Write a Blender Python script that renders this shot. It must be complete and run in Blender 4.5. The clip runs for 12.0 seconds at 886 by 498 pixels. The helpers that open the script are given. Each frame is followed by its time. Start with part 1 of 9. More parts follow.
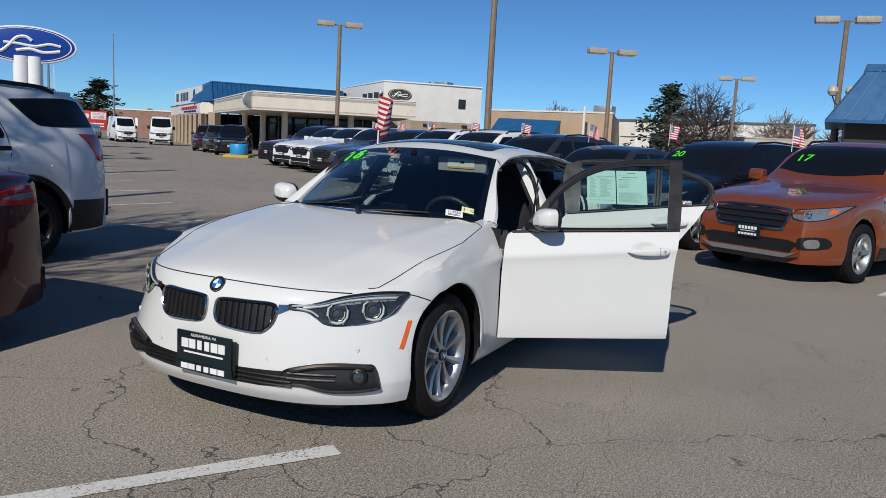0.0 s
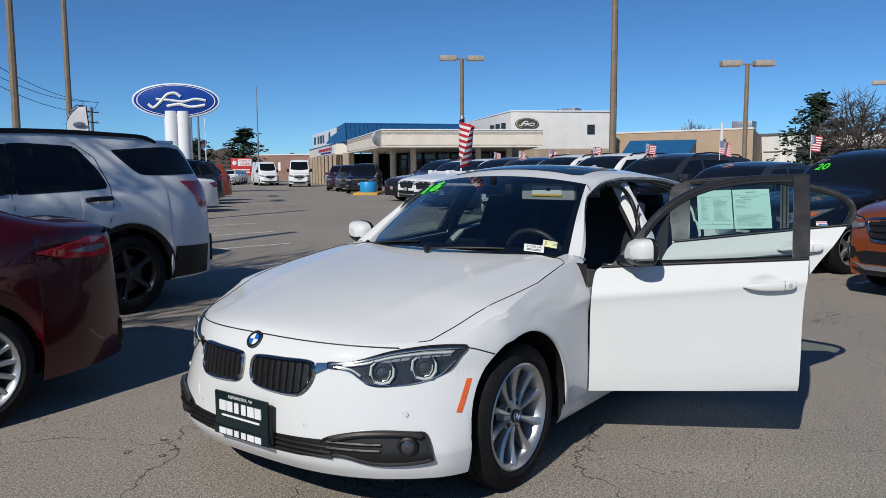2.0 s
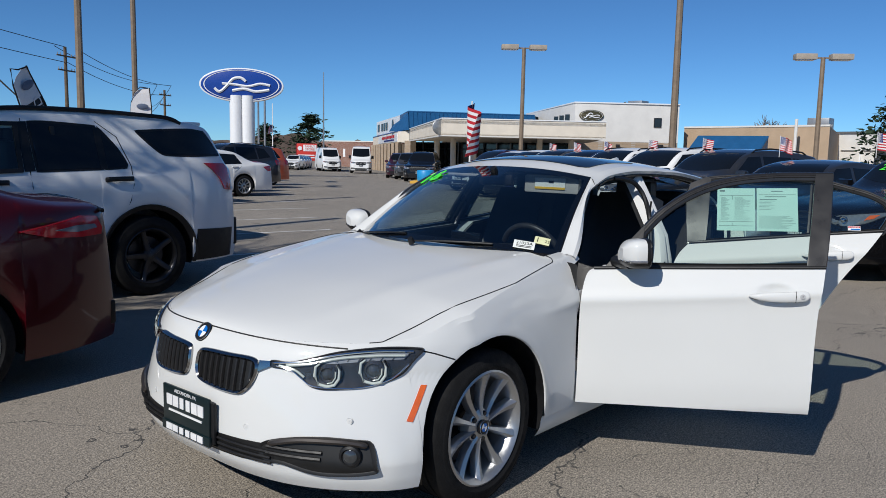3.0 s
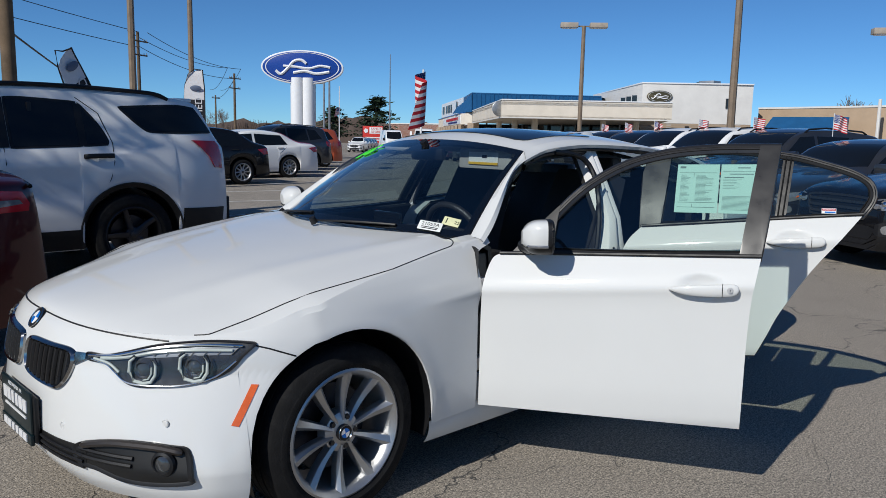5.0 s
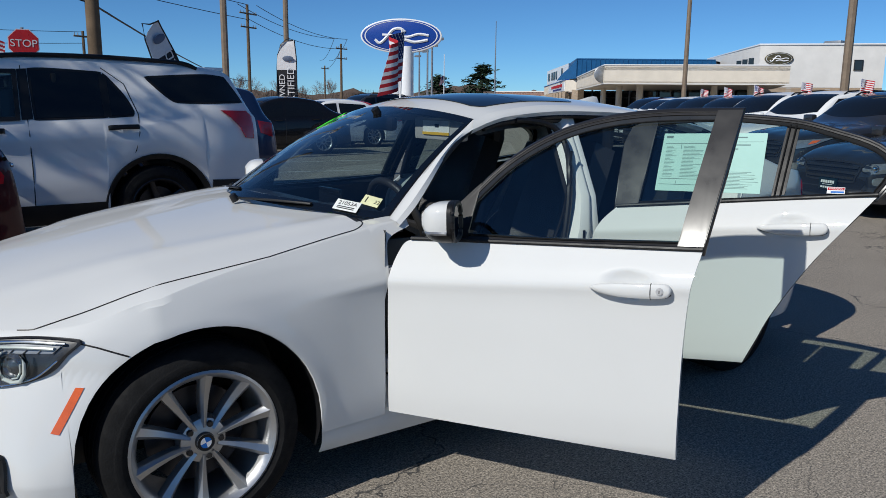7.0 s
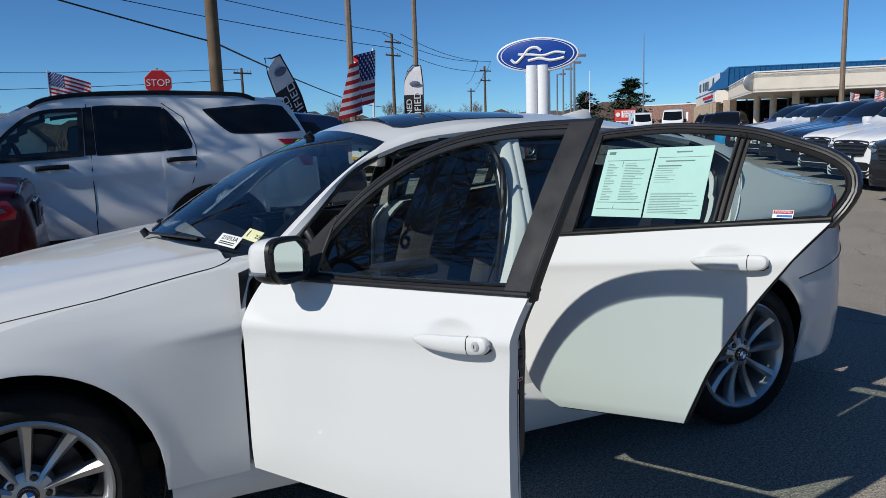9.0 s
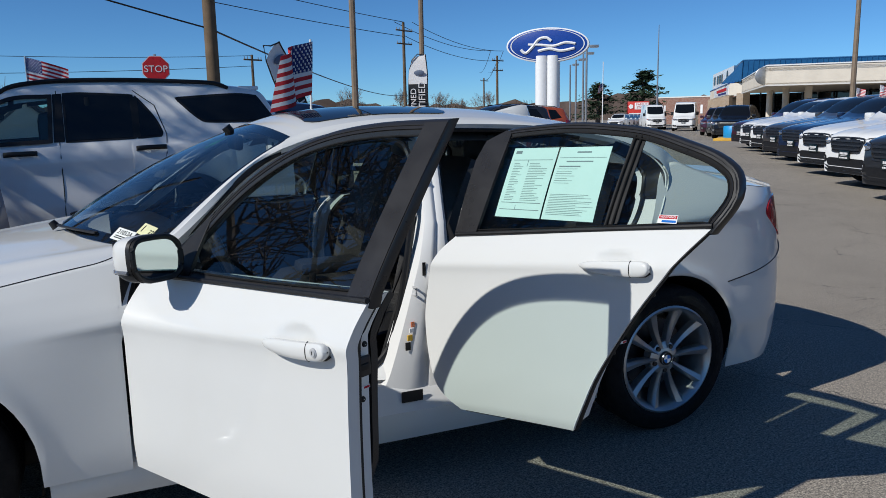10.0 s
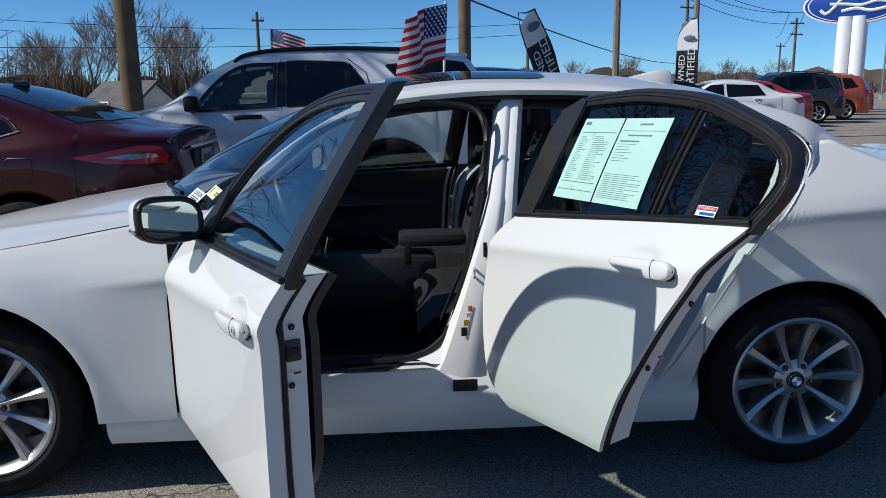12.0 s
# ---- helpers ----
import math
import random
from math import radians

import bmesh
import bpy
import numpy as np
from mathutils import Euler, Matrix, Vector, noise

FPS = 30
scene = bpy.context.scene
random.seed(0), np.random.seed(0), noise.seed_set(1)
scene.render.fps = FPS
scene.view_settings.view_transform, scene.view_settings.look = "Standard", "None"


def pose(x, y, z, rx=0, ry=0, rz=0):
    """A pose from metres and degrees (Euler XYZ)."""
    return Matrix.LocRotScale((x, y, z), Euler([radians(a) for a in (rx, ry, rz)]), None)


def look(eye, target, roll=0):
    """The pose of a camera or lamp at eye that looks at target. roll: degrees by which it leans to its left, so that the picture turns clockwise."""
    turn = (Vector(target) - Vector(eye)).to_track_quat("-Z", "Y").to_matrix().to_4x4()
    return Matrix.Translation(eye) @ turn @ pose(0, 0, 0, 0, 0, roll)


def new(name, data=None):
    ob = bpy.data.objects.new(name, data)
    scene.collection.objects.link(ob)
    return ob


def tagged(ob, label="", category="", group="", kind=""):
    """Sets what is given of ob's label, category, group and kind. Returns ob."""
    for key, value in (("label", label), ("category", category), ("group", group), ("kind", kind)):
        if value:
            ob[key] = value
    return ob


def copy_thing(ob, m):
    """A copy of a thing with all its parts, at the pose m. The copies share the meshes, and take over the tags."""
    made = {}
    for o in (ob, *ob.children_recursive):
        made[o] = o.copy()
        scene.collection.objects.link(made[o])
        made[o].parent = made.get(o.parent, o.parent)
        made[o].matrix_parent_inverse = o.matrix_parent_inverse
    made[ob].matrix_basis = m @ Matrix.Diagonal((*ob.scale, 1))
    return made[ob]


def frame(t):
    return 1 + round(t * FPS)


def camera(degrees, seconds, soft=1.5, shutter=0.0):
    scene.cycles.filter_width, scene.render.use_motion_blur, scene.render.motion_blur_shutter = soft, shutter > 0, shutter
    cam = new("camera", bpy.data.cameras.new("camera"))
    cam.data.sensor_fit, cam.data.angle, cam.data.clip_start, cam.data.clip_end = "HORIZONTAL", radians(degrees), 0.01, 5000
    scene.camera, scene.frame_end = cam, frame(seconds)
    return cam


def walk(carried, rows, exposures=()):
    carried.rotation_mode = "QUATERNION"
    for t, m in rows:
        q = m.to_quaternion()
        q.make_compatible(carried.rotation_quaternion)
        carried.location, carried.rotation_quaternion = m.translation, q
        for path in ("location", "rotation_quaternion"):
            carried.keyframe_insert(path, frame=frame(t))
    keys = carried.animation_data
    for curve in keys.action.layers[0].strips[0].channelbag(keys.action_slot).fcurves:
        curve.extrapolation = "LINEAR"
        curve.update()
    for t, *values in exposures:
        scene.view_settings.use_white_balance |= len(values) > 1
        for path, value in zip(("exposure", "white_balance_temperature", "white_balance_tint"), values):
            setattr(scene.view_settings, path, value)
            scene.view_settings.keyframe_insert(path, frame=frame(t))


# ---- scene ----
cam = camera(59.7, 12.0, 0.7)
PATH = [
    (0, (3.517, 2.523, 1.44), (1.736, 1.658, 1.155), 3.0),
    (0.5, (3.342, 2.638, 1.425), (1.657, 1.587, 1.186), 3.2),
    (1, (3.237, 2.647, 1.43), (1.597, 1.523, 1.214), 1.7),
    (1.5, (3.053, 2.574, 1.438), (1.431, 1.422, 1.236), 1.0),
    (2, (2.879, 2.546, 1.431), (1.272, 1.375, 1.215), -0.3),
    (2.5, (2.63, 2.622, 1.427), (1.073, 1.389, 1.193), 0.5),
    (3, (2.418, 2.693, 1.422), (0.914, 1.398, 1.179), 1.2),
    (3.2, (2.341, 2.717, 1.43), (0.849, 1.407, 1.187), 1.1),
    (4.8, (1.657, 2.93, 1.383), (0.271, 1.514, 1.12), 1.1),
    (5, (1.592, 2.977, 1.38), (0.215, 1.556, 1.09), 1.2),
    (5.5, (1.382, 3.037, 1.383), (-0.029, 1.659, 1.05), 1.7),
    (6, (1.13, 3.023, 1.397), (-0.253, 1.622, 1.04), 3.7),
    (6.5, (0.989, 3.036, 1.382), (-0.269, 1.528, 1.005), 1.9),
    (7, (0.739, 3.129, 1.383), (-0.416, 1.54, 1.01), 0.6),
    (7.2, (0.653, 3.171, 1.377), (-0.465, 1.555, 1.007), 0.1),
    (8.8, (-0.132, 3.27, 1.387), (-1.003, 1.495, 1.084), -2.0),
    (9, (-0.247, 3.324, 1.374), (-1.068, 1.528, 1.055), -1.9),
    (9.5, (-0.441, 3.41, 1.381), (-1.225, 1.608, 1.011), -2.7),
    (10, (-0.637, 3.435, 1.389), (-1.426, 1.63, 1.044), -1.1),
    (10.5, (-0.848, 3.439, 1.409), (-1.428, 1.551, 1.093), -0.8),
    (11, (-1.086, 3.476, 1.394), (-1.32, 1.513, 1.087), -1.7),
    (11.5, (-1.28, 3.481, 1.387), (-1.388, 1.515, 1.033), -1.6),
    (12, (-1.41, 3.381, 1.364), (-1.525, 1.427, 0.954), -0.9),
]
walk(cam, [(t, look(eye, target, roll)) for t, eye, target, roll in PATH], [(0.0, 0.08, 6280, 9), (2.5, 0.11, 6130, 9), (7.0, 0.09, 6100, 8), (9.5, 0.17, 6100, 8), (10.5, 0.19, 6050, 8), (12.0, 0.32, 6030, 8)])

# ---- daylight: clear winter noon, sun ahead of the white sedan ----
SUN = Vector((0.45, 0.07, 0.366)).normalized()
world = bpy.data.worlds.new("clear_sky")
scene.world = world
world.use_nodes = True
wn = world.node_tree
sky = wn.nodes.new("ShaderNodeTexSky")
sky.sky_type, sky.sun_disc = "NISHITA", False
sky.sun_elevation, sky.sun_rotation = math.asin(SUN.z), math.atan2(SUN.x, SUN.y)
sky.air_density, sky.dust_density, sky.ozone_density = 0.6, 0.0, 3.0
tint = wn.nodes.new("ShaderNodeMix")
tint.data_type, tint.blend_type = "RGBA", "MULTIPLY"
tint.inputs[0].default_value = 1.0
tint.inputs[7].default_value = (0.60, 0.94, 1.18, 1.0)
wn.links.new(sky.outputs["Color"], tint.inputs[6])
wn.links.new(tint.outputs[2], wn.nodes["Background"].inputs["Color"])
wn.nodes["Background"].inputs["Strength"].default_value = 0.070
sun = new("sun", bpy.data.lights.new("sun", "SUN"))
sun.data.energy, sun.data.angle, sun.data.color = 3.8, radians(0.53), (1.0, 0.93, 0.83)
sun.matrix_world = look(SUN * 60, (0, 0, 0))

# ---- materials ----
MATS = {}


def nodes_of(name):
    m = bpy.data.materials.new(name)
    m.use_nodes = True
    t = m.node_tree
    return m, t, t.nodes["Principled BSDF"]


def coords(t, scale=1.0, world_space=False):
    tc = t.nodes.new("ShaderNodeTexCoord")
    mp = t.nodes.new("ShaderNodeMapping")
    mp.inputs["Scale"].default_value = (scale, scale, scale) if not isinstance(scale, tuple) else scale
    t.links.new(tc.outputs["Object"], mp.inputs["Vector"])
    return mp.outputs["Vector"]


def noise_fac(t, vec, scale, detail=4.0, rough=0.55, lo=0.0, hi=1.0):
    n = t.nodes.new("ShaderNodeTexNoise")
    n.inputs["Scale"].default_value, n.inputs["Detail"].default_value, n.inputs["Roughness"].default_value = scale, detail, rough
    t.links.new(vec, n.inputs["Vector"])
    r = t.nodes.new("ShaderNodeMapRange")
    r.inputs["From Min"].default_value, r.inputs["From Max"].default_value = 0.3, 0.7
    r.inputs["To Min"].default_value, r.inputs["To Max"].default_value = lo, hi
    t.links.new(n.outputs["Fac"], r.inputs["Value"])
    return r.outputs["Result"]


def mixc(t, fac, a, b, mode="MIX"):
    m = t.nodes.new("ShaderNodeMix")
    m.data_type, m.blend_type = "RGBA", mode
    for sock, v in ((m.inputs[0], fac), (m.inputs[6], a), (m.inputs[7], b)):
        if isinstance(v, (int, float)):
            sock.default_value = v
        elif isinstance(v, tuple):
            sock.default_value = (*v, 1.0)
        else:
            t.links.new(v, sock)
    return m.outputs[2]


def bump(t, p, height, strength=0.2, dist=0.01):
    b = t.nodes.new("ShaderNodeBump")
    b.inputs["Strength"].default_value, b.inputs["Distance"].default_value = strength, dist
    t.links.new(height, b.inputs["Height"])
    t.links.new(b.outputs["Normal"], p.inputs["Normal"])


def plain(name, col, rough=0.5, metal=0.0, spec=0.5, vary=0.12, scale=6.0, grain=0.0, gscale=60.0, coat=0.0):
    """A surface with soft stains, finer grain and its own gloss."""
    if name in MATS:
        return MATS[name]
    m, t, p = nodes_of(name)
    v = coords(t)
    f = noise_fac(t, v, scale, 5.0)
    dark = tuple(c * (1 - vary) for c in col)
    light = tuple(min(1.0, c * (1 + vary * 0.6)) for c in col)
    c1 = mixc(t, f, dark, light)
    f2 = noise_fac(t, v, gscale, 3.0, 0.6, 1.0 - vary * 0.5, 1.0)
    c2 = mixc(t, 1.0, c1, f2, "MULTIPLY")
    t.links.new(c2, p.inputs["Base Color"])
    p.inputs["Metallic"].default_value = metal
    p.inputs["Specular IOR Level"].default_value = spec
    t.links.new(noise_fac(t, v, scale * 2.3, 3.0, 0.5, max(0.0, rough * 0.85), min(1.0, rough * 1.15)), p.inputs["Roughness"])
    p.inputs["Coat Weight"].default_value = coat
    p.inputs["Coat Roughness"].default_value = 0.04
    if grain:
        bump(t, p, noise_fac(t, v, gscale, 4.0), grain, 0.004)
    MATS[name] = m
    return m


def paint(name, col, flake=0.0, rough=0.32, dust=0.06, coat=1.0, gloss=None):
    """Car lacquer: pigment, clear coat and a thin film of road dust."""
    if name in MATS:
        return MATS[name]
    m, t, p = nodes_of(name)
    v = coords(t)
    f = noise_fac(t, v, 2.2, 6.0, 0.6)
    c = mixc(t, f, col, tuple(min(1.0, x * (1 - dust) + 0.25 * dust) for x in col))
    t.links.new(c, p.inputs["Base Color"])
    p.inputs["Metallic"].default_value = flake
    p.inputs["Roughness"].default_value = rough
    p.inputs["Coat Weight"].default_value = coat
    p.inputs["Specular IOR Level"].default_value = 0.5 * max(coat - 0.2, 0.0) if gloss is None else gloss
    t.links.new(noise_fac(t, v, 5.0, 5.0, 0.6, 0.02, 0.06), p.inputs["Coat Roughness"])
    MATS[name] = m
    return m


def window_glass(name, tint, rough=0.012, reflect=1.0, face_on=0.07):
    """Thin pane: tinted see-through with mirror gloss that grows at grazing angles."""
    if name in MATS:
        return MATS[name]
    m = bpy.data.materials.new(name)
    m.use_nodes = True
    t = m.node_tree
    t.nodes.clear()
    out = t.nodes.new("ShaderNodeOutputMaterial")
    tr, gl, mx, lw, pw, ml = (t.nodes.new("ShaderNode" + k) for k in ("BsdfTransparent", "BsdfGlossy", "MixShader", "LayerWeight", "Math", "Math"))
    tr.inputs["Color"].default_value = (*tint, 1)
    gl.inputs["Roughness"].default_value = rough
    gl.inputs["Color"].default_value = (reflect, reflect, reflect, 1)
    lw.inputs["Blend"].default_value = 0.5
    pw.operation, ml.operation = "POWER", "MULTIPLY_ADD"
    pw.inputs[1].default_value = 4.2
    ml.inputs[1].default_value, ml.inputs[2].default_value = 1.0 - face_on, face_on
    t.links.new(lw.outputs["Facing"], pw.inputs[0])
    t.links.new(pw.outputs[0], ml.inputs[0])
    t.links.new(ml.outputs[0], mx.inputs["Fac"])
    t.links.new(tr.outputs["BSDF"], mx.inputs[1])
    t.links.new(gl.outputs["BSDF"], mx.inputs[2])
    t.links.new(mx.outputs["Shader"], out.inputs["Surface"])
    MATS[name] = m
    return m


def asphalt(name, base, crack=True):
    m, t, p = nodes_of(name)
    v = coords(t)
    agg = noise_fac(t, v, 125.0, 2.0, 0.75)
    agg2 = noise_fac(t, v, 52.0, 4.0, 0.85)
    worn = noise_fac(t, v, 0.30, 7.0, 0.68)
    stain = noise_fac(t, v, 1.6, 5.0, 0.65)
    c = mixc(t, worn, tuple(x * 0.72 for x in base), tuple(x * 1.20 for x in base))
    c = mixc(t, stain, c, tuple(x * 1.08 for x in base))
    c = mixc(t, agg, mixc(t, 1.0, c, (0.16, 0.16, 0.17), "MULTIPLY"), mixc(t, 1.0, c, (2.25, 2.17, 2.04), "MULTIPLY"))
    c = mixc(t, agg2, mixc(t, 1.0, c, (0.48, 0.48, 0.49), "MULTIPLY"), mixc(t, 1.0, c, (1.58, 1.54, 1.47), "MULTIPLY"))
    if crack:
        wob = t.nodes.new("ShaderNodeTexNoise")
        wob.inputs["Scale"].default_value, wob.inputs["Detail"].default_value = 1.7, 6.0
        t.links.new(v, wob.inputs["Vector"])
        add = t.nodes.new("ShaderNodeVectorMath")
        add.operation = "MULTIPLY_ADD"
        add.inputs[1].default_value = (0.75, 0.75, 0.75)
        t.links.new(wob.outputs["Color"], add.inputs[0])
        t.links.new(v, add.inputs[2])
        hs = []
        for sc, w in ((0.36, 0.0036), (0.85, 0.0019)):
            vo = t.nodes.new("ShaderNodeTexVoronoi")
            vo.feature = "DISTANCE_TO_EDGE"
            vo.inputs["Scale"].default_value = sc
            t.links.new(add.outputs["Vector"], vo.inputs["Vector"])
            r = t.nodes.new("ShaderNodeMapRange")
            r.inputs["From Min"].default_value, r.inputs["From Max"].default_value = w * 0.35 * sc, w * 1.5 * sc
            t.links.new(vo.outputs["Distance"], r.inputs["Value"])
            hs.append(r.outputs["Result"])
        gate = noise_fac(t, v, 0.55, 3.0, 0.5, -1.2, 1.6)
        mx = t.nodes.new("ShaderNodeMath")
        mx.operation = "MAXIMUM"
        mx.use_clamp = True
        t.links.new(hs[1], mx.inputs[0])
        t.links.new(gate, mx.inputs[1])
        mn = t.nodes.new("ShaderNodeMath")
        mn.operation = "MINIMUM"
        t.links.new(hs[0], mn.inputs[0])
        t.links.new(mx.outputs[0], mn.inputs[1])
        c = mixc(t, mn.outputs[0], (0.075, 0.072, 0.068), c)
        h = t.nodes.new("ShaderNodeMath")
        h.operation = "MULTIPLY_ADD"
        h.inputs[1].default_value = 0.35
        t.links.new(agg, h.inputs[0])
        t.links.new(mn.outputs[0], h.inputs[2])
        bump(t, p, h.outputs[0], 0.6, 0.005)
    t.links.new(c, p.inputs["Base Color"])
    p.inputs["Roughness"].default_value = 0.82
    p.inputs["Specular IOR Level"].default_value = 0.35
    return m


WHITE = paint("white_lacquer", (0.665, 0.668, 0.65), 0.0, 0.42, 0.05, 0.8, 0.12)
WHITE2 = paint("white_lacquer_suv", (0.76, 0.76, 0.75), 0.0, 0.42, 0.06, 0.7, 0.12)
MAROON = paint("dark_red_metallic_lacquer", (0.048, 0.0018, 0.0045), 0.25, 0.34, 0.006, 0.6)
COPPER = paint("copper_orange_metallic_lacquer", (0.34, 0.075, 0.018), 0.55, 0.30)
CHARCOAL = paint("charcoal_metallic_lacquer", (0.035, 0.037, 0.042), 0.5, 0.30)
BLACKP = paint("black_lacquer", (0.005, 0.005, 0.006), 0.0, 0.25, 0.008, 0.6, 0.2)
NAVY = paint("navy_metallic_lacquer", (0.012, 0.03, 0.085), 0.5, 0.30)
GREYP = paint("grey_metallic_lacquer", (0.10, 0.095, 0.09), 0.6, 0.32)
WINE = paint("wine_metallic_lacquer", (0.07, 0.008, 0.02), 0.5, 0.30)
REDP = paint("bright_red_lacquer", (0.40, 0.02, 0.015), 0.0, 0.30)
ORANGEP = paint("orange_red_lacquer", (0.50, 0.09, 0.03), 0.2, 0.30)
SILVER = paint("silver_metallic_lacquer", (0.42, 0.43, 0.44), 0.7, 0.32)
PRIVACY = plain("privacy_glass", (0.006, 0.007, 0.008), 0.03, 0.0, 0.5, 0.05)
CLEAR = window_glass("clear_car_glass", (0.72, 0.82, 0.78), face_on=0.08)
WSCREEN = window_glass("windscreen_glass", (0.54, 0.63, 0.66), face_on=0.10)
DARKGLASS = window_glass("tinted_car_glass", (0.50, 0.56, 0.57))
BLACK = plain("black_plastic", (0.010, 0.010, 0.011), 0.45, 0.0, 0.35, 0.15, 8, 0.05, 300)
SATIN = plain("satin_black_trim", (0.022, 0.021, 0.021), 0.30, 0.0, 0.5, 0.1)
RUBBER = plain("tyre_rubber", (0.0095, 0.0095, 0.010), 0.82, 0.0, 0.2, 0.25, 14, 0.25, 160)
ALLOY = plain("alloy_silver", (0.46, 0.465, 0.47), 0.36, 0.85, 0.5, 0.06, 20)
DARKALLOY = plain("dark_alloy", (0.05, 0.05, 0.055), 0.35, 0.8, 0.5, 0.1, 20)
CHROME = plain("chrome", (0.72, 0.73, 0.75), 0.08, 1.0, 0.5, 0.04)
REDLENS = plain("red_lamp_lens", (0.46, 0.008, 0.014), 0.12, 0.0, 0.4, 0.1, 20, 0, 60, 0.5)
CLEARLENS = plain("clear_lamp_lens", (0.30, 0.305, 0.315), 0.10, 0.5, 0.6, 0.2, 25, 0, 60, 1.0)
AMBER = plain("amber_lens", (0.75, 0.13, 0.012), 0.12, 0.0, 0.6, 0.1, 30, 0, 60, 0.8)
LEATHER = plain("black_leather", (0.027, 0.0265, 0.027), 0.38, 0.0, 0.5, 0.2, 9, 0.2, 220)
ASPHALT = asphalt("worn_asphalt", (0.213, 0.199, 0.180))


def line_paint(name):
    """Road paint worn through to the stones in many small spots."""
    m, t, p = nodes_of(name)
    v = coords(t)
    fine, broad = noise_fac(t, v, 75.0, 3.0, 0.8), noise_fac(t, v, 5.0, 5.0, 0.7, -0.25, 0.55)
    add = t.nodes.new("ShaderNodeMath")
    add.operation = "ADD"
    t.links.new(fine, add.inputs[0])
    t.links.new(broad, add.inputs[1])
    cut = t.nodes.new("ShaderNodeMapRange")
    cut.inputs["From Min"].default_value, cut.inputs["From Max"].default_value = 0.28, 0.46
    t.links.new(add.outputs[0], cut.inputs["Value"])
    c = mixc(t, cut.outputs["Result"], (0.15, 0.14, 0.128), mixc(t, fine, (0.52, 0.51, 0.48), (0.68, 0.67, 0.64)))
    t.links.new(c, p.inputs["Base Color"])
    p.inputs["Roughness"].default_value = 0.85
    bump(t, p, cut.outputs["Result"], 0.4, 0.003)
    return m


LINE = line_paint("worn_line_paint")
STUCCO = plain("cream_stucco", (0.76, 0.685, 0.57), 0.85, 0.0, 0.3, 0.08, 1.2, 0.15, 90)
WHITEWALL = plain("white_wall_paint", (0.72, 0.70, 0.66), 0.8, 0.0, 0.3, 0.07, 1.0, 0.1, 90)
BLUEROOF = plain("blue_metal_roof", (0.020, 0.105, 0.25), 0.42, 0.1, 0.5, 0.12, 1.5)
POLE = plain("tan_painted_steel", (0.24, 0.18, 0.125), 0.6, 0.1, 0.4, 0.2, 5)
GALV = plain("galvanised_steel", (0.33, 0.34, 0.35), 0.45, 0.7, 0.5, 0.15, 6)
WOODPOLE = plain("weathered_pole_wood", (0.16, 0.115, 0.075), 0.9, 0.0, 0.2, 0.3, 3, 0.4, 40)
BARK = plain("grey_bark", (0.15, 0.12, 0.10), 0.95, 0.0, 0.2, 0.3, 3, 0.3, 30)

# ---- mesh helpers ----
def part(name, bm, material, parent=None, label="", smooth=True, m=None):
    """Links a bmesh as one mesh object under a thing or a part."""
    me = bpy.data.meshes.new(name)
    bmesh.ops.recalc_face_normals(bm, faces=bm.faces)
    bm.to_mesh(me)
    bm.free()
    return part_mesh(name, me, material, parent, label, smooth, m)


def part_mesh(name, me, material, parent=None, label="", smooth=True, m=None):
    ob = new(name, me)
    if material is not None and not me.materials:
        for mt in material if isinstance(material, (list, tuple)) else (material,):
            me.materials.append(mt)
    if smooth and me.polygons:
        me.polygons.foreach_set("use_smooth", [True] * len(me.polygons))
        me.set_sharp_from_angle(angle=radians(38))
    m = m or Matrix()
    while parent is not None and parent.parent is not None and parent.parent.parent is not None:
        m = parent.matrix_basis @ m
        parent = parent.parent
    if parent is not None:
        ob.parent = parent
    ob.matrix_basis = m
    if label:
        ob["label"] = label
    return ob


def thing(name, m, label, category, group="", kind=""):
    ob = new(name)
    ob.matrix_basis = m
    ob.empty_display_size = 0.2
    return tagged(ob, label, category, group, kind)


def add_box(bm, c, s, bevel=0.0, rz=0.0, m=None):
    mat = Matrix.Translation(c) @ Matrix.Rotation(rz, 4, "Z") @ Matrix.Diagonal((s[0], s[1], s[2], 1))
    if m is not None:
        mat = m @ mat
    vs = bmesh.ops.create_cube(bm, size=1.0, matrix=mat)["verts"]
    if bevel:
        es = list({e for v in vs for e in v.link_edges})
        bmesh.ops.bevel(bm, geom=es, offset=bevel, segments=2, affect="EDGES", profile=0.6)
    return bm


def box(c, s, bevel=0.0, rz=0.0, m=None):
    return add_box(bmesh.new(), c, s, bevel, rz, m)


def add_tube(bm, pts, radii, seg=10, cap=True):
    """A round bar through points, with a radius at each."""
    rings = []
    up = Vector((0, 0, 1))
    pts = [Vector(p) for p in pts]
    for i, p in enumerate(pts):
        d = (pts[min(i + 1, len(pts) - 1)] - pts[max(i - 1, 0)]).normalized()
        a = d.cross(up if abs(d.z) < 0.95 else Vector((1, 0, 0))).normalized()
        b = d.cross(a)
        r = radii[i] if isinstance(radii, (list, tuple)) else radii
        rings.append([bm.verts.new(p + (a * math.cos(q) + b * math.sin(q)) * r) for q in (2 * math.pi * k / seg for k in range(seg))])
    for r0, r1 in zip(rings, rings[1:]):
        for k in range(seg):
            bm.faces.new((r0[k], r0[(k + 1) % seg], r1[(k + 1) % seg], r1[k]))
    if cap:
        bm.faces.new(rings[0][::-1])
        bm.faces.new(rings[-1])
    return bm


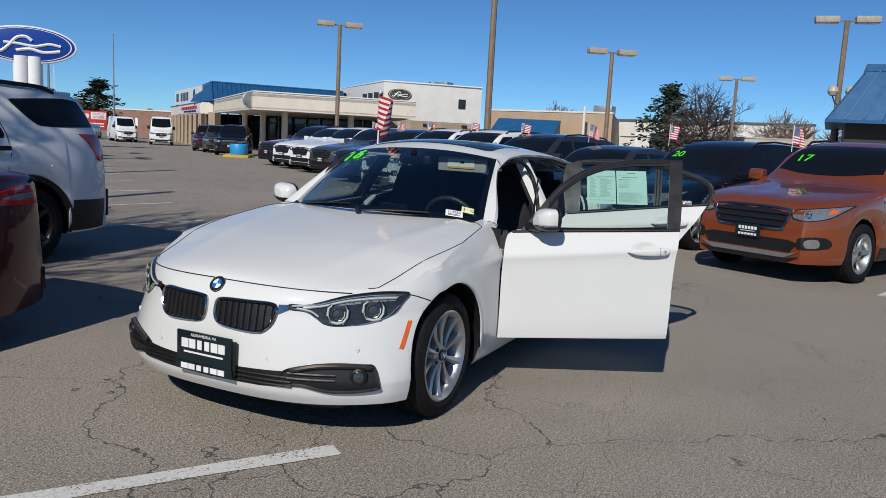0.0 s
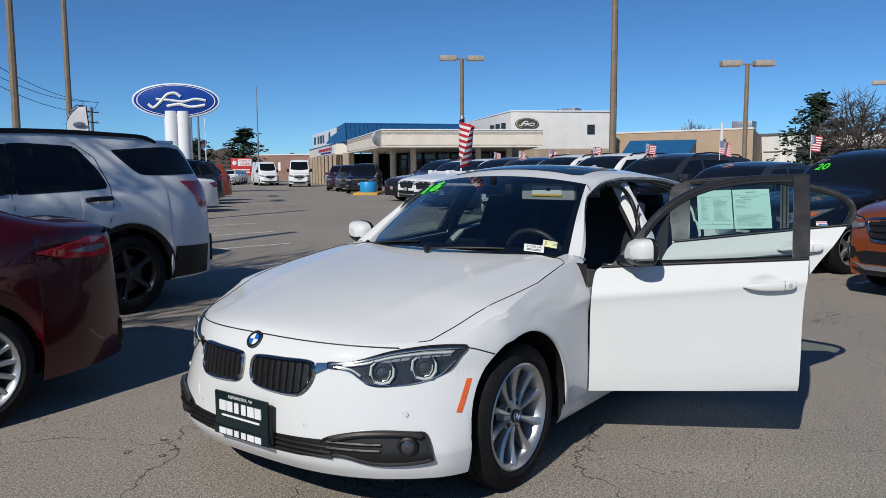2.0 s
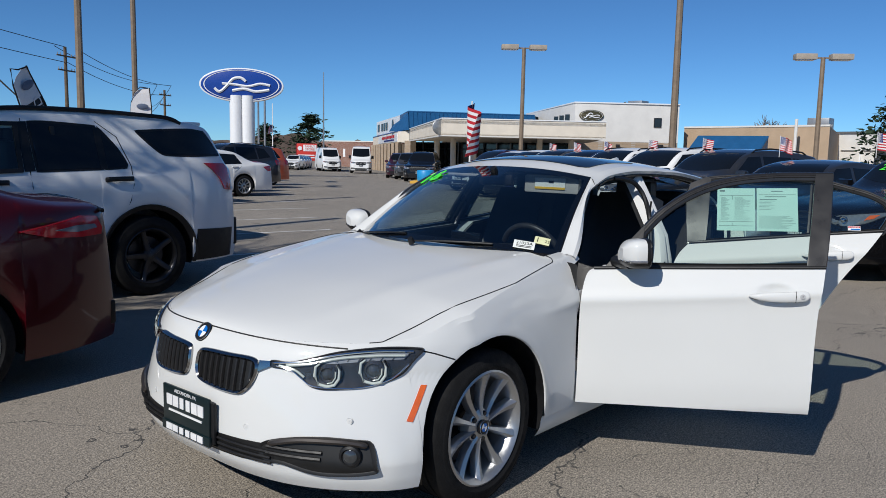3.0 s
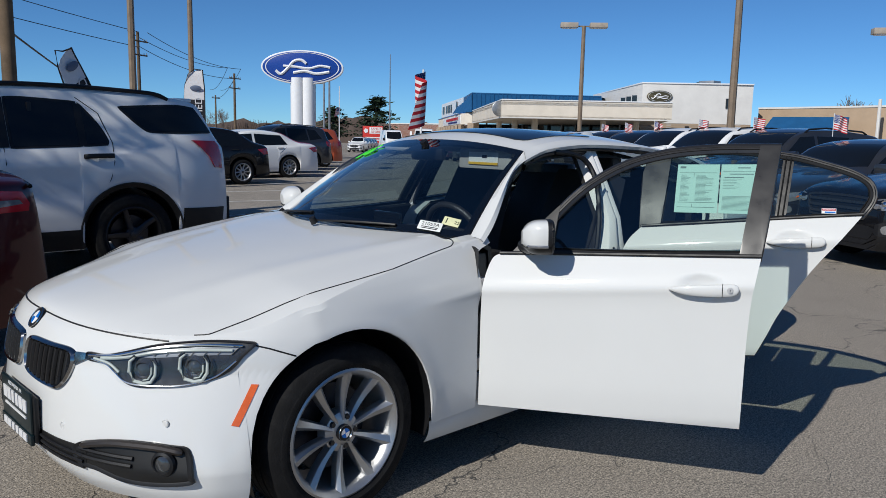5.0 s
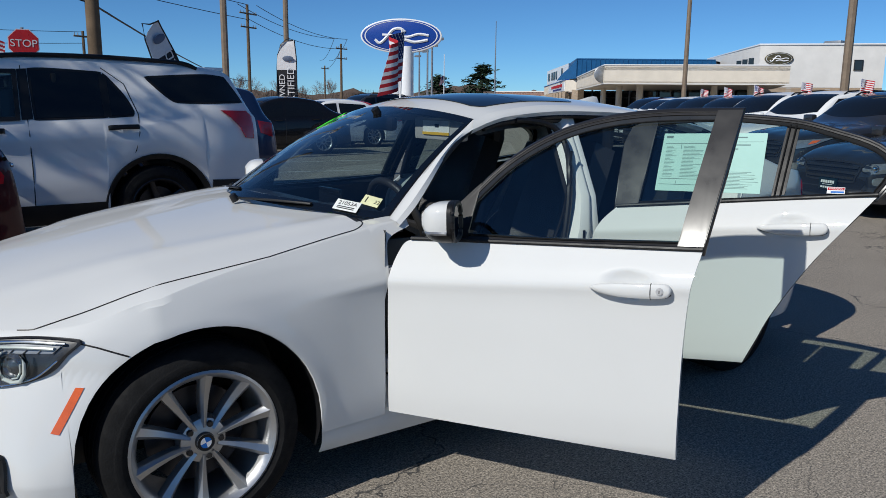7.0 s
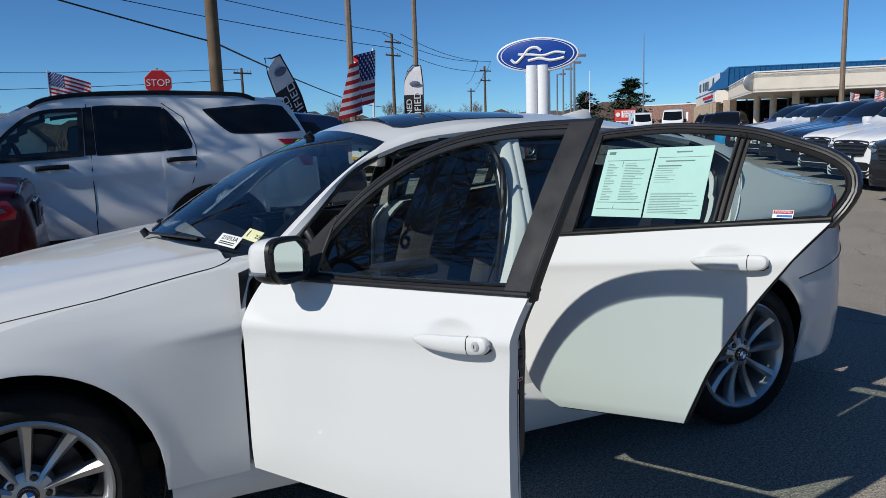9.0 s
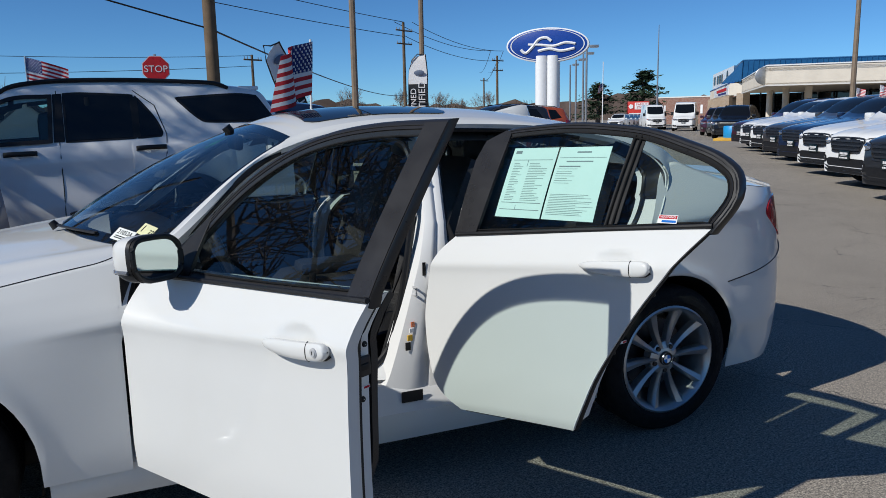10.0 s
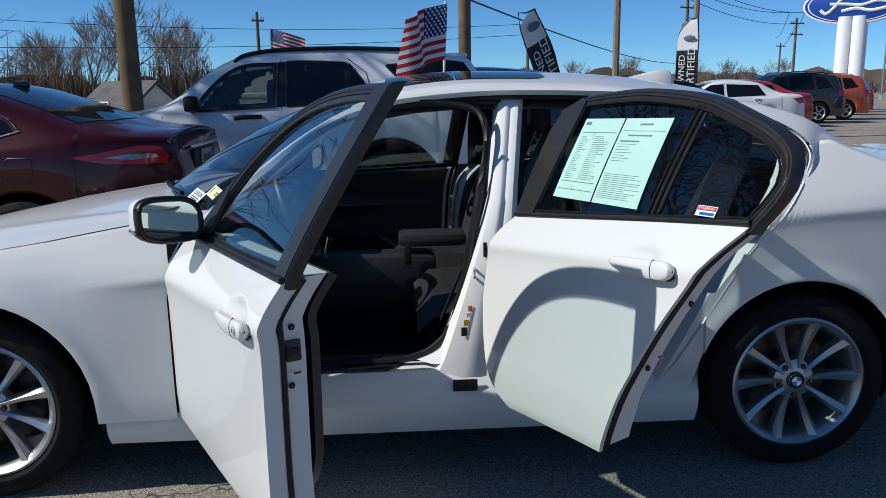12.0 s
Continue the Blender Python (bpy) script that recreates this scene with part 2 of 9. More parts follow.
def tube(pts, radii, seg=10, cap=True):
    return add_tube(bmesh.new(), pts, radii, seg, cap)


def lathe(profile, seg=48, axis="Y", closed=False):
    """Turns a profile of (radius, along) round an axis."""
    bm = bmesh.new()
    rings = []
    for r, a in profile:
        ring = []
        for k in range(seg):
            q = 2 * math.pi * k / seg
            c, s = r * math.cos(q), r * math.sin(q)
            ring.append(bm.verts.new((c, a, s) if axis == "Y" else (c, s, a)))
        rings.append(ring)
    pairs = list(zip(rings, rings[1:])) + ([(rings[-1], rings[0])] if closed else [])
    for r0, r1 in pairs:
        for k in range(seg):
            bm.faces.new((r0[k], r0[(k + 1) % seg], r1[(k + 1) % seg], r1[k]))
    return bm


def grid_faces(bm, rows, close=False):
    """Quads over rows of points."""
    vs = [[bm.verts.new(p) for p in row] for row in rows]
    for a, b in zip(vs, vs[1:]):
        n = len(a)
        for k in range(n if close else n - 1):
            q = (a[k], a[(k + 1) % n], b[(k + 1) % n], b[k])
            if len(set(q)) == 4:
                bm.faces.new(q)
    return vs


def thick(bm, d):
    """Gives an open sheet a thickness of d along its normals."""
    bmesh.ops.recalc_face_normals(bm, faces=bm.faces)
    bmesh.ops.solidify(bm, geom=bm.faces[:] + bm.edges[:] + bm.verts[:], thickness=d)
    return bm


def ngon(pts, d=0.0):
    bm = bmesh.new()
    bm.faces.new([bm.verts.new(p) for p in pts])
    if d:
        thick(bm, d)
    return bm


def lerp(a, b, f):
    return a + (b - a) * f


def smooth_line(pts):
    """A function through (x, value) pairs, monotone cubic, flat beyond the ends."""
    pts = sorted(pts)
    xs, ys = np.array([p[0] for p in pts], float), np.array([p[1] for p in pts], float)
    h, d = np.diff(xs), np.diff(ys) / np.diff(xs)
    m = np.zeros(len(xs))
    m[0], m[-1] = d[0], d[-1]
    for i in range(1, len(xs) - 1):
        if d[i - 1] * d[i] > 0:
            w1, w2 = 2 * h[i] + h[i - 1], h[i] + 2 * h[i - 1]
            m[i] = (w1 + w2) / (w1 / d[i - 1] + w2 / d[i])

    def f(x):
        x = min(max(x, xs[0]), xs[-1])
        i = min(max(int(np.searchsorted(xs, x)) - 1, 0), len(xs) - 2)
        s = (x - xs[i]) / h[i]
        return float(ys[i] * (1 + 2 * s) * (1 - s) ** 2 + h[i] * m[i] * s * (1 - s) ** 2 + ys[i + 1] * s * s * (3 - 2 * s) + h[i] * m[i + 1] * s * s * (s - 1))

    return f


def ground_z(x, y):
    """The lot falls slightly away from the white sedan towards the showroom."""
    s = -0.62 * x - 0.78 * y
    return -0.011 * max(0.0, s - 24.0)


def rng(a, b, n):
    return [lerp(a, b, k / n) for k in range(n + 1)]

# ---- vehicles: shared shape functions ----
class Shape:
    """A car body as a row of cross-sections; x runs forward from the front axle, y to the car's left."""

    def __init__(self, wb, front, rear, half, wheel_r, sill, top, belt, kf=0.30, kr=0.16, tumble=0.36, round_f=0.75, round_r=0.6, arch=None, lean=0.0, crease=None):
        self.lean, self.crease = lean, crease
        self.wb, self.xf, self.xr, self.w, self.r, self.sill = wb, front, -wb - rear, half, wheel_r, sill
        self.top, self.belt = smooth_line(top), smooth_line(belt)
        self.kf, self.kr, self.tumble, self.rf, self.rr = kf, kr, tumble, round_f, round_r
        self.ra = arch or wheel_r + 0.055
        self.cache = {}

    def hw(self, x):
        w = self.w
        a = (x - (self.xf - self.rf)) / self.rf
        b = ((self.xr + self.rr) - x) / self.rr
        if a > 0:
            w *= 1 - self.kf * a ** 2.6
        if b > 0:
            w *= 1 - self.kr * b ** 2.6
        return w

    def low(self, x):
        z = self.sill
        for xw in (0.0, -self.wb):
            d = abs(x - xw)
            if d < self.ra:
                z = max(z, self.r + math.sqrt(self.ra ** 2 - d * d))
        return z

    def section(self, x):
        key = round(x, 4)
        if key in self.cache:
            return self.cache[key]
        zl, H, c = self.low(x), self.hw(x), self.top(x)
        b = min(self.belt(x), c - 0.025)
        g = min(max((c - b - 0.07) / 0.34, 0.0), 1.0)
        zl = min(zl, b - 0.08)
        yr = H * 0.935 - self.tumble * max(c - 0.06 - b, 0)
        e0 = Vector((lerp(H * 0.86, lerp(H * 0.93, yr, 0.5), g), lerp(b + (c - b) * 0.55, lerp(b, c - 0.07, 0.5), g)))
        e1 = Vector((lerp(H * 0.70, yr, g), lerp(b + (c - b) * 0.80, c - 0.075, g)))
        e2 = Vector((lerp(H * 0.45, yr - 0.10, g), lerp(b + (c - b) * 0.94, c - 0.028, g)))
        span = b - zl
        p = [Vector((H * 0.955, zl)), Vector((H * 0.993, zl + span * 0.18)), Vector((H, zl + span * 0.5)), Vector((H * 0.985 - 0.45 * self.lean, zl + span * 0.82)), Vector((H * 0.955 - self.lean, b)), e0, e1, e2,
             Vector((e2.x * 0.5, c - 0.006)), Vector((0.0, c))]
        out = []
        for i in range(len(p) - 1):
            p0, p1, p2, p3 = p[max(i - 1, 0)], p[i], p[i + 1], p[min(i + 2, len(p) - 1)]
            if i + 2 >= len(p):
                p3 = Vector((-p1.x, p1.y))
            for k in range(4):
                s = k / 4
                out.append(0.5 * ((2 * p1) + (p2 - p0) * s + (2 * p0 - 5 * p1 + 4 * p2 - p3) * s * s + (3 * p1 - p0 - 3 * p2 + p3) * s ** 3))
        out.append(p[-1])
        if self.crease:
            # the doors hollow below a shoulder line and come out again at a ledge above the sill
            zc, depth, xa, xb = self.crease
            f = min(max((xa - x) / 0.25, 0), 1) * min(max((x - xb) / 0.25, 0), 1)
            for q in out[:18]:
                d = zc - 0.03 * (x + 1.5) - q.y
                q.x -= depth * f * (min(d / 0.06, 1) if d < 0.26 else max(1 - (d - 0.26) / 0.13, 0)) if d > 0 else 0
        self.cache[key] = out
        return out

    def side(self, x, z):
        s = self.section(x)
        for a, b in zip(s[:32], s[1:33]):
            if a.y <= z <= b.y:
                return lerp(a.x, b.x, (z - a.y) / max(b.y - a.y, 1e-6))
        return s[0].x if z < s[0].y else s[28].x

    def over(self, x, y):
        s = self.section(x)
        for a, b in zip(s[::-1], s[-2::-1]):
            if a.x <= abs(y) <= b.x:
                return lerp(a.y, b.y, (abs(y) - a.x) / max(b.x - a.x, 1e-6))
        return s[16].y

    def stations(self, n=64):
        xs = [lerp(self.xf, self.xr, 0.5 - 0.5 * math.cos(math.pi * k / n)) for k in range(n + 1)]
        for xw in (0.0, -self.wb):
            xs += [xw + s * self.ra * f for s in (-1, 1) for f in (1.003, 0.997, 0.97, 0.92, 0.82, 0.68, 0.5, 0.25)]
        return sorted(set(round(x, 4) for x in xs if self.xr <= x <= self.xf), reverse=True)

    def body(self, n=64):
        bm = bmesh.new()
        rows = []
        for x in self.stations(n):
            s = self.section(x)
            rows.append([(x, p.x, p.y) for p in s] + [(x, -p.x, p.y) for p in s[-2::-1]])
        vs = grid_faces(bm, rows)
        for r in (vs[0], vs[-1]):
            bm.faces.new(r)
        return bm


def columns(poly, step=0.05):
    """Cuts an outline of 2D points into upright columns (a, low b, high b)."""
    poly = [(p[0], p[1]) for p in poly]
    lo, hi = min(p[0] for p in poly), max(p[0] for p in poly)
    m = max(6, int((hi - lo) / step))
    cuts = sorted({round(p[0], 4) for p in poly} | {round(lerp(lo, hi, k / m), 4) for k in range(m + 1)})
    cols = []
    for a in cuts:
        q = min(max(a, lo + 1e-5), hi - 1e-5)
        bs = []
        for (a0, b0), (a1, b1) in zip(poly, poly[1:] + poly[:1]):
            if (a0 - q) * (a1 - q) <= 0 and a0 != a1:
                bs.append(lerp(b0, b1, (q - a0) / (a1 - a0)))
        if len(bs) >= 2 and (not cols or q - cols[-1][0] > 0.0012):
            cols.append((q, min(bs), max(bs)))
    return cols


def side_poly(sh, outline, off=0.005, sign=1, depth=0.012, fine=0.06):
    """A plate with edges that lies on the car's side, from an outline of (x, z)."""
    n = 6
    bm = bmesh.new()
    fn = lambda x, z, d: (x, sign * (sh.side(x, z) + d), z)
    vs = grid_faces(bm, [[fn(q, lerp(b0, b1, k / n), off) for k in range(n + 1)] for q, b0, b1 in columns(outline, fine)])
    loop = vs[0] + [r[-1] for r in vs[1:-1]] + vs[-1][::-1] + [r[0] for r in vs[-2:0:-1]]
    low = [bm.verts.new((v.co.x, v.co.y - sign * depth, v.co.z)) for v in loop]
    for k in range(len(loop)):
        j = (k + 1) % len(loop)
        bm.faces.new((loop[k], loop[j], low[j], low[k]))
    bmesh.ops.remove_doubles(bm, verts=bm.verts, dist=1e-5)
    return bm


def top_band(sh, x0, x1, y0, y1, off=0.005, bow0=0.0, bow1=0.0, n=10, half=None):
    """A plate on the car's top between two bowed cross lines (windscreen, rear window, bonnet seam)."""
    bm = bmesh.new()
    rows = []
    for j in range(n + 1):
        v = j / n
        row = []
        for i in range(17):
            u = -1 + i / 8
            y = u * lerp(y0, y1, v)
            x = lerp(x0 - bow0 * u * u, x1 - bow1 * u * u, v)
            row.append((x, y, sh.over(x, y) + off))
        rows.append(row)
    grid_faces(bm, rows)
    return bm


def seam(sh, pts, off=0.001, sign=1, r=0.004):
    """A dark joint line along the side."""
    line = []
    for (x0, z0), (x1, z1) in zip(pts, pts[1:]):
        n = max(1, int(math.hypot(x1 - x0, z1 - z0) / 0.1))
        line += [(lerp(x0, x1, k / n), lerp(z0, z1, k / n)) for k in range(n)]
    line.append(pts[-1])
    return tube([(x, sign * (sh.side(x, z) + off), z) for x, z in line], r, 5)


WHEELS = {}


def wheel_meshes(style, r, w, rim_r, spokes):
    key = (style, r, w, rim_r, spokes)
    if key in WHEELS:
        return WHEELS[key]
    prof = [(rim_r - 0.004, -w * 0.46), (rim_r + 0.012, -w * 0.5), (r - 0.04, -w * 0.52), (r - 0.012, -w * 0.47), (r, -w * 0.38)] + [q for k in (-0.22, 0.0, 0.22) for q in ((r, w * (k - 0.03)), (r - 0.007, w * (k - 0.022)), (r - 0.007, w * (k + 0.022)), (r, w * (k + 0.03)))] + [(r, w * 0.38), (r - 0.006, w * 0.44), (r - 0.014, w * 0.485), (r - 0.020, w * 0.495), (r - 0.022, w * 0.505), (r - 0.04, w * 0.522),
            (lerp(rim_r, r, 0.52), w * 0.535), (lerp(rim_r, r, 0.50), w * 0.541), (lerp(rim_r, r, 0.30), w * 0.541), (lerp(rim_r, r, 0.28), w * 0.532), (rim_r + 0.012, w * 0.5), (rim_r - 0.004, w * 0.46)]
    bm = lathe(prof, 56)
    tyre = bpy.data.meshes.new("tyre")
    bmesh.ops.recalc_face_normals(bm, faces=bm.faces)
    bm.to_mesh(tyre)
    bm.free()
    face = w * 0.40
    bm = lathe([(rim_r + 0.004, face + 0.018), (rim_r + 0.010, face + 0.022), (rim_r + 0.002, face + 0.026), (rim_r - 0.010, face + 0.016), (rim_r - 0.020, face), (rim_r - 0.034, -w * 0.3), (rim_r - 0.03, -w * 0.45)], 56)
    hub = lathe([(0.001, face - 0.002), (0.05, face - 0.004), (0.072, face - 0.014), (0.080, face - 0.05), (0.06, face - 0.06)], 32)
    me = bpy.data.meshes.new("tmp")
    hub.to_mesh(me)
    hub.free()
    bm.from_mesh(me)
    n = spokes
    for i in range(n):
        base = 2 * math.pi * i / n + math.pi / 2
        pairs = ((-0.30, -0.312), (0.30, 0.312)) if style == "vee" else ((0.0, 0.0),)
        for a0, a1 in pairs:
            rows = []
            p0 = Vector((math.cos(base + a0), math.sin(base + a0))) * 0.046
            p1 = Vector((math.cos(base + a1), math.sin(base + a1))) * (rim_r - 0.006)
            along = (p1 - p0).normalized()
            side = Vector((-along.y, along.x)) * (1 if a0 >= 0 else -1)
            for f in (0.0, 0.2, 0.4, 0.6, 0.8, 0.94, 1.0):
                c = p0.lerp(p1, f)
                hw_ = lerp(0.0085, 0.0215, f ** 1.15) + (0.006 if f > 0.97 else 0.0) if style == "vee" else lerp(0.030, 0.024, f) * (1.0 if n < 8 else 0.6)
                yo = face + lerp(-0.004, 0.014, f) - 0.012 * math.sin(math.pi * f)
                rg = 0.006 if style == "vee" else 0.002
                rows.append([(c.x + side.x * k * hw_, y, c.y + side.y * k * hw_) for k, y in ((-1.10, yo - 0.034), (-1.0, yo - 0.008), (-0.86, yo - 0.004), (-0.28, yo + rg), (0.86, yo - 0.001), (1.0, yo - 0.006), (1.10, yo - 0.034))])
            grid_faces(bm, rows)
    bmesh.ops.recalc_face_normals(bm, faces=bm.faces)
    rim = bpy.data.meshes.new("rim")
    bm.to_mesh(rim)
    bm.free()
    bpy.data.meshes.remove(me)
    bm = lathe([(0.05, 0.0), (rim_r * 0.70, 0.0), (rim_r * 0.70, -0.02), (0.05, -0.02)], 40)
    disc = bpy.data.meshes.new("brake_disc")
    bm.to_mesh(disc)
    bm.free()
    bm = lathe([(0.001, face + 0.006), (0.026, face + 0.005), (0.031, face + 0.001), (0.031, face - 0.01)], 28)
    cap = bpy.data.meshes.new("hub_cap")
    bm.to_mesh(cap)
    bm.free()
    c = Vector((0, face - 0.001, 0))
    bm = tube([c - Vector((0, 0.03, 0)), c - Vector((0, 0.008, 0)), c], [0.012, 0.012, 0.009], 8)
    nut = bpy.data.meshes.new("wheel_bolt")
    bm.to_mesh(nut)
    bm.free()
    WHEELS[key] = (tyre, rim, disc, cap, nut)
    return WHEELS[key]


def wheel(car, x, y, r, w=0.22, rim_r=0.216, style="plain", spokes=5, alloy=None, turn=0.0, spin=0.0, bolts=False):
    tyre, rim, disc, cap, nut = wheel_meshes(style, r, w, rim_r, spokes)
    hubm = Matrix.Translation((x, y, r)) @ Matrix.Rotation(math.pi if y < 0 else 0.0, 4, "Z") @ Matrix.Rotation(turn, 4, "Z") @ Matrix.Rotation(spin, 4, "Y")
    ob = part_mesh("wheel", tyre, RUBBER, car, "", True, hubm)
    for nm, me, mt in (("rim", rim, alloy or ALLOY), ("brake_disc", disc, DARKALLOY), ("hub_cap", cap, SATIN)):
        part_mesh(nm, me, mt, ob)
    for i in range(5 if bolts else 0):
        q = 2 * math.pi * i / 5 + math.pi / 2 + math.pi / 5
        part_mesh("wheel_bolt", nut, SATIN, ob, "", True, Matrix.Translation((0.055 * math.cos(q), 0, 0.055 * math.sin(q))))
    return ob


def wells(car, sh, sides=(1, -1)):
    """Dark liners inside the wheel arches and a dark underside."""
    for s in sides:
        for xw in (0.0, -sh.wb):
            bm = bmesh.new()
            rows = []
            ra = sh.ra + 0.004
            for k in range(21):
                a = -0.25 + (math.pi + 0.5) * k / 20
                x, z = xw + ra * math.cos(a), sh.r + ra * math.sin(a)
                yo = sh.side(x, max(z, sh.low(x))) - 0.012
                rows.append([(x, s * yo, z), (x, s * (sh.w - 0.38), z)])
            grid_faces(bm, rows)
            part("wheel_arch_liner", bm, BLACK, car)
    part("underbody", box(((sh.xf + sh.xr) / 2, 0, sh.sill + 0.10), (sh.xf - sh.xr - 0.35, (sh.w - 0.30) * 2, 0.16), 0.03), BLACK, car)


def mirror_pair(car, sh, x, z, mat, size=(0.12, 0.22, 0.15)):
    for s in (1, -1):
        y = sh.side(x, z)
        bm = box((x + 0.01, s * (y + 0.13), z + 0.06), size, 0.035)
        add_tube(bm, [(x, s * (y - 0.02), z), (x, s * (y + 0.07), z + 0.03)], 0.022, 8)
        part("door_mirror", bm, mat, car)


def flag_cloth(parent, base, up=0.42, span=0.40, drop=0.26, az=0.0, wave=0.03, seed=0):
    """A striped flag with a blue canton on a short white pole; base is where the pole's clip sits."""
    pole = part("flag_pole", tube([base, (base[0], base[1], base[2] + up)], 0.006, 8), plain("white_plastic", (0.75, 0.75, 0.74), 0.4), parent)
    rnd = random.Random(seed)
    ph = rnd.uniform(0, 6)
    ca, sa = math.cos(az), math.sin(az)

    def at(u, v):
        d = u * span
        w = wave * math.sin(ph + u * 7.5 + v * 1.3) * (0.3 + u)
        return (base[0] + ca * d - sa * w, base[1] + sa * d + ca * w, base[2] + up - 0.01 - v * drop - 0.10 * u * u * drop - 0.25 * span * u * (0.6 + 0.4 * math.sin(ph)))

    for name, v0, n in (("red_stripe", 0, 7), ("white_stripe", 1, 6)):
        bm = bmesh.new()
        for i in range(n):
            a, b = (2 * i + v0) / 13, (2 * i + v0 + 1) / 13
            u0 = 0.4 if a < 7 / 13 else 0.0
            m = 12
            grid_faces(bm, [[at(lerp(u0, 1, k / m), v) for k in range(m + 1)] for v in (a, b)])
        part(name, thick(bm, 0.0012), FLAGRED if v0 == 0 else FLAGWHITE, parent)
    bm = bmesh.new()
    grid_faces(bm, [[at(0.4 * k / 6, 7 / 13 * j / 6) for k in range(7)] for j in range(7)])
    part("canton", thick(bm, 0.0012), FLAGBLUE, parent)
    bm = bmesh.new()
    for j in range(9):
        for i in range(6 if j % 2 == 0 else 5):
            u = 0.4 * ((i + 0.5 + (0.0 if j % 2 == 0 else 0.5)) / 6)
            v = 7 / 13 * (j + 0.5) / 9
            s = 0.007 * drop / 0.26
            c = Vector(at(u, v))
            for off in (-0.0022, 0.0022):
                n_ = Vector((-sa, ca, 0)) * off
                bm.faces.new([bm.verts.new(c + n_ + Vector((ca * s * math.cos(q), sa * s * math.cos(q), s * math.sin(q)))) for q in (2 * math.pi * k / 5 + 0.3 for k in range(5))])
    part("star_field", bm, FLAGWHITE, parent, smooth=False)


FLAGRED = plain("flag_red_cloth", (0.48, 0.03, 0.04), 0.8, 0.0, 0.2, 0.15, 20)
FLAGWHITE = plain("flag_white_cloth", (0.74, 0.73, 0.73), 0.8, 0.0, 0.2, 0.06, 20)
FLAGBLUE = plain("flag_blue_cloth", (0.025, 0.04, 0.17), 0.8, 0.0, 0.2, 0.15, 20)


def car_flag(m, label="small striped flag clipped to a car window", **k):
    ob = thing("car_flag", m, label, "flag", "car flags")
    flag_cloth(ob, (0, 0, 0), **k)
    return ob


def common(car, sh, mat, windows, wind, back, handles=(), seams=(), glass=None, wheels=None, mirror=None, trim=BLACK):
    """Body, glazing, joints, handles, wheels and liners shared by all parked vehicles."""
    part("body", sh.body(), mat, car)
    glass = glass or PRIVACY
    for s in (1, -1):
        for o in windows:
            part("side_window", side_poly(sh, o, 0.004, s), glass, car)
        for ln in seams:
            part("door_seam", seam(sh, ln, 0.0, s), BLACK, car)
        for x, z in handles:
            y = sh.side(x, z)
            bm = box((x, s * (y + 0.022), z), (0.21, 0.022, 0.03), 0.009)
            add_box(bm, (x + 0.08, s * (y + 0.005), z), (0.03, 0.03, 0.026), 0.006)
            add_box(bm, (x - 0.08, s * (y + 0.005), z), (0.03, 0.03, 0.026), 0.006)
            part("door_handle", bm, trim if trim is not None else mat, car)
    part("windscreen", thick(top_band(sh, *wind), 0.006), PRIVACY, car)
    if back:
        part("rear_window", thick(top_band(sh, *back), 0.006), PRIVACY, car)
    wells(car, sh)
    kw = wheels or {}
    for x in (0.0, -sh.wb):
        for s in (1, -1):
            wheel(car, x, s * (sh.w - kw.get("w", 0.22) * 0.5 - 0.02), sh.r, spin=0.7 * x + s, **kw)
    if mirror:
        mirror_pair(car, sh, *mirror)


def suv_shape(front=0.93, wb=2.70, rear=0.98, half=0.92, h=1.68, r=0.35, hood=1.05):
    xr = -wb - rear
    top = [(front, 0.62), (front - 0.03, hood - 0.20), (front - 0.18, hood - 0.10), (front - 0.6, hood - 0.03), (-0.2, hood + 0.04), (-0.48, hood + 0.08), (-0.60, hood + 0.13), (-1.30, h - 0.09), (-1.7, h - 0.01),
           (-2.2, h), (xr + 0.75, h - 0.05), (xr + 0.36, h - 0.11), (xr + 0.16, 1.22), (xr + 0.05, 0.98), (xr, 0.62)]
    belt = [(front, hood - 0.24), (0.3, hood - 0.10), (-0.4, hood - 0.02), (-2.0, hood + 0.02), (xr + 0.4, hood + 0.07), (xr, hood)]
    return Shape(wb, front, rear, half, r, 0.24, top, belt)


def sedan_shape(front=0.93, wb=2.80, rear=1.10, half=0.91, h=1.46, r=0.33, hood=0.92):
    xr = -wb - rear
    top = [(front, 0.55), (front - 0.03, hood - 0.25), (front - 0.2, hood - 0.13), (0.2, hood - 0.01), (-0.3, hood + 0.05), (-0.52, hood + 0.09), (-1.25, h - 0.09), (-1.65, h - 0.01), (-1.9, h), (-2.5, h - 0.06),
           (-3.15, hood + 0.22), (-3.35, hood + 0.155), (xr + 0.12, hood + 0.12), (xr + 0.05, hood - 0.02), (xr, 0.5)]
    belt = [(front, hood - 0.28), (0.3, hood - 0.12), (-0.4, hood - 0.03), (-2.6, hood + 0.04), (-3.3, hood + 0.07), (xr, hood + 0.02)]
    return Shape(wb, front, rear, half, r, 0.20, top, belt)


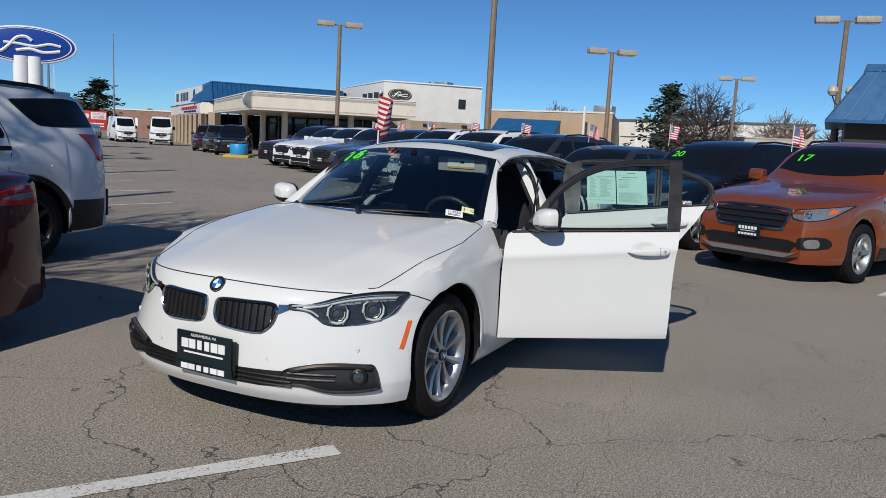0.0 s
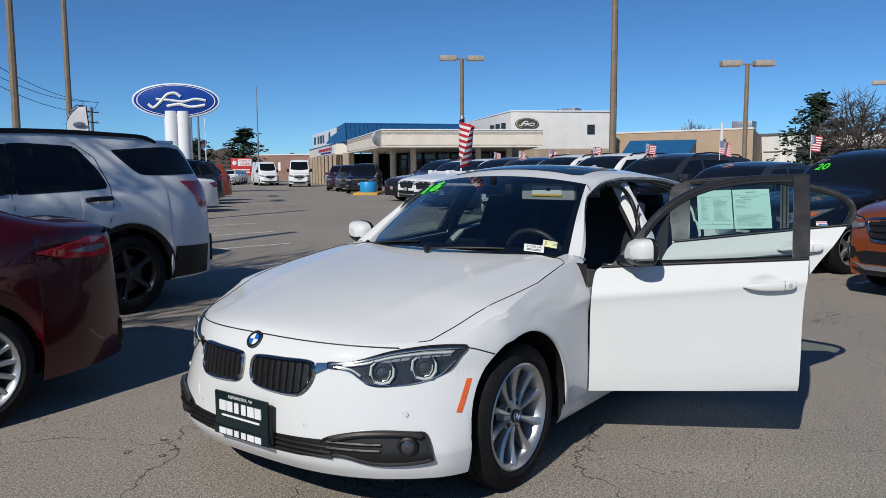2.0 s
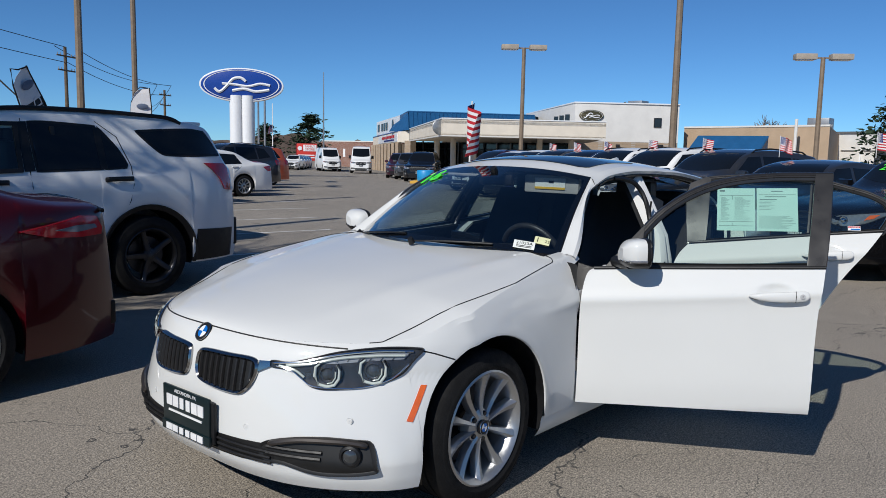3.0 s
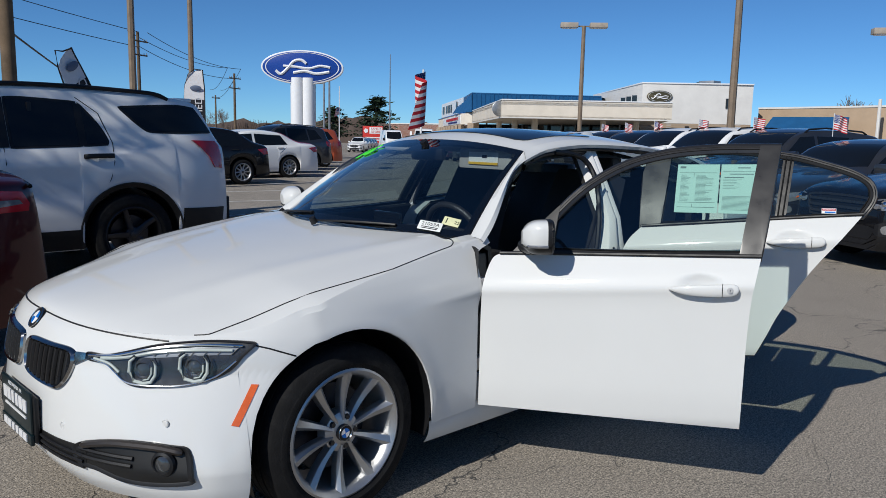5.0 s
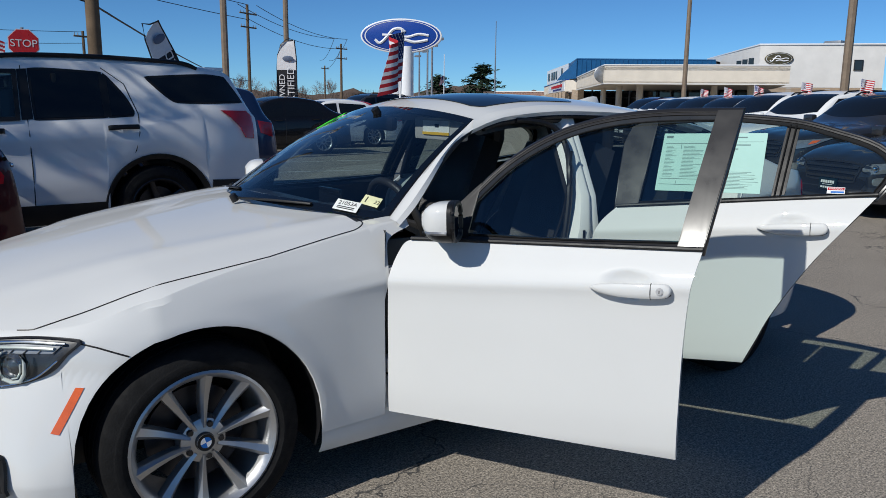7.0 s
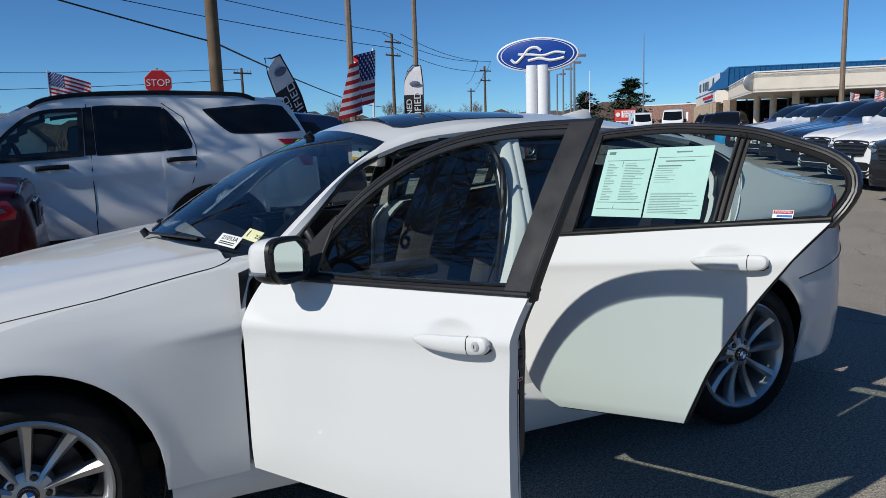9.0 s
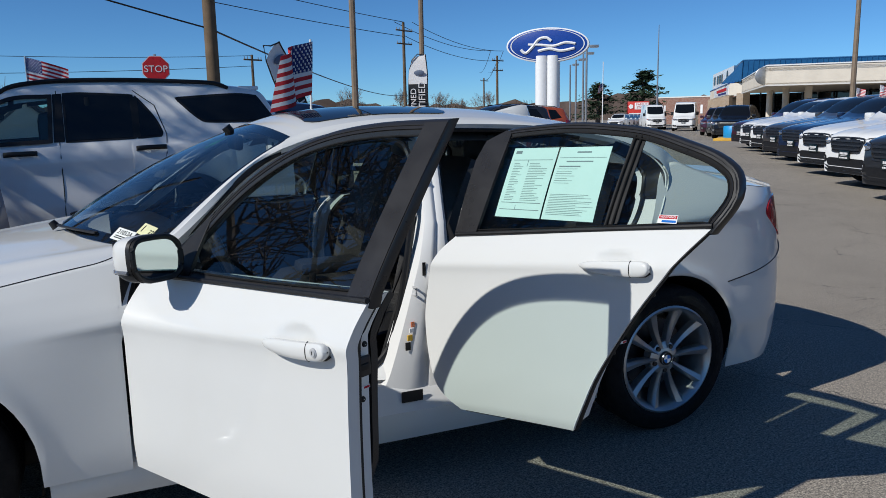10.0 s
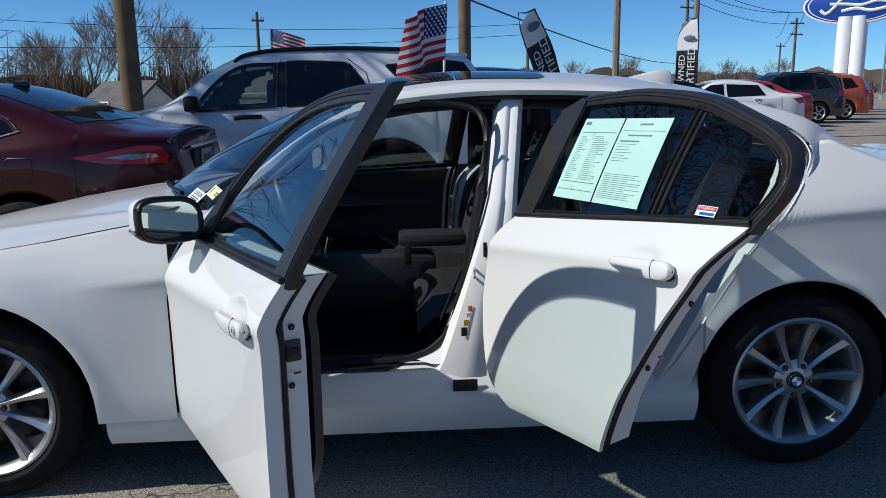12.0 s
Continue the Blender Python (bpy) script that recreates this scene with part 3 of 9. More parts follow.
def parked_suv(m, mat, label, group="parked cars", rack=True, year=None, grille=None, **k):
    sh = suv_shape(**k)
    car = thing("suv", m, label, "car", group)
    h, b = sh.top(-2.2), sh.belt(-1.5)
    xr = sh.xr
    w1 = [(-0.72, b + 0.03), (-1.62, b + 0.05), (-1.62, h - 0.15), (-1.28, h - 0.17)]
    w2 = [(-1.70, b + 0.05), (-2.55, b + 0.07), (-2.50, h - 0.16), (-1.70, h - 0.15)]
    w3 = [(-2.62, b + 0.07), (xr + 0.52, b + 0.14), (xr + 0.75, h - 0.20), (-2.58, h - 0.17)]
    common(car, sh, mat, (w1, w2, w3), (-0.66, -1.34, 0.68, 0.56, 0.004, 0.16, 0.06), (xr + 0.30, xr + 0.14, 0.60, 0.68, 0.004), ((-1.45, 0.98), (-2.42, 1.0)),
           (((-0.62, 0.32), (-0.60, b)), ((-1.66, 0.32), (-1.66, b)), ((-2.58, 0.80), (-2.60, b))), None, dict(style="plain", spokes=5, rim_r=0.23), (-0.82, b + 0.05, mat), mat)
    front_face(car, sh, grille or BLACK)
    for s in (1, -1):
        part("sill_cladding", side_poly(sh, [(-sh.ra - 0.02, 0.25), (-sh.wb + sh.ra + 0.02, 0.25), (-sh.wb + sh.ra + 0.02, 0.40), (-sh.ra - 0.02, 0.40)], 0.012, s, 0.03), BLACK, car)
        part("tail_lamp", side_poly(sh, [(xr + 0.34, 1.10), (xr + 0.10, 1.06), (xr + 0.10, 0.86), (xr + 0.30, 0.92)], 0.008, s, 0.04), REDLENS, car)
        if rack:
            pts = [(x, s * (sh.section(x)[26].x), sh.over(x, sh.section(x)[26].x) + dz) for x, dz in ((-1.45, 0.0), (-1.55, 0.035), (-2.0, 0.04), (-2.9, 0.04), (xr + 0.75, 0.035), (xr + 0.66, 0.0))]
            part("roof_rail", tube(pts, 0.016, 8), BLACK, car)
    if year:
        part("windscreen_numeral", text_mesh(year, 0.22), GREENPAINT, car, "bright green painted year on the windscreen", False,
             on_glass(sh, -0.98, -0.42))
    return car, sh


def on_glass(sh, x, y, off=0.012, ry=0.0):
    """A pose that lies on the windscreen at x, y, with text reading from the front."""
    e = 0.04
    z = sh.over(x, y)
    tx = Vector((-e, 0, sh.over(x - e, y) - z)).normalized()
    ty = Vector((0, e, sh.over(x, y + e) - z)).normalized()
    n = ty.cross(tx)
    if n.z < 0:
        n = -n
    right = ty
    up = n.cross(right).normalized()
    right = up.cross(n).normalized()
    return Matrix.Translation(Vector((x, y, z)) + n * off) @ Matrix(((right.x, up.x, n.x, 0), (right.y, up.y, n.y, 0), (right.z, up.z, n.z, 0), (0, 0, 0, 1)))


def text_mesh(s, size, depth=0.002, bold=0.0):
    """Lettering in the built-in font, as a mesh lying in x and y, centred."""
    cu = bpy.data.curves.new("lettering", "FONT")
    cu.body, cu.size, cu.extrude, cu.align_x, cu.align_y = s, size, depth, "CENTER", "CENTER"
    cu.offset = bold
    ob = bpy.data.objects.new("lettering", cu)
    dg = bpy.context.evaluated_depsgraph_get()
    scene.collection.objects.link(ob)
    dg.update()
    me = bpy.data.meshes.new_from_object(ob.evaluated_get(dg))
    bm = bmesh.new()
    bm.from_mesh(me)
    bpy.data.objects.remove(ob)
    return bm


GREENPAINT = plain("bright_green_marker", (0.10, 0.85, 0.05), 0.6, 0.0, 0.3, 0.1, 30)


def front_face(car, sh, grille, plate=True):
    """Grille, lamps, lower intake and plate on a blunt nose."""
    xf = sh.xf
    h = sh.top(xf - 0.2)
    xs = [xf - 0.9 * k / 45 for k in range(46)]

    def fx(y, z):
        y = abs(y)
        room = lambda k: min(sh.side(xs[k], z) - y, (sh.top(xs[k]) - z) * 2.0)
        if room(0) >= 0:
            return xs[0]
        a, b = 0, 45
        while b - a > 1:
            c = (a + b) // 2
            if room(c) >= 0:
                b = c
            else:
                a = c
        ra, rb = room(a), room(b)
        return lerp(xs[b], xs[a], max(rb, 0) / max(rb - ra, 1e-6))

    def on(s=1):
        return lambda y, z, d: (fx(y, z) + d, s * y, z)

    def rounded(pts):
        return [(p.x, p.y) for p in spline([(a, b, 0) for a, b in pts], 3, True)]
    chrome = NOSECHROME if grille is not BLACK else SATIN
    g = [(-0.34, h - 0.36), (0.34, h - 0.36), (0.43, h - 0.30), (0.49, h - 0.16), (0.44, h - 0.10), (0.0, h - 0.085), (-0.44, h - 0.10), (-0.49, h - 0.16), (-0.43, h - 0.30)]
    o = rounded(g)
    gr = part("grille", fill(inset(o, 0.01), on(), 0.004, 0.008), BLACK, car)
    part("grille_surround", band(o, inset(o, 0.024), lambda y, z, d: (fx(y, z) + 0.016 + d, y, z), 0.016), chrome, gr)
    for k in range(3):
        z = h - 0.30 + 0.070 * k
        wd = 0.40 + 0.022 * k
        part("grille_bar", fill([(-wd, z - 0.015), (wd, z - 0.015), (wd + 0.01, z + 0.015), (-wd - 0.01, z + 0.015)], on(), 0.022, 0.016), grille if grille is not BLACK else SATIN, gr)
    low = [(-0.60, 0.47), (-0.52, 0.36), (0.52, 0.36), (0.60, 0.47), (0.48, 0.50), (-0.48, 0.50)]
    part("lower_intake", fill(low, on(), 0.006, 0.008), BLACK, car)
    part("skid_plate", fill([(-0.62, 0.375), (-0.46, 0.295), (0.46, 0.295), (0.62, 0.375), (0.50, 0.345), (-0.50, 0.345)], on(), 0.016, 0.016), ALLOY if grille is not BLACK else BLACK, car)
    part("valance", fill([(-0.66, 0.33), (-0.50, 0.245), (0.50, 0.245), (0.66, 0.33), (0.46, 0.29), (-0.46, 0.29)], on(), 0.010, 0.012), BLACK, car)
    w = sh.w
    for s in (1, -1):
        lo = rounded([(0.50, h - 0.200), (0.53, h - 0.110), (0.66, h - 0.085), (w * 0.90, h - 0.055), (w * 0.975, h - 0.035), (w * 0.965, h - 0.085), (w * 0.88, h - 0.190), (0.66, h - 0.230)])
        lamp = part("headlamp", fill(lo, on(s), 0.004, 0.008), CLEARLENS, car)
        part("lamp_border", band(lo, inset(lo, 0.008), lambda y, z, d: (fx(y, z) + 0.012 + d, s * y, z), 0.012), BLACK, lamp)
        part("projector", lathe([(0.001, 0.030), (0.018, 0.024), (0.030, 0.008), (0.042, 0.012), (0.046, -0.01)], 16), CHROME, lamp, "", True, Matrix.Translation((fx(0.66, h - 0.155), s * 0.66, h - 0.155)) @ Vector((0.9, s * 0.35, 0)).to_track_quat("Y", "Z").to_matrix().to_4x4())
        part("turn_lens", fill([(w * 0.86, h - 0.150), (w * 0.91, h - 0.125), (w * 0.93, h - 0.080), (w * 0.88, h - 0.090)], on(s), 0.012, 0.004), AMBER, lamp)
        pod = part("fog_recess", fill(rounded([(0.60, 0.41), (0.60, 0.53), (w * 0.88, 0.55), (w * 0.90, 0.43)]), on(s), 0.005, 0.008), BLACK, car)
        part("fog_lamp", fill(rounded([(0.68, 0.43), (0.67, 0.51), (0.76, 0.525), (0.77, 0.44)]), on(s), 0.016, 0.008), CLEARLENS, pod)
    if plate:
        pl = part("front_plate", box((xf + 0.03, 0, h - 0.40), (0.012, 0.31, 0.155), 0.004), PLATEDARK, car, "dark dealer plate with pale bars")
        for dz, wk, hk in ((0.028, 0.24, 0.036), (-0.008, 0.18, 0.006), (-0.045, 0.24, 0.024)):
            for k in range(6 if hk > 0.01 else 1):
                n = 6 if hk > 0.01 else 1
                part("plate_bar", box((xf + 0.038, lerp(-wk / 2, wk / 2, (k + 0.5) / n), h - 0.40 + dz), (0.004, wk / n * (0.72 if n > 1 else 1), hk)), FLAGWHITE, pl)


PLATEDARK = plain("dark_green_plate", (0.004, 0.014, 0.017), 0.35)


def parked_sedan(m, mat, label, group="parked cars", year=None, **k):
    sh = sedan_shape(**k)
    car = thing("sedan", m, label, "car", group)
    h, b, xr = sh.top(-1.9), sh.belt(-1.5), sh.xr
    w1 = [(-0.66, b + 0.03), (-1.60, b + 0.05), (-1.60, h - 0.13), (-1.25, h - 0.15)]
    w2 = [(-1.68, b + 0.05), (-2.75, b + 0.08), (-2.55, h - 0.17), (-1.68, h - 0.13)]
    common(car, sh, mat, (w1, w2), (-0.58, -1.28, 0.70, 0.52, 0.004, 0.18, 0.06), (-2.55, -3.12, 0.52, 0.62, 0.004, -0.04, -0.10), ((-1.45, 0.90), (-2.48, 0.92)),
           (((-0.60, 0.30), (-0.58, b)), ((-1.64, 0.30), (-1.64, b)), ((-2.45, 0.75), (-2.70, b))), None, dict(style="plain", spokes=10, rim_r=0.225), (-0.76, b + 0.05, mat), mat)
    front_face(car, sh, BLACK)
    for s in (1, -1):
        part("tail_lamp", side_poly(sh, [(xr + 0.42, 0.92), (xr + 0.08, 0.96), (xr + 0.06, 0.80), (xr + 0.22, 0.78)], 0.008, s, 0.05), REDLENS, car)
    return car, sh

# ---- the white sedan with both driver-side doors open ----
# x forward from the front axle, y to the car's left, metres
NOSE = smooth_line([(0.17, 0.735), (0.25, 0.788), (0.33, 0.803), (0.45, 0.800), (0.55, 0.792), (0.645, 0.775), (0.70, 0.745), (0.72, 0.7225), (0.78, 0.64)])
NOSE_K = smooth_line([(0.30, 0.33), (0.60, 0.50)])
NOSE_P = smooth_line([(0.30, 3.0), (0.60, 2.6)])
TAIL = smooth_line([(0.18, -3.78), (0.30, -3.84), (0.45, -3.857), (0.70, -3.85), (0.95, -3.80), (1.03, -3.77), (1.10, -3.70)])
CREASE = smooth_line([(0.40, 0.70), (-0.5, 0.752), (-1.5, 0.822), (-2.5, 0.902), (-3.3, 0.945), (-3.9, 0.95)])
BASE = smooth_line([(0.60, 0.86), (0.25, 0.893), (0.0, 0.905), (-0.4, 0.897), (-0.7, 0.886), (-1.5, 0.884), (-2.2, 0.888), (-2.8, 0.907), (-3.3, 0.895), (-3.9, 0.86)])
FLANK = smooth_line([(-0.75, -0.075), (-0.58, -0.040), (-0.50, -0.012), (-0.38, -0.004), (-0.20, -0.006), (-0.08, -0.0066), (-0.026, -0.0042), (0.0, 0.0), (0.030, -0.0105), (0.10, -0.055), (0.16, -0.10), (0.24, -0.16), (0.40, -0.27)])
FLANK_FRONT = smooth_line([(-0.75, -0.075), (-0.58, -0.040), (-0.50, -0.012), (-0.38, -0.003), (-0.25, 0.0), (-0.12, -0.003), (-0.04, -0.009), (0.03, -0.023), (0.10, -0.056), (0.16, -0.10), (0.24, -0.16), (0.40, -0.27)])
BELT = smooth_line([(-0.6, 0.895), (-0.8, 0.908), (-1.73, 0.945), (-2.75, 1.030), (-3.2, 1.04)])
FEND = smooth_line([(0.7225, 0.72), (0.50, 0.72), (0.33, 0.738), (0.15, 0.795), (0.0, 0.835), (-0.3, 0.892), (-0.66, 0.945), (-0.9, 0.965)])
HOODC = smooth_line([(0.7225, 0.72), (0.712, 0.735), (0.68, 0.755), (0.60, 0.782), (0.45, 0.818), (0.2, 0.868), (0.0, 0.898), (-0.3, 0.938), (-0.5, 0.962), (-0.9, 0.985)])
RF, RR = 0.385, 0.372
WR = 0.322


def half_width(x, z):
    w = min(max((x + 0.66) / 0.42, 0.0), 1.0)
    y = BASE(x) + lerp(FLANK(z - CREASE(x)), FLANK_FRONT(z - CREASE(x)), w * w * (3 - 2 * w))
    # flared lips round the wheel arches
    for xw, ra in ((0.0, RF), (-2.81, RR)):
        q = math.hypot(x - xw, z - WR) - ra
        if -0.05 < q < 0.16 and z > WR - 0.12:
            y += 0.008 * math.exp(-((q - 0.012) / 0.038) ** 2) * min((z - WR + 0.12) / 0.16, 1.0)
    if x > 0.12:
        c = 0.87 * max((NOSE(z) - x) / NOSE_K(z), 0.0) ** (1 / NOSE_P(z))
        y = (y ** -18 + max(c, 0.02) ** -18) ** (-1 / 18)
    if x < -2.7:
        c = 0.865 * max((x - TAIL(z)) / 0.44, 0.0) ** (1 / 3)
        y = (y ** -18 + max(c, 0.02) ** -18) ** (-1 / 18)
    return y


def nose_x(y, z):
    return NOSE(z) - NOSE_K(z) * (abs(y) / 0.87) ** NOSE_P(z)


def tail_x(y, z):
    return TAIL(z) + 0.44 * (abs(y) / 0.865) ** 3


def glass_y(x, z):
    """Half width of the cabin side above the belt."""
    b = BELT(x)
    return half_width(x, b) - 0.012 - 0.245 * (max(z - b, 0) / 0.40) ** 1.12


def skin_y(x, z):
    return half_width(x, z) if z <= BELT(x) else glass_y(x, z)


def low_edge(x, base):
    for xw, ra in ((0.0, RF), (-2.81, RR)):
        d = abs(x - xw)
        if d < ra:
            return max(base, WR + math.sqrt(ra * ra - d * d))
    return base


def patch(cols, n=14, both=False):
    """Quads over columns of points; each column is a function of 0..1."""
    bm = bmesh.new()
    rows = [[c(j / n) for j in range(n + 1)] for c in cols]
    grid_faces(bm, rows)
    if both:
        grid_faces(bm, [[(p[0], -p[1], p[2]) for p in r] for r in rows])
    return bm


def line_on(fn, pts, r, seg=5, steps=8):
    """A thin bar along a surface: fn gives a point from two parameters."""
    out = []
    for (a0, b0), (a1, b1) in zip(pts, pts[1:]):
        out += [fn(lerp(a0, a1, k / steps), lerp(b0, b1, k / steps)) for k in range(steps)]
    out.append(fn(*pts[-1]))
    return tube(out, r, seg)


def spline(pts, n=10, closed=False):
    """Catmull-Rom through points of any dimension."""
    pts = [Vector(p) for p in pts]
    m = len(pts)
    out = []
    for i in range(m if closed else m - 1):
        g = (lambda k: pts[k % m]) if closed else (lambda k: pts[min(max(k, 0), m - 1)])
        p0, p1, p2, p3 = g(i - 1), g(i), g(i + 1), g(i + 2)
        for k in range(n):
            s = k / n
            out.append(0.5 * ((2 * p1) + (p2 - p0) * s + (2 * p0 - 5 * p1 + 4 * p2 - p3) * s * s + (3 * p1 - p0 - 3 * p2 + p3) * s ** 3))
    if not closed:
        out.append(pts[-1])
    return out


def inset(poly, d):
    """Moves a closed outline of 2D points inwards by d."""
    n = len(poly)
    area = sum(poly[i][0] * poly[(i + 1) % n][1] - poly[(i + 1) % n][0] * poly[i][1] for i in range(n))
    sgn = 1 if area > 0 else -1
    out = []
    for i in range(n):
        a, b = Vector(poly[i - 1][:2]), Vector(poly[(i + 1) % n][:2])
        t = (b - a).normalized()
        out.append(Vector(poly[i][:2]) + Vector((-t.y, t.x)) * d * sgn)
    return out


def band(outer, inner, fn, depth):
    """A closed raised strip between two outlines, mapped by fn(a, b, depth)."""
    bm = bmesh.new()
    loops = [[fn(p[0], p[1], d) for p in poly] for poly, d in ((outer, -depth), (outer, 0.0), (inner, 0.0), (inner, -depth))]
    grid_faces(bm, loops, True)
    return bm


def fill(poly, fn, d=0.0, t=0.004, n=7):
    """A plate inside an outline of 2D points that follows a curved surface, built column by column."""
    cols = columns(poly, (max(p[0] for p in poly) - min(p[0] for p in poly)) / 24)
    bm = bmesh.new()
    grid_faces(bm, [[fn(q, lerp(b0, b1, k / n), d) for k in range(n + 1)] for q, b0, b1 in cols])
    bmesh.ops.remove_doubles(bm, verts=bm.verts, dist=1e-5)
    if t:
        thick(bm, t)
    return bm


def side_fn(sign=1):
    return lambda x, z, d: (x, sign * (skin_y(x, z) + d), z)


def nose_fn(sign=1):
    return lambda y, z, d: (nose_x(y, z) + d * 0.9, sign * y + sign * d * 0.5 * (abs(y) / 0.87), z)


def hood_z(x, y):
    e = FEND(x)
    ye = half_width(x, e) if x < 0.70 else max(0.87 * max((NOSE(e) - x) / NOSE_K(e), 0.0) ** (1 / NOSE_P(e)), 0.02)
    u = min(abs(y) / ye, 1.0)
    z = e + (HOODC(x) - e) * (1 - u ** 2.4)
    yr = lerp(0.60, 0.40, min(max((x + 0.5) / 1.1, 0), 1))
    z += 0.007 * math.exp(-((abs(y) - yr) / 0.05) ** 2) * min(max((0.62 - x) / 0.3, 0), 1)
    return z


SED = thing("sedan", pose(0, 0, 0), "white four-door sedan with both driver-side doors wide open", "car")
JAMB = paint("white_jamb_lacquer", (0.70, 0.70, 0.69), 0.0, 0.4, 0.03, 0.15, 0.03)


def ease(ob):
    """Softer light edge on broad curved panels."""
    ob.cycles.shadow_terminator_geometry_offset = 0.2
    ob.cycles.shadow_terminator_offset = 0.1
    return ob


def side_normals(ob):
    """Gives the points that lie on the car's flank the flank's own normal, so that panels meet without a break."""
    me = ob.data
    nors = []
    for v in me.vertices:
        nor, (x, y, z) = v.normal, v.co
        if abs(abs(y) - half_width(x, z)) < 0.003 and abs(y) > 0.6 and z < 0.97:
            e = 0.004
            nor = Vector(((half_width(x - e, z) - half_width(x + e, z)) / (2 * e), 1.0, (half_width(x, z - e) - half_width(x, z + e)) / (2 * e))).normalized()
            nor.y *= math.copysign(1, y)
        nors.append(tuple(nor))
    me.normals_split_custom_set_from_vertices(nors)
    return ob


def sedan_front():
    # bumper and nose: from the centre round to x = 0.5
    cols = []
    for i in range(-22, 23):
        f = i / 22
        f = math.copysign(abs(f) ** 0.9, f)

        def col(v, f=f):
            z = lerp(0.185 + 0.010 * f * f, 0.72, v)
            y = f * half_width(0.50, z)
            x = nose_x(y, z) + (0.50 - nose_x(half_width(0.50, z), z)) * abs(f) ** 4
            return (x, y, z)
        cols.append(col)
    skin = bmesh.new()
    panel = skin.faces.layers.int.new("panel")
    grid_faces(skin, [[c(j / 60) for j in range(61)] for c in cols])
    for f in skin.faces:
        f[panel] = 2
    for s in (1, -1):
        # fender: bumper side, arch, back to the door gap
        xs = [0.50, 0.46, 0.44, 0.42, 0.40, RF + 0.002, RF - 0.001, 0.375, 0.355, 0.33, 0.31, 0.29, 0.265, 0.24, 0.21, 0.18, 0.145, 0.11, 0.075, 0.04, 0.005, -0.03, -0.065, -0.10, -0.135, -0.17, -0.205, -0.24, -0.265, -0.29, -0.31, -0.33, -0.355, -0.375, -RF + 0.001, -RF - 0.002, -0.41, -0.435, -0.46, -0.49, -0.52, -0.55, -0.58, -0.61, -0.645]
        cols = []
        for x in xs:
            def col(v, x=x):
                zb = low_edge(x, 0.195 if x > 0 else 0.272)
                z = lerp(zb, FEND(x), v)
                if v == 0 and zb > 0.3:
                    return (x, s * (half_width(x, z) - 0.012), z)
                return (x, s * half_width(x, z), z)
            cols.append(col)
        grid_faces(skin, [[c(j / 60) for j in range(61)] for c in cols])
        # the fender's tail runs on above the door's front corner to the pillar's foot
        rows = []
        tail = smooth_line([(-0.645, 0.70), (-0.655, 0.745), (-0.665, 0.795), (-0.68, 0.848), (-0.70, 0.892), (-0.72, 0.906), (-0.745, 0.917), (-0.775, 0.925), (-0.81, 0.936)])
        for x in rng(-0.645, -0.72, 15) + [-0.735, -0.755, -0.78, -0.81]:
            zb = tail(x)
            zt = FEND(x)
            yt = half_width(x, zt)
            rows.append([(x, s * half_width(x, lerp(zb, zt, k / 10)), lerp(zb, zt, k / 10)) for k in range(10)] + [(x, s * lerp(yt, 0.685, k / 5), hood_z(x, lerp(yt, 0.685, k / 5))) for k in range(6)])
        grid_faces(skin, rows)
        # arch lip and liner
        bm = bmesh.new()
        rows = []
        for k in range(25):
            a = -0.35 + (math.pi + 0.62) * k / 24
            x, z = RF * math.cos(a), WR + RF * math.sin(a)
            yo = half_width(x, max(z, 0.2)) - 0.012
            rows.append([(x, s * yo, z), (x, s * (yo - 0.035), z + 0.0), (x * 1.02, s * (yo - 0.04), WR + (z - WR) * 1.02), (x * 1.02, s * 0.50, WR + (z - WR) * 1.02)])
        grid_faces(bm, rows)
        part("wheel_arch_liner", bm, BLACK, SED)
    # bonnet with fender tops, one smooth skin parted along the shut line
    rows = []
    for x in [0.7225, 0.718, 0.71, 0.70, 0.685, 0.665, 0.64, 0.60, 0.55] + xs:
        e = FEND(x)
        ye = half_width(x, e) if x < 0.70 else max(0.87 * max((NOSE(e) - x) / NOSE_K(e), 0.0) ** (1 / NOSE_P(e)), 0.004)
        rows.append([(x, ye * math.sin(math.pi / 2 * k / 24), hood_z(x, ye * math.sin(math.pi / 2 * k / 24))) for k in range(-24, 25)])
    grid_faces(skin, rows)
    bmesh.ops.remove_doubles(skin, verts=skin.verts, dist=0.0006)
    bmesh.ops.recalc_face_normals(skin, faces=skin.faces)
    skin.normal_update()
    shut = smooth_line([(0.60, 0.90), (0.53, 0.645), (0.456, 0.693), (0.25, 0.735), (0.0, 0.785), (-0.19, 0.806), (-0.36, 0.811), (-0.50, 0.797), (-0.60, 0.765), (-0.66, 0.66)])

    def which(f):
        c = f.calc_center_median()
        if f[panel] == 2:
            return 2
        if c.x < -0.645:
            return 1 if c.y > 0 else -1
        if abs(c.y) < (0.9 if c.x > 0.53 else shut(c.x)) and c.z > FEND(c.x) - 0.06:
            return 0
        return 1 if c.y > 0 else -1
    groups = {0: [], 1: [], -1: [], 2: []}
    for f in skin.faces:
        groups[which(f)].append(f)
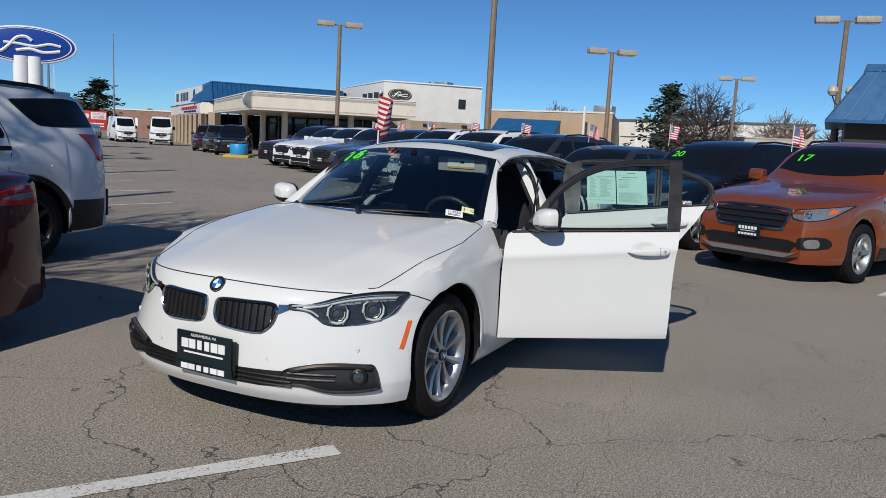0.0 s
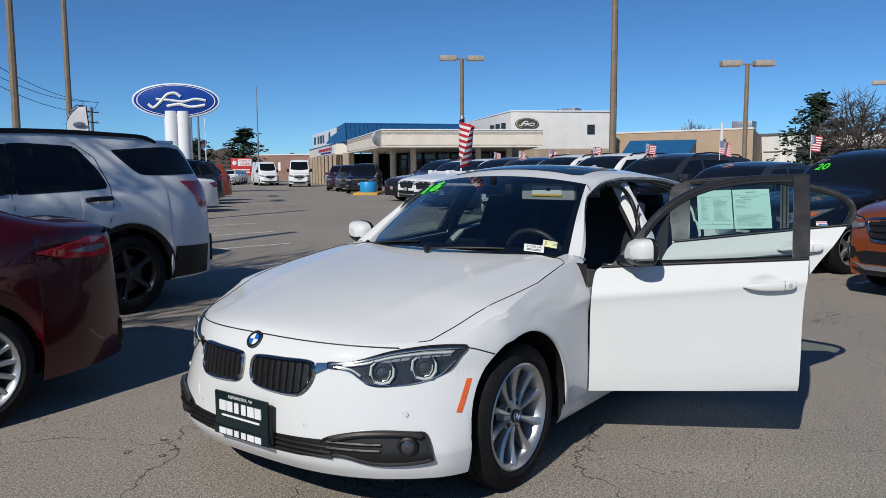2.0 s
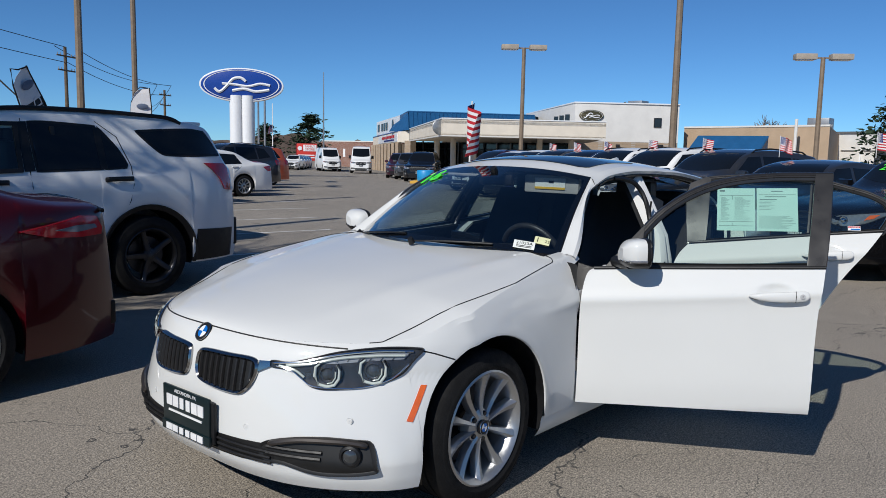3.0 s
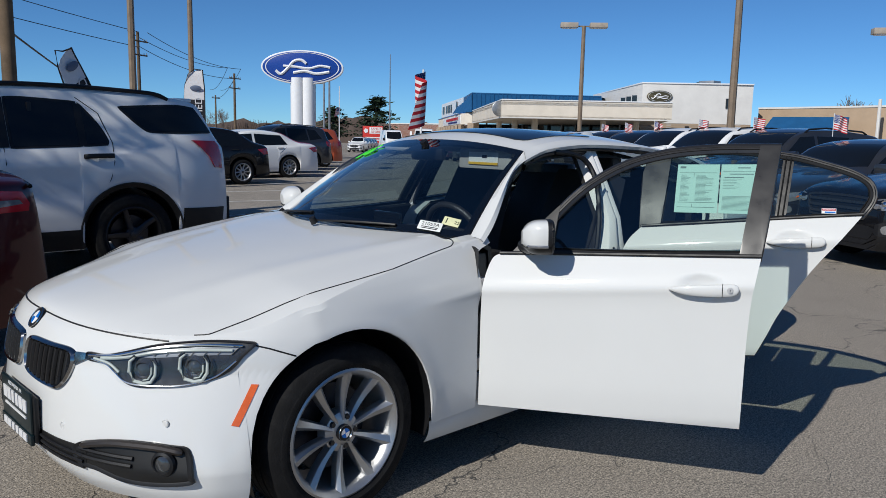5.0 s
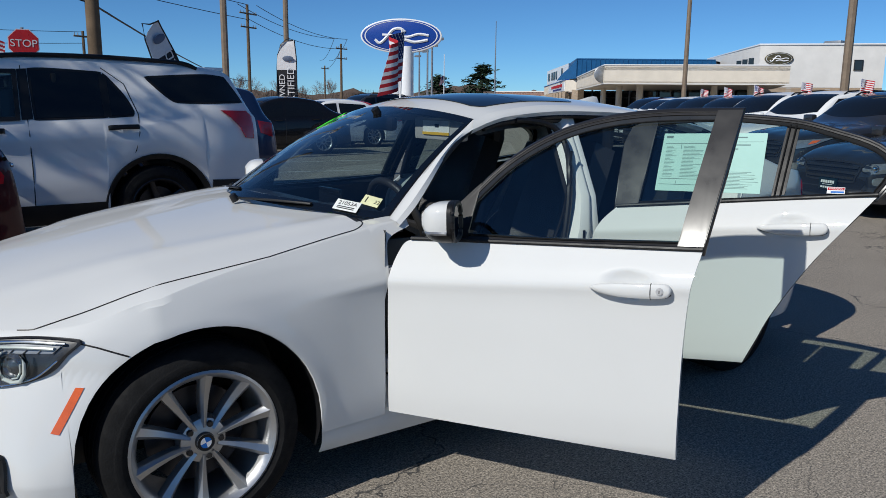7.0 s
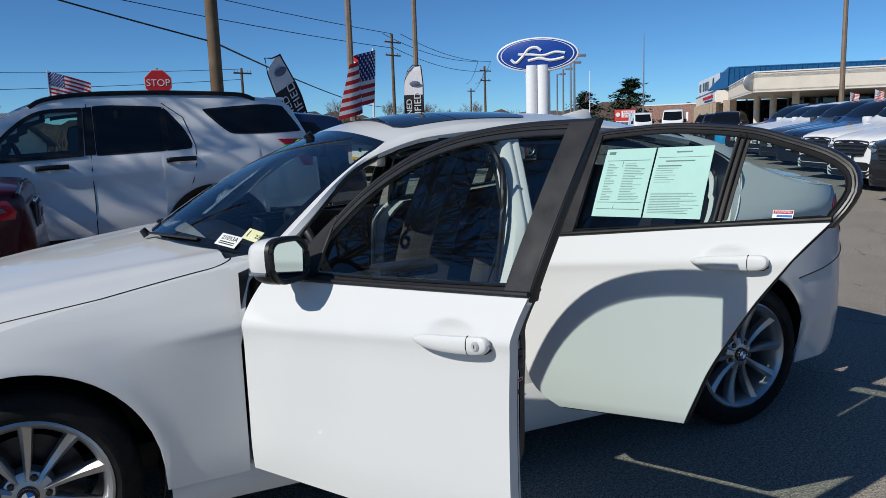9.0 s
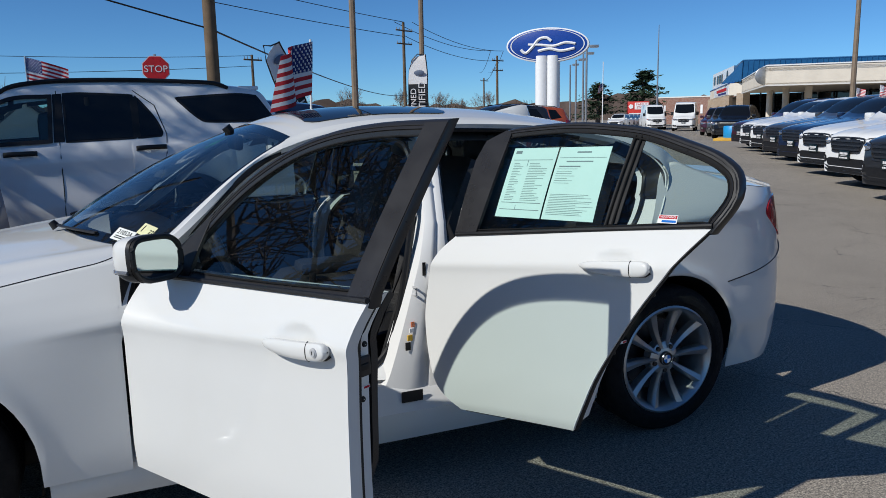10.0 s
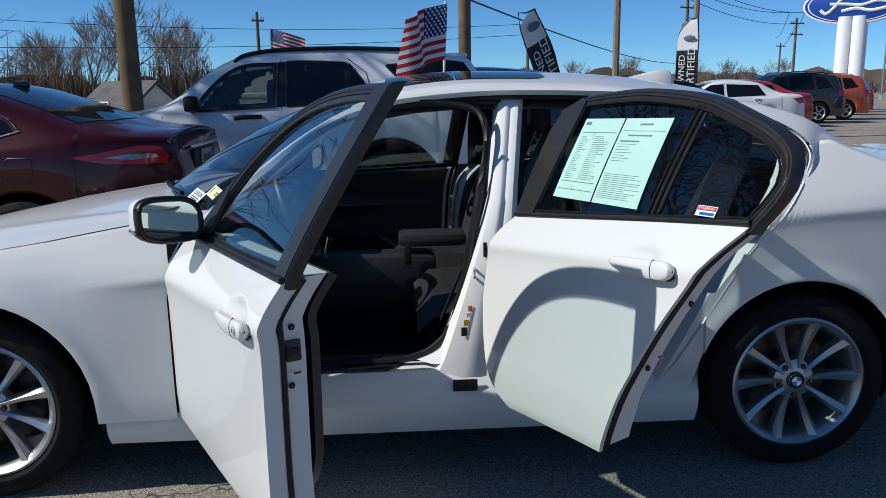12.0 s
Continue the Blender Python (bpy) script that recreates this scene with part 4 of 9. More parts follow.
    for k_, name in ((2, "front_bumper"), (0, "bonnet"), (1, "front_fender"), (-1, "front_fender")):
        ids, cos, nors, polys = {}, [], [], []
        for f in groups[k_]:
            poly = []
            for v in f.verts:
                if v.index not in ids:
                    ids[v.index] = len(cos)
                    cos.append(tuple(v.co))
                    nor = v.normal
                    x, y, z = v.co
                    if k_ in (1, -1) and z < FEND(x) - 0.02 and abs(abs(y) - half_width(x, z)) < 0.002 and x < 0.47:
                        e = 0.004
                        nor = Vector(((half_width(x - e, z) - half_width(x + e, z)) / (2 * e), 1.0, (half_width(x, z - e) - half_width(x, z + e)) / (2 * e))).normalized()
                        nor.y *= math.copysign(1, y)
                    nors.append(tuple(nor))
                poly.append(ids[v.index])
            polys.append(poly)
        me = bpy.data.meshes.new(name)
        me.from_pydata(cos, [], polys)
        ease(part_mesh(name, me, WHITE, SED))
        me.normals_split_custom_set_from_vertices(nors)
    skin.free()

    def snap(x, y, s=1):
        e = FEND(x)
        if y <= half_width(x, e):
            return (x, s * y, hood_z(x, y) + 0.0006)
        z = e
        while half_width(x, z) < y and z > 0.5:
            z -= 0.002
        return (x, s * (y + 0.0006), z)
    part("bonnet_seam", tube([(nose_x(y, 0.722 - 0.05 * y * y) + 0.001, y, 0.722 - 0.05 * y * y + 0.001) for y in rng(-0.62, 0.62, 30)], 0.0032, 5), BLACK, SED)
    for s in (1, -1):
        pts = spline([(0.470, 0.686, 0), (0.40, 0.705, 0), (0.25, 0.735, 0), (0.0, 0.785, 0), (-0.19, 0.806, 0), (-0.36, 0.811, 0), (-0.50, 0.797, 0), (-0.60, 0.765, 0), (-0.655, 0.71, 0), (-0.665, 0.64, 0)], 6)
        part("bonnet_seam", tube([snap(p.x, min(p.y, half_width(p.x, FEND(p.x)) - 0.002), s) for p in pts], 0.0026, 5), BLACK, SED)
        # bumper to fender joint
        part("bumper_seam", line_on(lambda x, z: (x, s * (half_width(x, z) + 0.0004), z), [(0.335, 0.694), (0.29, 0.68), (0.215, 0.650)], 0.0028), BLACK, SED)
    # cowl tray behind the bonnet
    bm = bmesh.new()
    grid_faces(bm, [[(lerp(-0.44 - 0.20 * u * u, -0.60 - 0.24 * u * u, v), 0.70 * u, lerp(0.945, 0.955, v) - 0.035 * u * u) for u in (k / 8 for k in range(-8, 9))] for v in (0, 1)])
    part("cowl", thick(bm, 0.02), BLACK, SED)


NOSECHROME = plain("dulled_chrome", (0.36, 0.355, 0.35), 0.16, 1.0, 0.5, 0.06)


def kidney(s):
    pts = [(0.020, 0.600), (0.030, 0.640), (0.075, 0.652), (0.20, 0.655), (0.315, 0.654), (0.350, 0.630), (0.345, 0.575), (0.315, 0.530), (0.262, 0.509), (0.12, 0.514), (0.048, 0.528), (0.024, 0.560)]
    o = [(p.x, p.y) for p in spline([(a, b, 0) for a, b in pts], 5, True)]
    fn = nose_fn(s)
    g = part("kidney_grille", fill(inset(o, 0.012), fn, 0.004, 0.006), plain("grille_black", (0.004, 0.004, 0.004), 0.5), SED)
    bm = bmesh.new()
    mid = inset(o, 0.007)
    loops = [[fn(p[0], p[1], d) for p in poly] for poly, d in ((o, -0.004), (o, 0.010), (mid, 0.018), (inset(o, 0.014), 0.010), (inset(o, 0.014), -0.004))]
    grid_faces(bm, loops, True)
    part("chrome_surround", bm, NOSECHROME, g)
    i1 = inset(o, 0.014)
    for k in range(9):
        y = lerp(0.055, 0.325, k / 8)
        zs = []
        for a, b in zip(i1, i1[1:] + i1[:1]):
            if (a[0] - y) * (b[0] - y) <= 0 and a[0] != b[0]:
                zs.append(lerp(a[1], b[1], (y - a[0]) / (b[0] - a[0])))
        if len(zs) >= 2:
            z0, z1 = min(zs), max(zs)
            bm = bmesh.new()
            rows = []
            for j in range(6):
                z = lerp(z0, z1, j / 5)
                rows.append([fn(y - 0.006, z, 0.006), fn(y - 0.003, z, 0.016), fn(y + 0.003, z, 0.016), fn(y + 0.006, z, 0.006)])
            grid_faces(bm, rows)
            part("grille_slat", bm, SATIN, g)


LAMPDARK = plain("lamp_inner_dark", (0.035, 0.036, 0.038), 0.35, 0.2, 0.5, 0.5, 40)
LAMPGLASS = window_glass("lamp_cover_glass", (0.96, 0.97, 0.97), face_on=0.03)
DRL = plain("lamp_ring_acrylic", (0.50, 0.54, 0.50), 0.15, 0.0, 0.6, 0.05)


def headlamp(s):
    """Outline on the nose in (y, z), wrapping back to a point on the fender."""
    pts = [(0.395, 0.652), (0.46, 0.652), (0.52, 0.668), (0.60, 0.695), (0.70, 0.710), (0.785, 0.708), (0.812, 0.698), (0.800, 0.662), (0.780, 0.615), (0.735, 0.582), (0.66, 0.566), (0.59, 0.560), (0.54, 0.572), (0.50, 0.605), (0.46, 0.622), (0.398, 0.628)]
    o = [(p.x, p.y) for p in spline([(a, b, 0) for a, b in pts], 4, True)]
    fn = nose_fn(s)
    h = part("headlamp", fill(o, fn, 0.001, 0.004), LAMPDARK, SED, "clear headlamp with twin projectors and bracket-shaped light rings")
    bm = bmesh.new()
    loops = [[fn(p[0], p[1], d) for p in poly] for poly, d in ((o, -0.003), (o, 0.005), (inset(o, 0.0035), 0.007), (inset(o, 0.0035), 0.001))]
    grid_faces(bm, loops, True)
    part("lamp_edge", bm, SATIN, h)
    smooth_ = lambda pts: spline([(a, b, 0) for a, b in pts], 5)
    # clear light bars along the brow, with fine ribs under them
    part("chrome_brow", tube([fn(p.x, p.y, 0.010) for p in smooth_([(0.41, 0.645), (0.50, 0.655), (0.60, 0.684), (0.70, 0.698), (0.79, 0.696)])], 0.0042, 6), CHROME, h)
    part("light_bar", tube([fn(p.x, p.y, 0.009) for p in smooth_([(0.455, 0.640), (0.53, 0.650), (0.61, 0.672), (0.70, 0.682), (0.775, 0.682)])], 0.0055, 6), DRL, h)
    part("upper_reflector", fill([(0.52, 0.655), (0.60, 0.677), (0.70, 0.690), (0.785, 0.690), (0.775, 0.668), (0.70, 0.664), (0.60, 0.652)], fn, 0.003, 0.002), plain("lamp_reflector_grey", (0.30, 0.31, 0.32), 0.30, 0.35), h)
    for k in range(9):
        f = k / 8
        part("reflector_rib", tube([fn(lerp(0.55, 0.775, f), lerp(0.656, 0.668, f), 0.006), fn(lerp(0.555, 0.783, f), lerp(0.668, 0.688, f), 0.006)], 0.0016, 5), LAMPDARK, h)
    part("chrome_brow", tube([fn(p.x, p.y, 0.008) for p in smooth_([(0.42, 0.634), (0.475, 0.622), (0.512, 0.596), (0.552, 0.573), (0.62, 0.567), (0.70, 0.574), (0.755, 0.600), (0.790, 0.650)])], 0.0028, 6), CHROME, h)
    part("turn_bar", tube([fn(p.x, p.y, 0.009) for p in smooth_([(0.430, 0.637), (0.485, 0.626), (0.520, 0.602)])], 0.0045, 6), DRL, h)
    for yc, zc, r in ((0.588, 0.616, 0.044), (0.708, 0.630, 0.046)):
        c = Vector(fn(yc, zc, 0.004))
        nx = Vector((0.80, s * 0.60, 0.0)).normalized()
        M = Matrix.Translation(c) @ nx.to_track_quat("Y", "Z").to_matrix().to_4x4()
        part("projector", lathe([(r * 0.30, 0.002), (r * 0.52, 0.008), (r * 0.62, 0.014), (r * 0.70, 0.010), (r * 0.84, 0.0)], 28), plain("smoked_chrome", (0.20, 0.205, 0.21), 0.22, 0.8), h, "", True, M)
        part("projector_lens", lathe([(0.001, 0.018), (r * 0.30, 0.015), (r * 0.52, 0.006)], 24), plain("projector_glass", (0.05, 0.055, 0.06), 0.04, 0.0, 0.8), h, "", True, M)
        # bracket-shaped daytime light: two flanks and a foot, open above
        flip = -s
        bracket = [(-0.62, 0.92), (-0.98, 0.62), (-1.06, -0.18), (-0.72, -0.84), (0.0, -1.0), (0.60, -0.86), (0.98, -0.30), (1.02, 0.36), (0.78, 0.86)]
        part("light_ring", tube([Vector((flip * r * a, 0.012, r * b)) for a, b in bracket], [0.0030, 0.0052, 0.0062, 0.0062, 0.0058, 0.0058, 0.0054, 0.0046, 0.0030], 8), DRL, h, "", True, M)
        part("light_ring", tube([Vector((flip * r * a * 0.70, 0.013, r * b * 0.74)) for a, b in bracket[4:8]], 0.0026, 6), DRL, h, "", True, M)
        part("ring_carrier", tube([Vector((flip * r * a * 1.14, 0.005, r * b * 1.10)) for a, b in bracket], 0.0032, 6), DARKALLOY, h, "", True, M)
    cov = part("lamp_cover", fill(inset(o, 0.004), fn, 0.026, 0.0), LAMPGLASS, h)
    cov.visible_shadow = False
    # trim that links the lamp to the kidney
    part("lamp_link", fill([(0.352, 0.648), (0.395, 0.650), (0.398, 0.630), (0.352, 0.606)], fn, 0.010, 0.012), NOSECHROME, SED)


def lower_intake():
    fn = nose_fn(1)
    # central intake, dark, with bars
    mid = [(-0.46, 0.352), (-0.30, 0.345), (0.0, 0.335), (0.30, 0.345), (0.46, 0.352), (0.46, 0.282), (0.30, 0.268), (0.0, 0.262), (-0.30, 0.268), (-0.46, 0.282)]
    g = part("lower_intake", fill(mid, lambda y, z, d: (nose_x(y, z) + d, y, z), 0.003, 0.004), plain("grille_black", (0.004, 0.004, 0.004), 0.5), SED)
    for z in (0.283, 0.303, 0.324):
        part("intake_bar", tube([(nose_x(y, z) + 0.006, y, z) for y in (lerp(-0.45, 0.45, k / 14) for k in range(15))], 0.006, 6), BLACK, g)
    for s in (1, -1):
        fs = nose_fn(s)
        o = [(0.40, 0.345), (0.47, 0.377), (0.60, 0.398), (0.72, 0.393), (0.765, 0.380), (0.795, 0.300), (0.785, 0.276), (0.70, 0.262), (0.60, 0.262), (0.50, 0.285), (0.42, 0.290)]
        o = [(p.x, p.y) for p in spline([(a, b, 0) for a, b in o], 4, True)]
        v = part("side_intake", fill(o, fs, 0.002, 0.004), plain("grille_black", (0.004, 0.004, 0.004), 0.5), SED)
        bm = bmesh.new()
        loops = [[fs(p[0], p[1], d) for p in poly] for poly, d in ((o, -0.002), (o, 0.008), (inset(o, 0.010), 0.004), (inset(o, 0.016), -0.001))]
        grid_faces(bm, loops, True)
        part("intake_rim", bm, BLACK, v)
        br = [(0.44, 0.358), (0.55, 0.385), (0.68, 0.388), (0.755, 0.376)]
        part("intake_blade", tube([fs(p.x, p.y, 0.012) for p in spline([(a, b, 0) for a, b in br], 6)], [0.006] + [0.012] * 17 + [0.006], 8), plain("satin_dark_trim", (0.045, 0.038, 0.034), 0.35, 0.4), v)
        for z in (0.322, 0.345):
            part("intake_bar", tube([fs(y, z, 0.006) for y in (0.43, 0.50, 0.57, 0.63)], 0.007, 6), BLACK, v)
        c = Vector(fs(0.715, 0.338, 0.004))
        M = Matrix.Translation(c) @ Vector((0.85, s * 0.5, 0)).to_track_quat("Y", "Z").to_matrix().to_4x4()
        fl = part("fog_lamp", lathe([(0.001, 0.010), (0.020, 0.008), (0.027, 0.003)], 28), plain("fog_lamp_glass", (0.10, 0.105, 0.11), 0.05, 0.6, 0.8, 0.1, 40), v, "", True, M)
        part("fog_ring", lathe([(0.027, 0.002), (0.031, 0.010), (0.040, 0.006), (0.043, -0.004)], 28), BLACK, fl, "", True, Matrix())
        # parking sensors and side marker
        for y, z in ((0.33, 0.395), (0.685, 0.455)):
            c = Vector(fs(y, z, 0.0))
            M = Matrix.Translation(c) @ Vector((0.9, s * 0.4, 0)).to_track_quat("Y", "Z").to_matrix().to_4x4()
            part("parking_sensor", lathe([(0.001, 0.0012), (0.009, 0.0010), (0.0100, -0.0006), (0.0112, -0.0006), (0.012, 0.0012), (0.013, -0.002)], 20), WHITE, SED, "", True, M)
        mk = [(0.336, 0.570), (0.356, 0.572), (0.430, 0.450), (0.410, 0.445)]
        part("side_marker", fill(mk, side_fn(s), 0.003, 0.006), AMBER, SED)
    # lip below
    part("front_lip", tube([(nose_x(y, 0.20) - 0.10, y, 0.170) for y in (lerp(-0.60, 0.60, k / 20) for k in range(21))], 0.020, 8), BLACK, SED)


def round_badge(parent, M, r):
    """A plain round badge: dark ring, blue and white quarters, no lettering."""
    b = part("badge", lathe([(0.001, 0.003), (r * 0.98, 0.003), (r, 0.001), (r, -0.004)], 32), BLACK, parent, "", True, M)
    part("badge_ring", lathe([(r * 0.93, 0.003), (r * 0.965, 0.005), (r, 0.003)], 32), CHROME, b)
    for q in range(4):
        bm = bmesh.new()
        vs = [bm.verts.new((0, 0.0042, 0))] + [bm.verts.new((r * 0.62 * math.cos(a), 0.0042, r * 0.62 * math.sin(a))) for a in (math.pi / 2 * q + math.pi / 2 * k / 8 for k in range(9))]
        bm.faces.new(vs)
        part("badge_quarter", bm, BADGEBLUE if q % 2 else SIGNWHITE0, b, smooth=False)
    return b


BADGEBLUE = plain("badge_blue", (0.01, 0.14, 0.50), 0.2)
SIGNWHITE0 = plain("badge_white", (0.8, 0.8, 0.8), 0.2)


def dealer_plate():
    p = part("front_plate", box((0.826, -0.005, 0.392), (0.012, 0.335, 0.160), 0.004), PLATEDARK, SED, "dark green dealer plate with white lettering bars")
    part("plate_frame", box((0.815, 0.0, 0.375), (0.016, 0.36, 0.165), 0.006), BLACK, SED)
    part("plate_frame", box((0.829, -0.005, 0.303), (0.014, 0.345, 0.040), 0.004), PLATEDARK, SED)
    part("lettering", text_mesh("ALEXANDRIA, VA", 0.020, 0.0006), SIGNWHITE0, p, "", False, Matrix.Translation((0.8328, -0.005, 0.456)) @ pose(0, 0, 0, 90, 0, 90))
    for z, h, w, n in ((0.414, 0.044, 0.27, 6), (0.372, 0.008, 0.24, 1), (0.303, 0.026, 0.27, 6)):
        for k in range(n):
            wk = w / n * ((0.96, 0.86, 0.62, 0.64, 0.90, 0.84)[k] if n > 1 else 1.0)
            y = lerp(-w / 2, w / 2, (k + 0.5) / n) - 0.005
            part("letter_bar", box((0.8375 if z < 0.32 else 0.8335, y, z), (0.004, wk, h)), SIGNWHITE0, p)


sedan_front()
for s_ in (1, -1):
    kidney(s_)
    headlamp(s_)
lower_intake()
round_badge(SED, Matrix.Translation((0.748, 0, 0.700)) @ Vector((0.75, 0, 0.55)).to_track_quat("Y", "Z").to_matrix().to_4x4(), 0.041)
dealer_plate()


# ---- cabin: pillars, roof, glass ----
ROOFC = smooth_line([(-1.16, 1.335), (-1.235, 1.362), (-1.315, 1.386), (-1.40, 1.405), (-1.70, 1.426), (-2.10, 1.418), (-2.40, 1.393), (-2.64, 1.355)])
CANT = smooth_line([(-1.10, 1.196), (-1.16, 1.236), (-1.24, 1.274), (-1.32, 1.300), (-1.45, 1.328), (-1.80, 1.350), (-2.2, 1.340), (-2.5, 1.300), (-2.64, 1.270)])



def roof_drop(x):
    return 0.048 + 0.016 * min(max((x + 1.80) / 0.50, 0.0), 1.0) ** 1.5


def wind_pt(u, v):
    b = Vector((-0.47 - 0.30 * u * u, 0.70 * u, 0.985 - 0.035 * u * u))
    t = Vector((-1.235 - 0.052 * u * u, 0.552 * u, 1.362 - 0.046 * abs(u) ** 2.2))
    p = b.lerp(t, v)
    return p + Vector((0.55, 0, 0.85)) * 0.035 * math.sin(math.pi * v) * (1 - 0.5 * u * u)


def back_pt(u, v):
    t = Vector((-2.64 - 0.0 * u * u, 0.515 * u, 1.355 - 0.050 * abs(u) ** 2.2))
    b = Vector((-3.20 + 0.07 * u * u, 0.615 * u, 1.110 - 0.030 * u * u))
    return t.lerp(b, v) + Vector((-0.4, 0, 0.9)) * 0.03 * math.sin(math.pi * v) * (1 - 0.4 * u * u)


def sheet(fn, us, vs):
    bm = bmesh.new()
    grid_faces(bm, [[fn(u, v) for u in us] for v in vs])
    return bm


def cabin():
    w = part("windscreen", sheet(wind_pt, rng(-0.99, 0.99, 24), rng(0, 1, 12)), WSCREEN, SED)
    w.visible_shadow = False
    r = part("rear_window", sheet(back_pt, rng(-0.97, 0.97, 20), rng(0, 1, 10)), DARKGLASS, SED)

    def off(fn, u, v, d):
        e = 1e-3
        p = fn(u, v)
        n = (fn(u + e, v) - p).cross(fn(u, v + e) - p).normalized()
        if n.z < 0:
            n = -n
        return p + n * d
    frit = plain("black_glass_border", (0.006, 0.006, 0.007), 0.25)
    for us, vs in ((rng(-1, 1, 24), (0.0, 0.055)), (rng(-1, 1, 24), (0.94, 1.0)), ((-1.0, -0.955), rng(0, 1, 12)), ((0.955, 1.0), rng(0, 1, 12)), (rng(-0.14, 0.14, 4), (0.80, 0.95))):
        bm = bmesh.new()
        grid_faces(bm, [[off(wind_pt, u, v, -0.003) for u in us] for v in vs])
        part("glass_border", bm, frit, w)
    # A-pillars, roof sides and C-pillars
    for s in (1, -1):
        outer = [(-0.765, 0.942), (-0.85, 0.998), (-0.95, 1.076), (-1.06, 1.166), (-1.16, 1.236), (-1.24, 1.274)]
        rows = []
        line = spline([(x, z, 0) for x, z in outer], 6)
        n = len(line) - 1
        for k, q in enumerate(line):
            a = wind_pt(1.0 * s, min(max((k / n) * 1.12 - 0.06, 0), 1))
            o = Vector((q.x, s * lerp(glass_y(q.x, max(q.y, BELT(q.x))) + 0.016, min(glass_y(q.x, max(q.y, BELT(q.x))) + 0.022, 0.605), (k / n) ** 3), q.y))
            m1 = a.lerp(o, 0.35) + Vector((0.012, s * 0.012, 0.012)) * (1 - (k / n) ** 4)
            m2 = a.lerp(o, 0.7) + Vector((0.010, s * 0.014, 0.010)) * (1 - (k / n) ** 4)
            inn = o + Vector((-0.01, -s * 0.05, -0.03))
            rows.append([a, m1, m2, o, inn])
        bm = bmesh.new()
        grid_faces(bm, rows)
        part("a_pillar", bm, WHITE, SED)
        # roof side rail
        a, o = wind_pt(s, 1.0), rows[-1][3]
        rows = [[a, a.lerp(o, 0.45) + Vector((0.006, s * 0.004, 0.008)), a.lerp(o, 0.85) + Vector((0.003, s * 0.003, 0.004)), o, o + Vector((0, -s * 0.012, -0.018)), o + Vector((0, -s * 0.075, -0.03))]]
        seal = []
        for x in rng(-1.315, -2.64, 26):
            e = 0.545 if x > -2 else lerp(0.545, 0.51, (x + 2) / -0.64)
            zr, zc = ROOFC(x) + 0.048 - roof_drop(x), CANT(x)
            yo = min(glass_y(x, zc) + 0.022, 0.605 + 0.20 * max(-2.1 - x, 0))
            rows.append([(x, s * e, zr - 0.048), (x, s * lerp(e, yo, 0.45), lerp(zr - 0.048, zc, 0.28)), (x, s * lerp(e, yo, 0.85), lerp(zr - 0.048, zc, 0.68)), (x, s * yo, zc), (x, s * (yo - 0.012), zc - 0.018), (x, s * (yo - 0.075), zc - 0.03)])
            seal.append((x, s * (yo - 0.02), zc - 0.022))
        bm = bmesh.new()
        grid_faces(bm, rows)
        part("roof_rail", bm, WHITE, SED)
        part("door_seal", tube(seal[:24], 0.012, 6), BLACK, SED)
    # roof skin with a dark glass sunroof
    bm = bmesh.new()
    rows = []
    rows.append([wind_pt(u, 1.0) for u in rng(-1, 1, 20)])
    for x in rng(-1.315, -2.64, 26):
        e = 0.545 if x > -2 else lerp(0.545, 0.51, (x + 2) / -0.64)
        zr = ROOFC(x)
        rows.append([(x, e * u, zr - roof_drop(x) * abs(u) ** 2.2) for u in rng(-1, 1, 20)])
    grid_faces(bm, rows)
    part("roof", bm, WHITE, SED)
    for x0, x1 in ((-1.375, -1.632), (-1.638, -1.98)):
        bm = bmesh.new()
        rows = []
        for x in rng(x0, x1, 12):
            e = 0.465 - 0.05 * max((x + 1.42) / 0.045, 0) ** 2 - 0.06 * max((-1.93 - x) / 0.05, 0) ** 2
            rows.append([(x, e * u, ROOFC(x) - roof_drop(x) * abs(e * u / 0.545) ** 2.2 + 0.004) for u in rng(-1, 1, 14)])
        grid_faces(bm, rows)
        part("sunroof", thick(bm, 0.004), PRIVACY, SED, "dark glass sunroof panel")
    fin = bmesh.new()
    rows = []
    for x, hgt, wd in ((-2.42, 0.002, 0.012), (-2.47, 0.022, 0.024), (-2.53, 0.045, 0.028), (-2.58, 0.062, 0.026), (-2.61, 0.064, 0.018), (-2.625, 0.03, 0.016), (-2.63, 0.0, 0.012)):
        z = ROOFC(x)
        rows.append([(x, wd, z - 0.01), (x, wd * 0.6, z + hgt * 0.7), (x, 0, z + hgt), (x, -wd * 0.6, z + hgt * 0.7), (x, -wd, z - 0.01)])
    grid_faces(fin, rows)
    part("antenna_fin", fin, WHITE, SED)
    hl = bmesh.new()
    grid_faces(hl, [[(x, y, ROOFC(x) - 0.06 - 0.075 * (y / 0.52) ** 2) for y in rng(-0.54, 0.54, 8)] for x in rng(-1.32, -2.62, 8)])
    part("headliner", hl, plain("grey_headliner", (0.22, 0.21, 0.20), 0.95), SED)


cabin()


